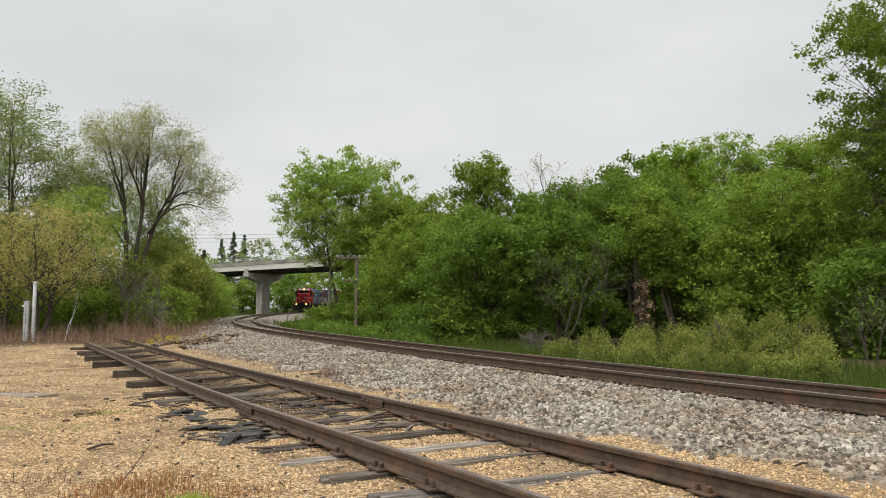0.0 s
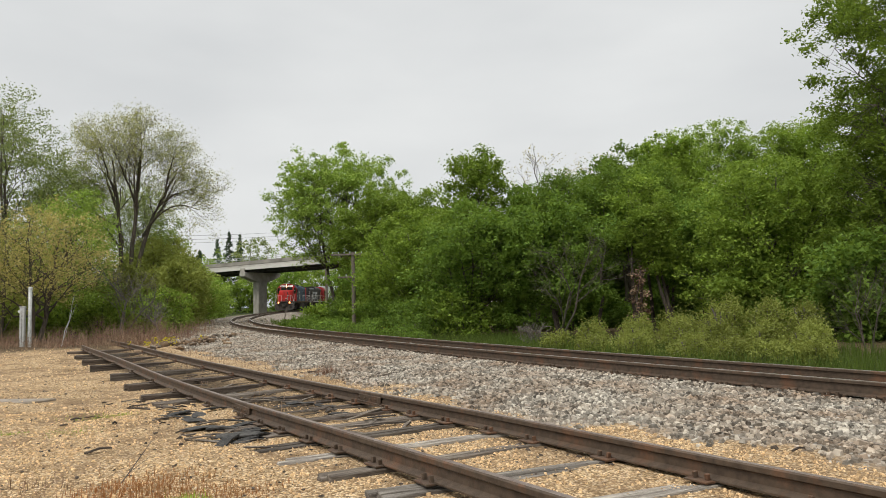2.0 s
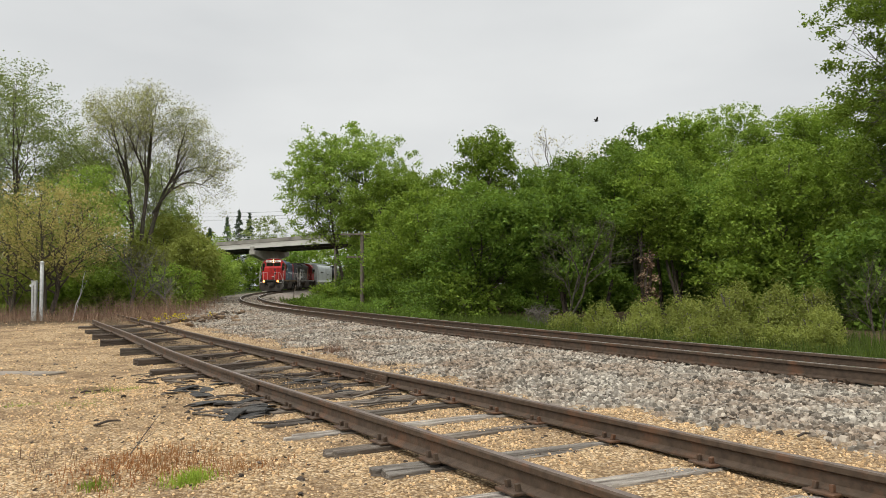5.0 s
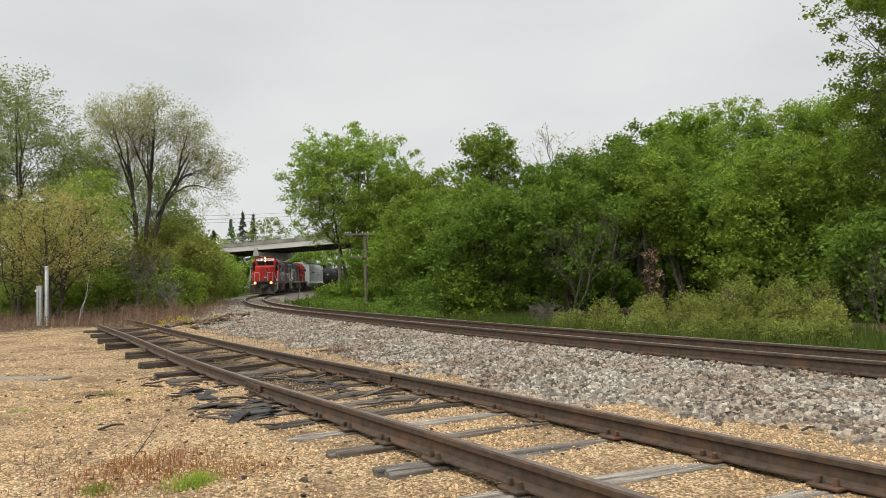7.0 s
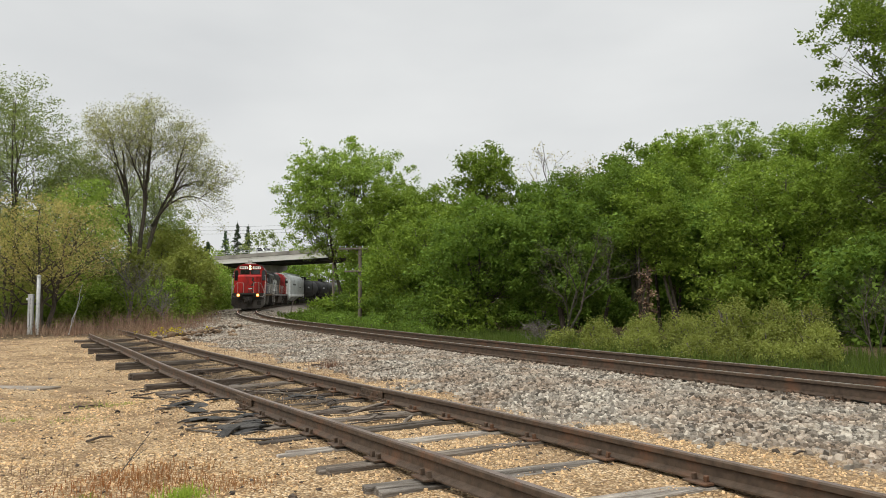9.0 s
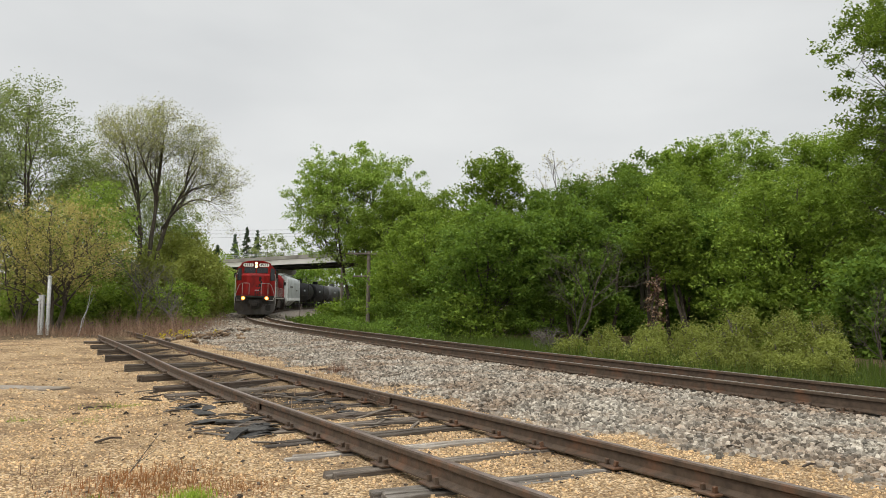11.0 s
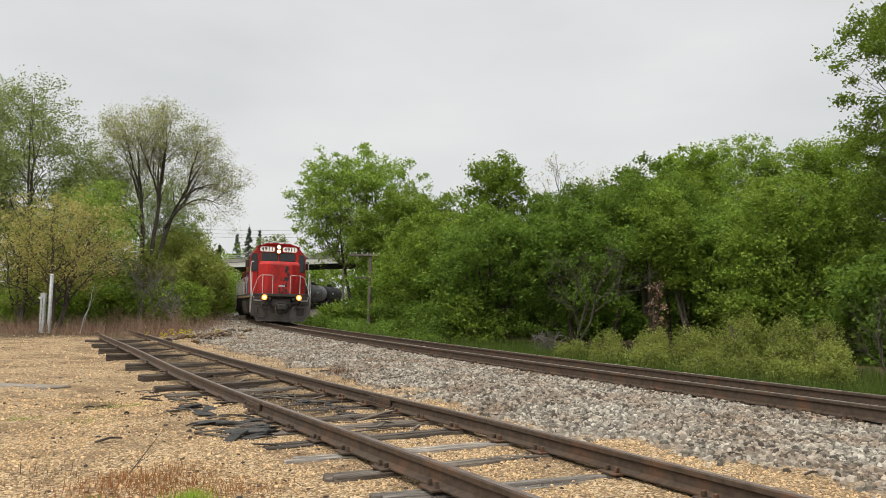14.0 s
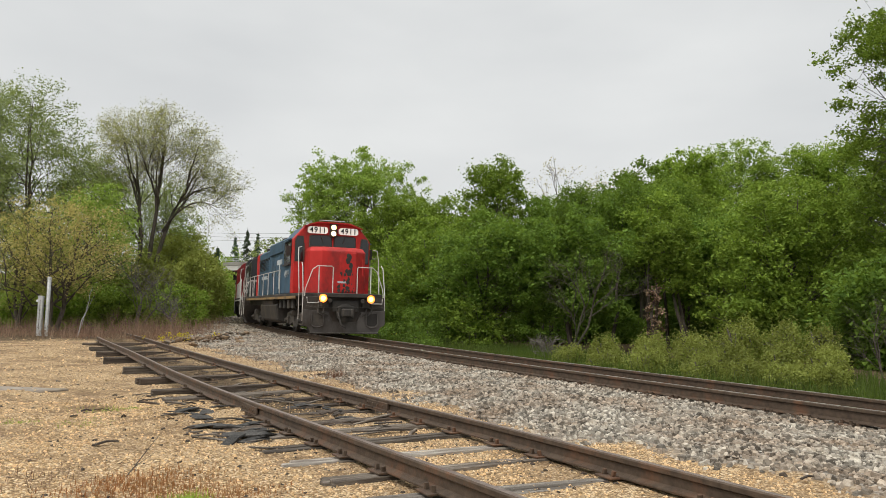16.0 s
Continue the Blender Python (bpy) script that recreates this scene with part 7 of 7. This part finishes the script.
# ---- the pickup on the bridge ----
def pickup_truck():
    car = thing("pickup_truck", "white pickup truck crossing the road bridge", "pickup truck")
    shell = [(-2.7, 0.45), (2.6, 0.45), (2.75, 0.75), (2.6, 1.02), (1.35, 1.12), (0.65, 1.75), (-0.75, 1.80), (-0.95, 1.12), (-2.7, 1.10)]
    part("body", Build().prism(shell, -0.95, 0.95, "y"), HOPPER_WHITE, car, "white painted body", bevel=0.05)
    for sy in (-1, 1):
        part("side_glass", Build().prism([(-0.72, 1.18), (1.02, 1.18), (0.58, 1.66), (-0.62, 1.70)], sy * 0.94, sy * 0.96, "y"), CAB_GLASS, car)
        for x in (-1.75, 1.75):
            wheel = part("wheel", Build().turned([(-0.12, 0.30), (-0.10, 0.38), (0.10, 0.38), (0.12, 0.30)], (0, 0, 0), "y", 18), UNDER, car)
            wheel.matrix_basis = pose(x, sy * 0.85, 0.38)
    part("windshield", Build().add([(1.30, -0.8, 1.16), (1.30, 0.8, 1.16), (0.70, 0.75, 1.70), (0.70, -0.75, 1.70), (1.32, -0.8, 1.17), (1.32, 0.8, 1.17), (0.72, 0.75, 1.71), (0.72, -0.75, 1.71)], [(0, 1, 2, 3), (7, 6, 5, 4), (0, 4, 5, 1), (2, 6, 7, 3), (0, 3, 7, 4), (1, 5, 6, 2)]), CAB_GLASS, car)
    part("headlight", Build().box(2.70, -0.7, 0.82, 0.06, 0.3, 0.14), HOPPER_WHITE, car)
    part("headlight", Build().box(2.70, 0.7, 0.82, 0.06, 0.3, 0.14), HOPPER_WHITE, car)
    return car


PICKUP = pickup_truck()


# ---- the bird that crosses the sky, and the power line beyond the bridge ----
def flying_bird():
    bird = thing("bird", "dark grey bird in flapping flight above the wood", "bird")
    part("body", Build().turned([(-0.17, 0.01), (-0.10, 0.045), (0.0, 0.06), (0.09, 0.045), (0.13, 0.03), (0.16, 0.032), (0.19, 0.018), (0.215, 0.003)], (0, 0, 0), "x", 10), BLACK_SCRAP, bird, smooth=True)
    part("tail", Build().add([(-0.13, -0.02, 0), (-0.13, 0.02, 0), (-0.28, 0.06, 0.0), (-0.28, -0.06, 0.0), (-0.13, -0.02, 0.012), (-0.13, 0.02, 0.012), (-0.28, 0.06, 0.006), (-0.28, -0.06, 0.006)],
                             [(0, 3, 2, 1), (4, 5, 6, 7), (0, 1, 5, 4), (1, 2, 6, 5), (2, 3, 7, 6), (3, 0, 4, 7)]), BLACK_SCRAP, bird)
    wings = []
    for sy in (-1, 1):
        plan = [(0.07, 0.0), (0.10, sy * 0.16), (0.02, sy * 0.34), (-0.04, sy * 0.33), (-0.07, sy * 0.15), (-0.08, 0.0)]
        wing = part("wing", Build().prism(plan, 0.0, 0.012, "z"), BLACK_SCRAP, bird)
        wing.matrix_basis = pose(0, sy * 0.04, 0.02)
        wings.append((wing, sy))
    return bird, wings


def power_line():
    for x, top in ((-78, 18.4), (-4, 19.4)):
        foot = ground_z(x, 150)
        pole = thing("power_pole", "tall wooden power pole hidden among far trees", "pole", "power poles beyond the bridge", at=pose(x, 150.2, foot - 0.3))
        part("shaft", Build().tube([(0, 0, 0), (0, 0, top - foot + 0.6)], [0.2, 0.12], 8), POLE_WOOD, pole)
        for drop in (0.0, 0.8, 1.5):
            part("bracket", Build().box(0, -0.14, top - foot + 0.3 - drop - 0.5, 0.12, 0.2, 0.1), POLE_WOOD, pole)
    for k, z in enumerate((16.4, 17.1, 17.9)):
        wire = part("power_wire", Build().tube([(-78 + 7.4 * j, 150, z + 0.10 * j - 1.1 * math.sin(math.pi * j / 10)) for j in range(11)], 0.022, 4), UNDER)
        tagged(wire, "thin power line high beyond the bridge", "wire", "power lines beyond the bridge")


BIRD = flying_bird()
power_line()


# ---- what moves ----
RUN = [(0.0, 117.6), (2.0, 103.9), (4.5, 85.5), (8.0, 61.8), (10.0, 48.8), (12.5, 32.8), (15.0, 16.7), (16.0, 10.2)]

PICKUP_RUN = [(0.0, -119), (3.0, -118), (4.5, -107), (6.0, -72), (8.0, -24.3), (8.5, -12.5), (9.0, 0.1), (9.5, 11.9), (10.5, 36), (12.5, 72), (14.0, 84), (16.0, 86)]


def head_at(t):
    """Where the leading coupler is on the main line at t seconds."""
    return float(np.interp(t, [r[0] for r in RUN], [r[1] for r in RUN]))


def car_pose(s_head, pivots, length, backwards):
    """A car rides with its two truck pivots on the line."""
    a = Vector(on_line(s_head + pivots[0])[:3])
    b = Vector(on_line(s_head + pivots[1])[:3])
    way = (a - b).normalized()
    start = a + way * pivots[0]
    if backwards:
        start, way = start - way * length, -way
    yaw = math.degrees(math.atan2(-way.x, way.y))
    return pose(start.x, start.y, start.z, math.degrees(math.asin(way.z)), 0, yaw)


def motions():
    ahead = 0.0
    for (car, length, pivots, sets, radius), backwards in TRAIN:
        walk(car, [(0.5 * k, car_pose(head_at(0.5 * k) + ahead, pivots, length, backwards)) for k in range(33)])
        turn = 1 if backwards else -1
        for axle in sets:
            where = axle.matrix_basis.translation.copy()
            walk(axle, [(0.1 * k, pose(where.x, where.y, where.z, turn * math.degrees((head_at(0) - head_at(0.1 * k)) / radius), 0, 0)) for k in range(161)])
        ahead += length + 0.15
    deck = pose(-33.6, 127.0, 9.29, 0, 0, math.degrees(math.atan2(-19.0, 25.0)))
    bird, wings = BIRD
    flight = [(0.0, 2.5, 52.6, 10.9), (4.0, 2.5, 52.6, 10.9), (4.2, 2.9, 52.3, 11.6), (4.4, 4.18, 52, 12.6), (4.5, 5.24, 52, 12.7), (4.6, 6.3, 52, 13.05), (4.7, 7.5, 52, 13.15),
              (5.2, 13.2, 53, 13.3), (5.8, 19.5, 56, 13.0), (6.4, 24.5, 60.5, 12.4), (6.7, 25.0, 61.5, 12.0), (16.0, 25.0, 61.5, 12.0)]
    walk(bird, [(t, pose(x, y, z, 0, -6, 12)) for t, x, y, z in flight])
    for wing, sy in wings:
        beats = [(0.0, 0)] + [(4.0 + 0.1 * k, (38, -28)[k % 2]) for k in range(28)] + [(6.9, 0), (16.0, 0)]
        walk(wing, [(t, pose(0, sy * 0.04, 0.02, sy * a, 0, 0)) for t, a in beats])
    walk(PICKUP, [(t, deck @ pose(along, 1.6, 0)) for t, along in PICKUP_RUN])


motions()
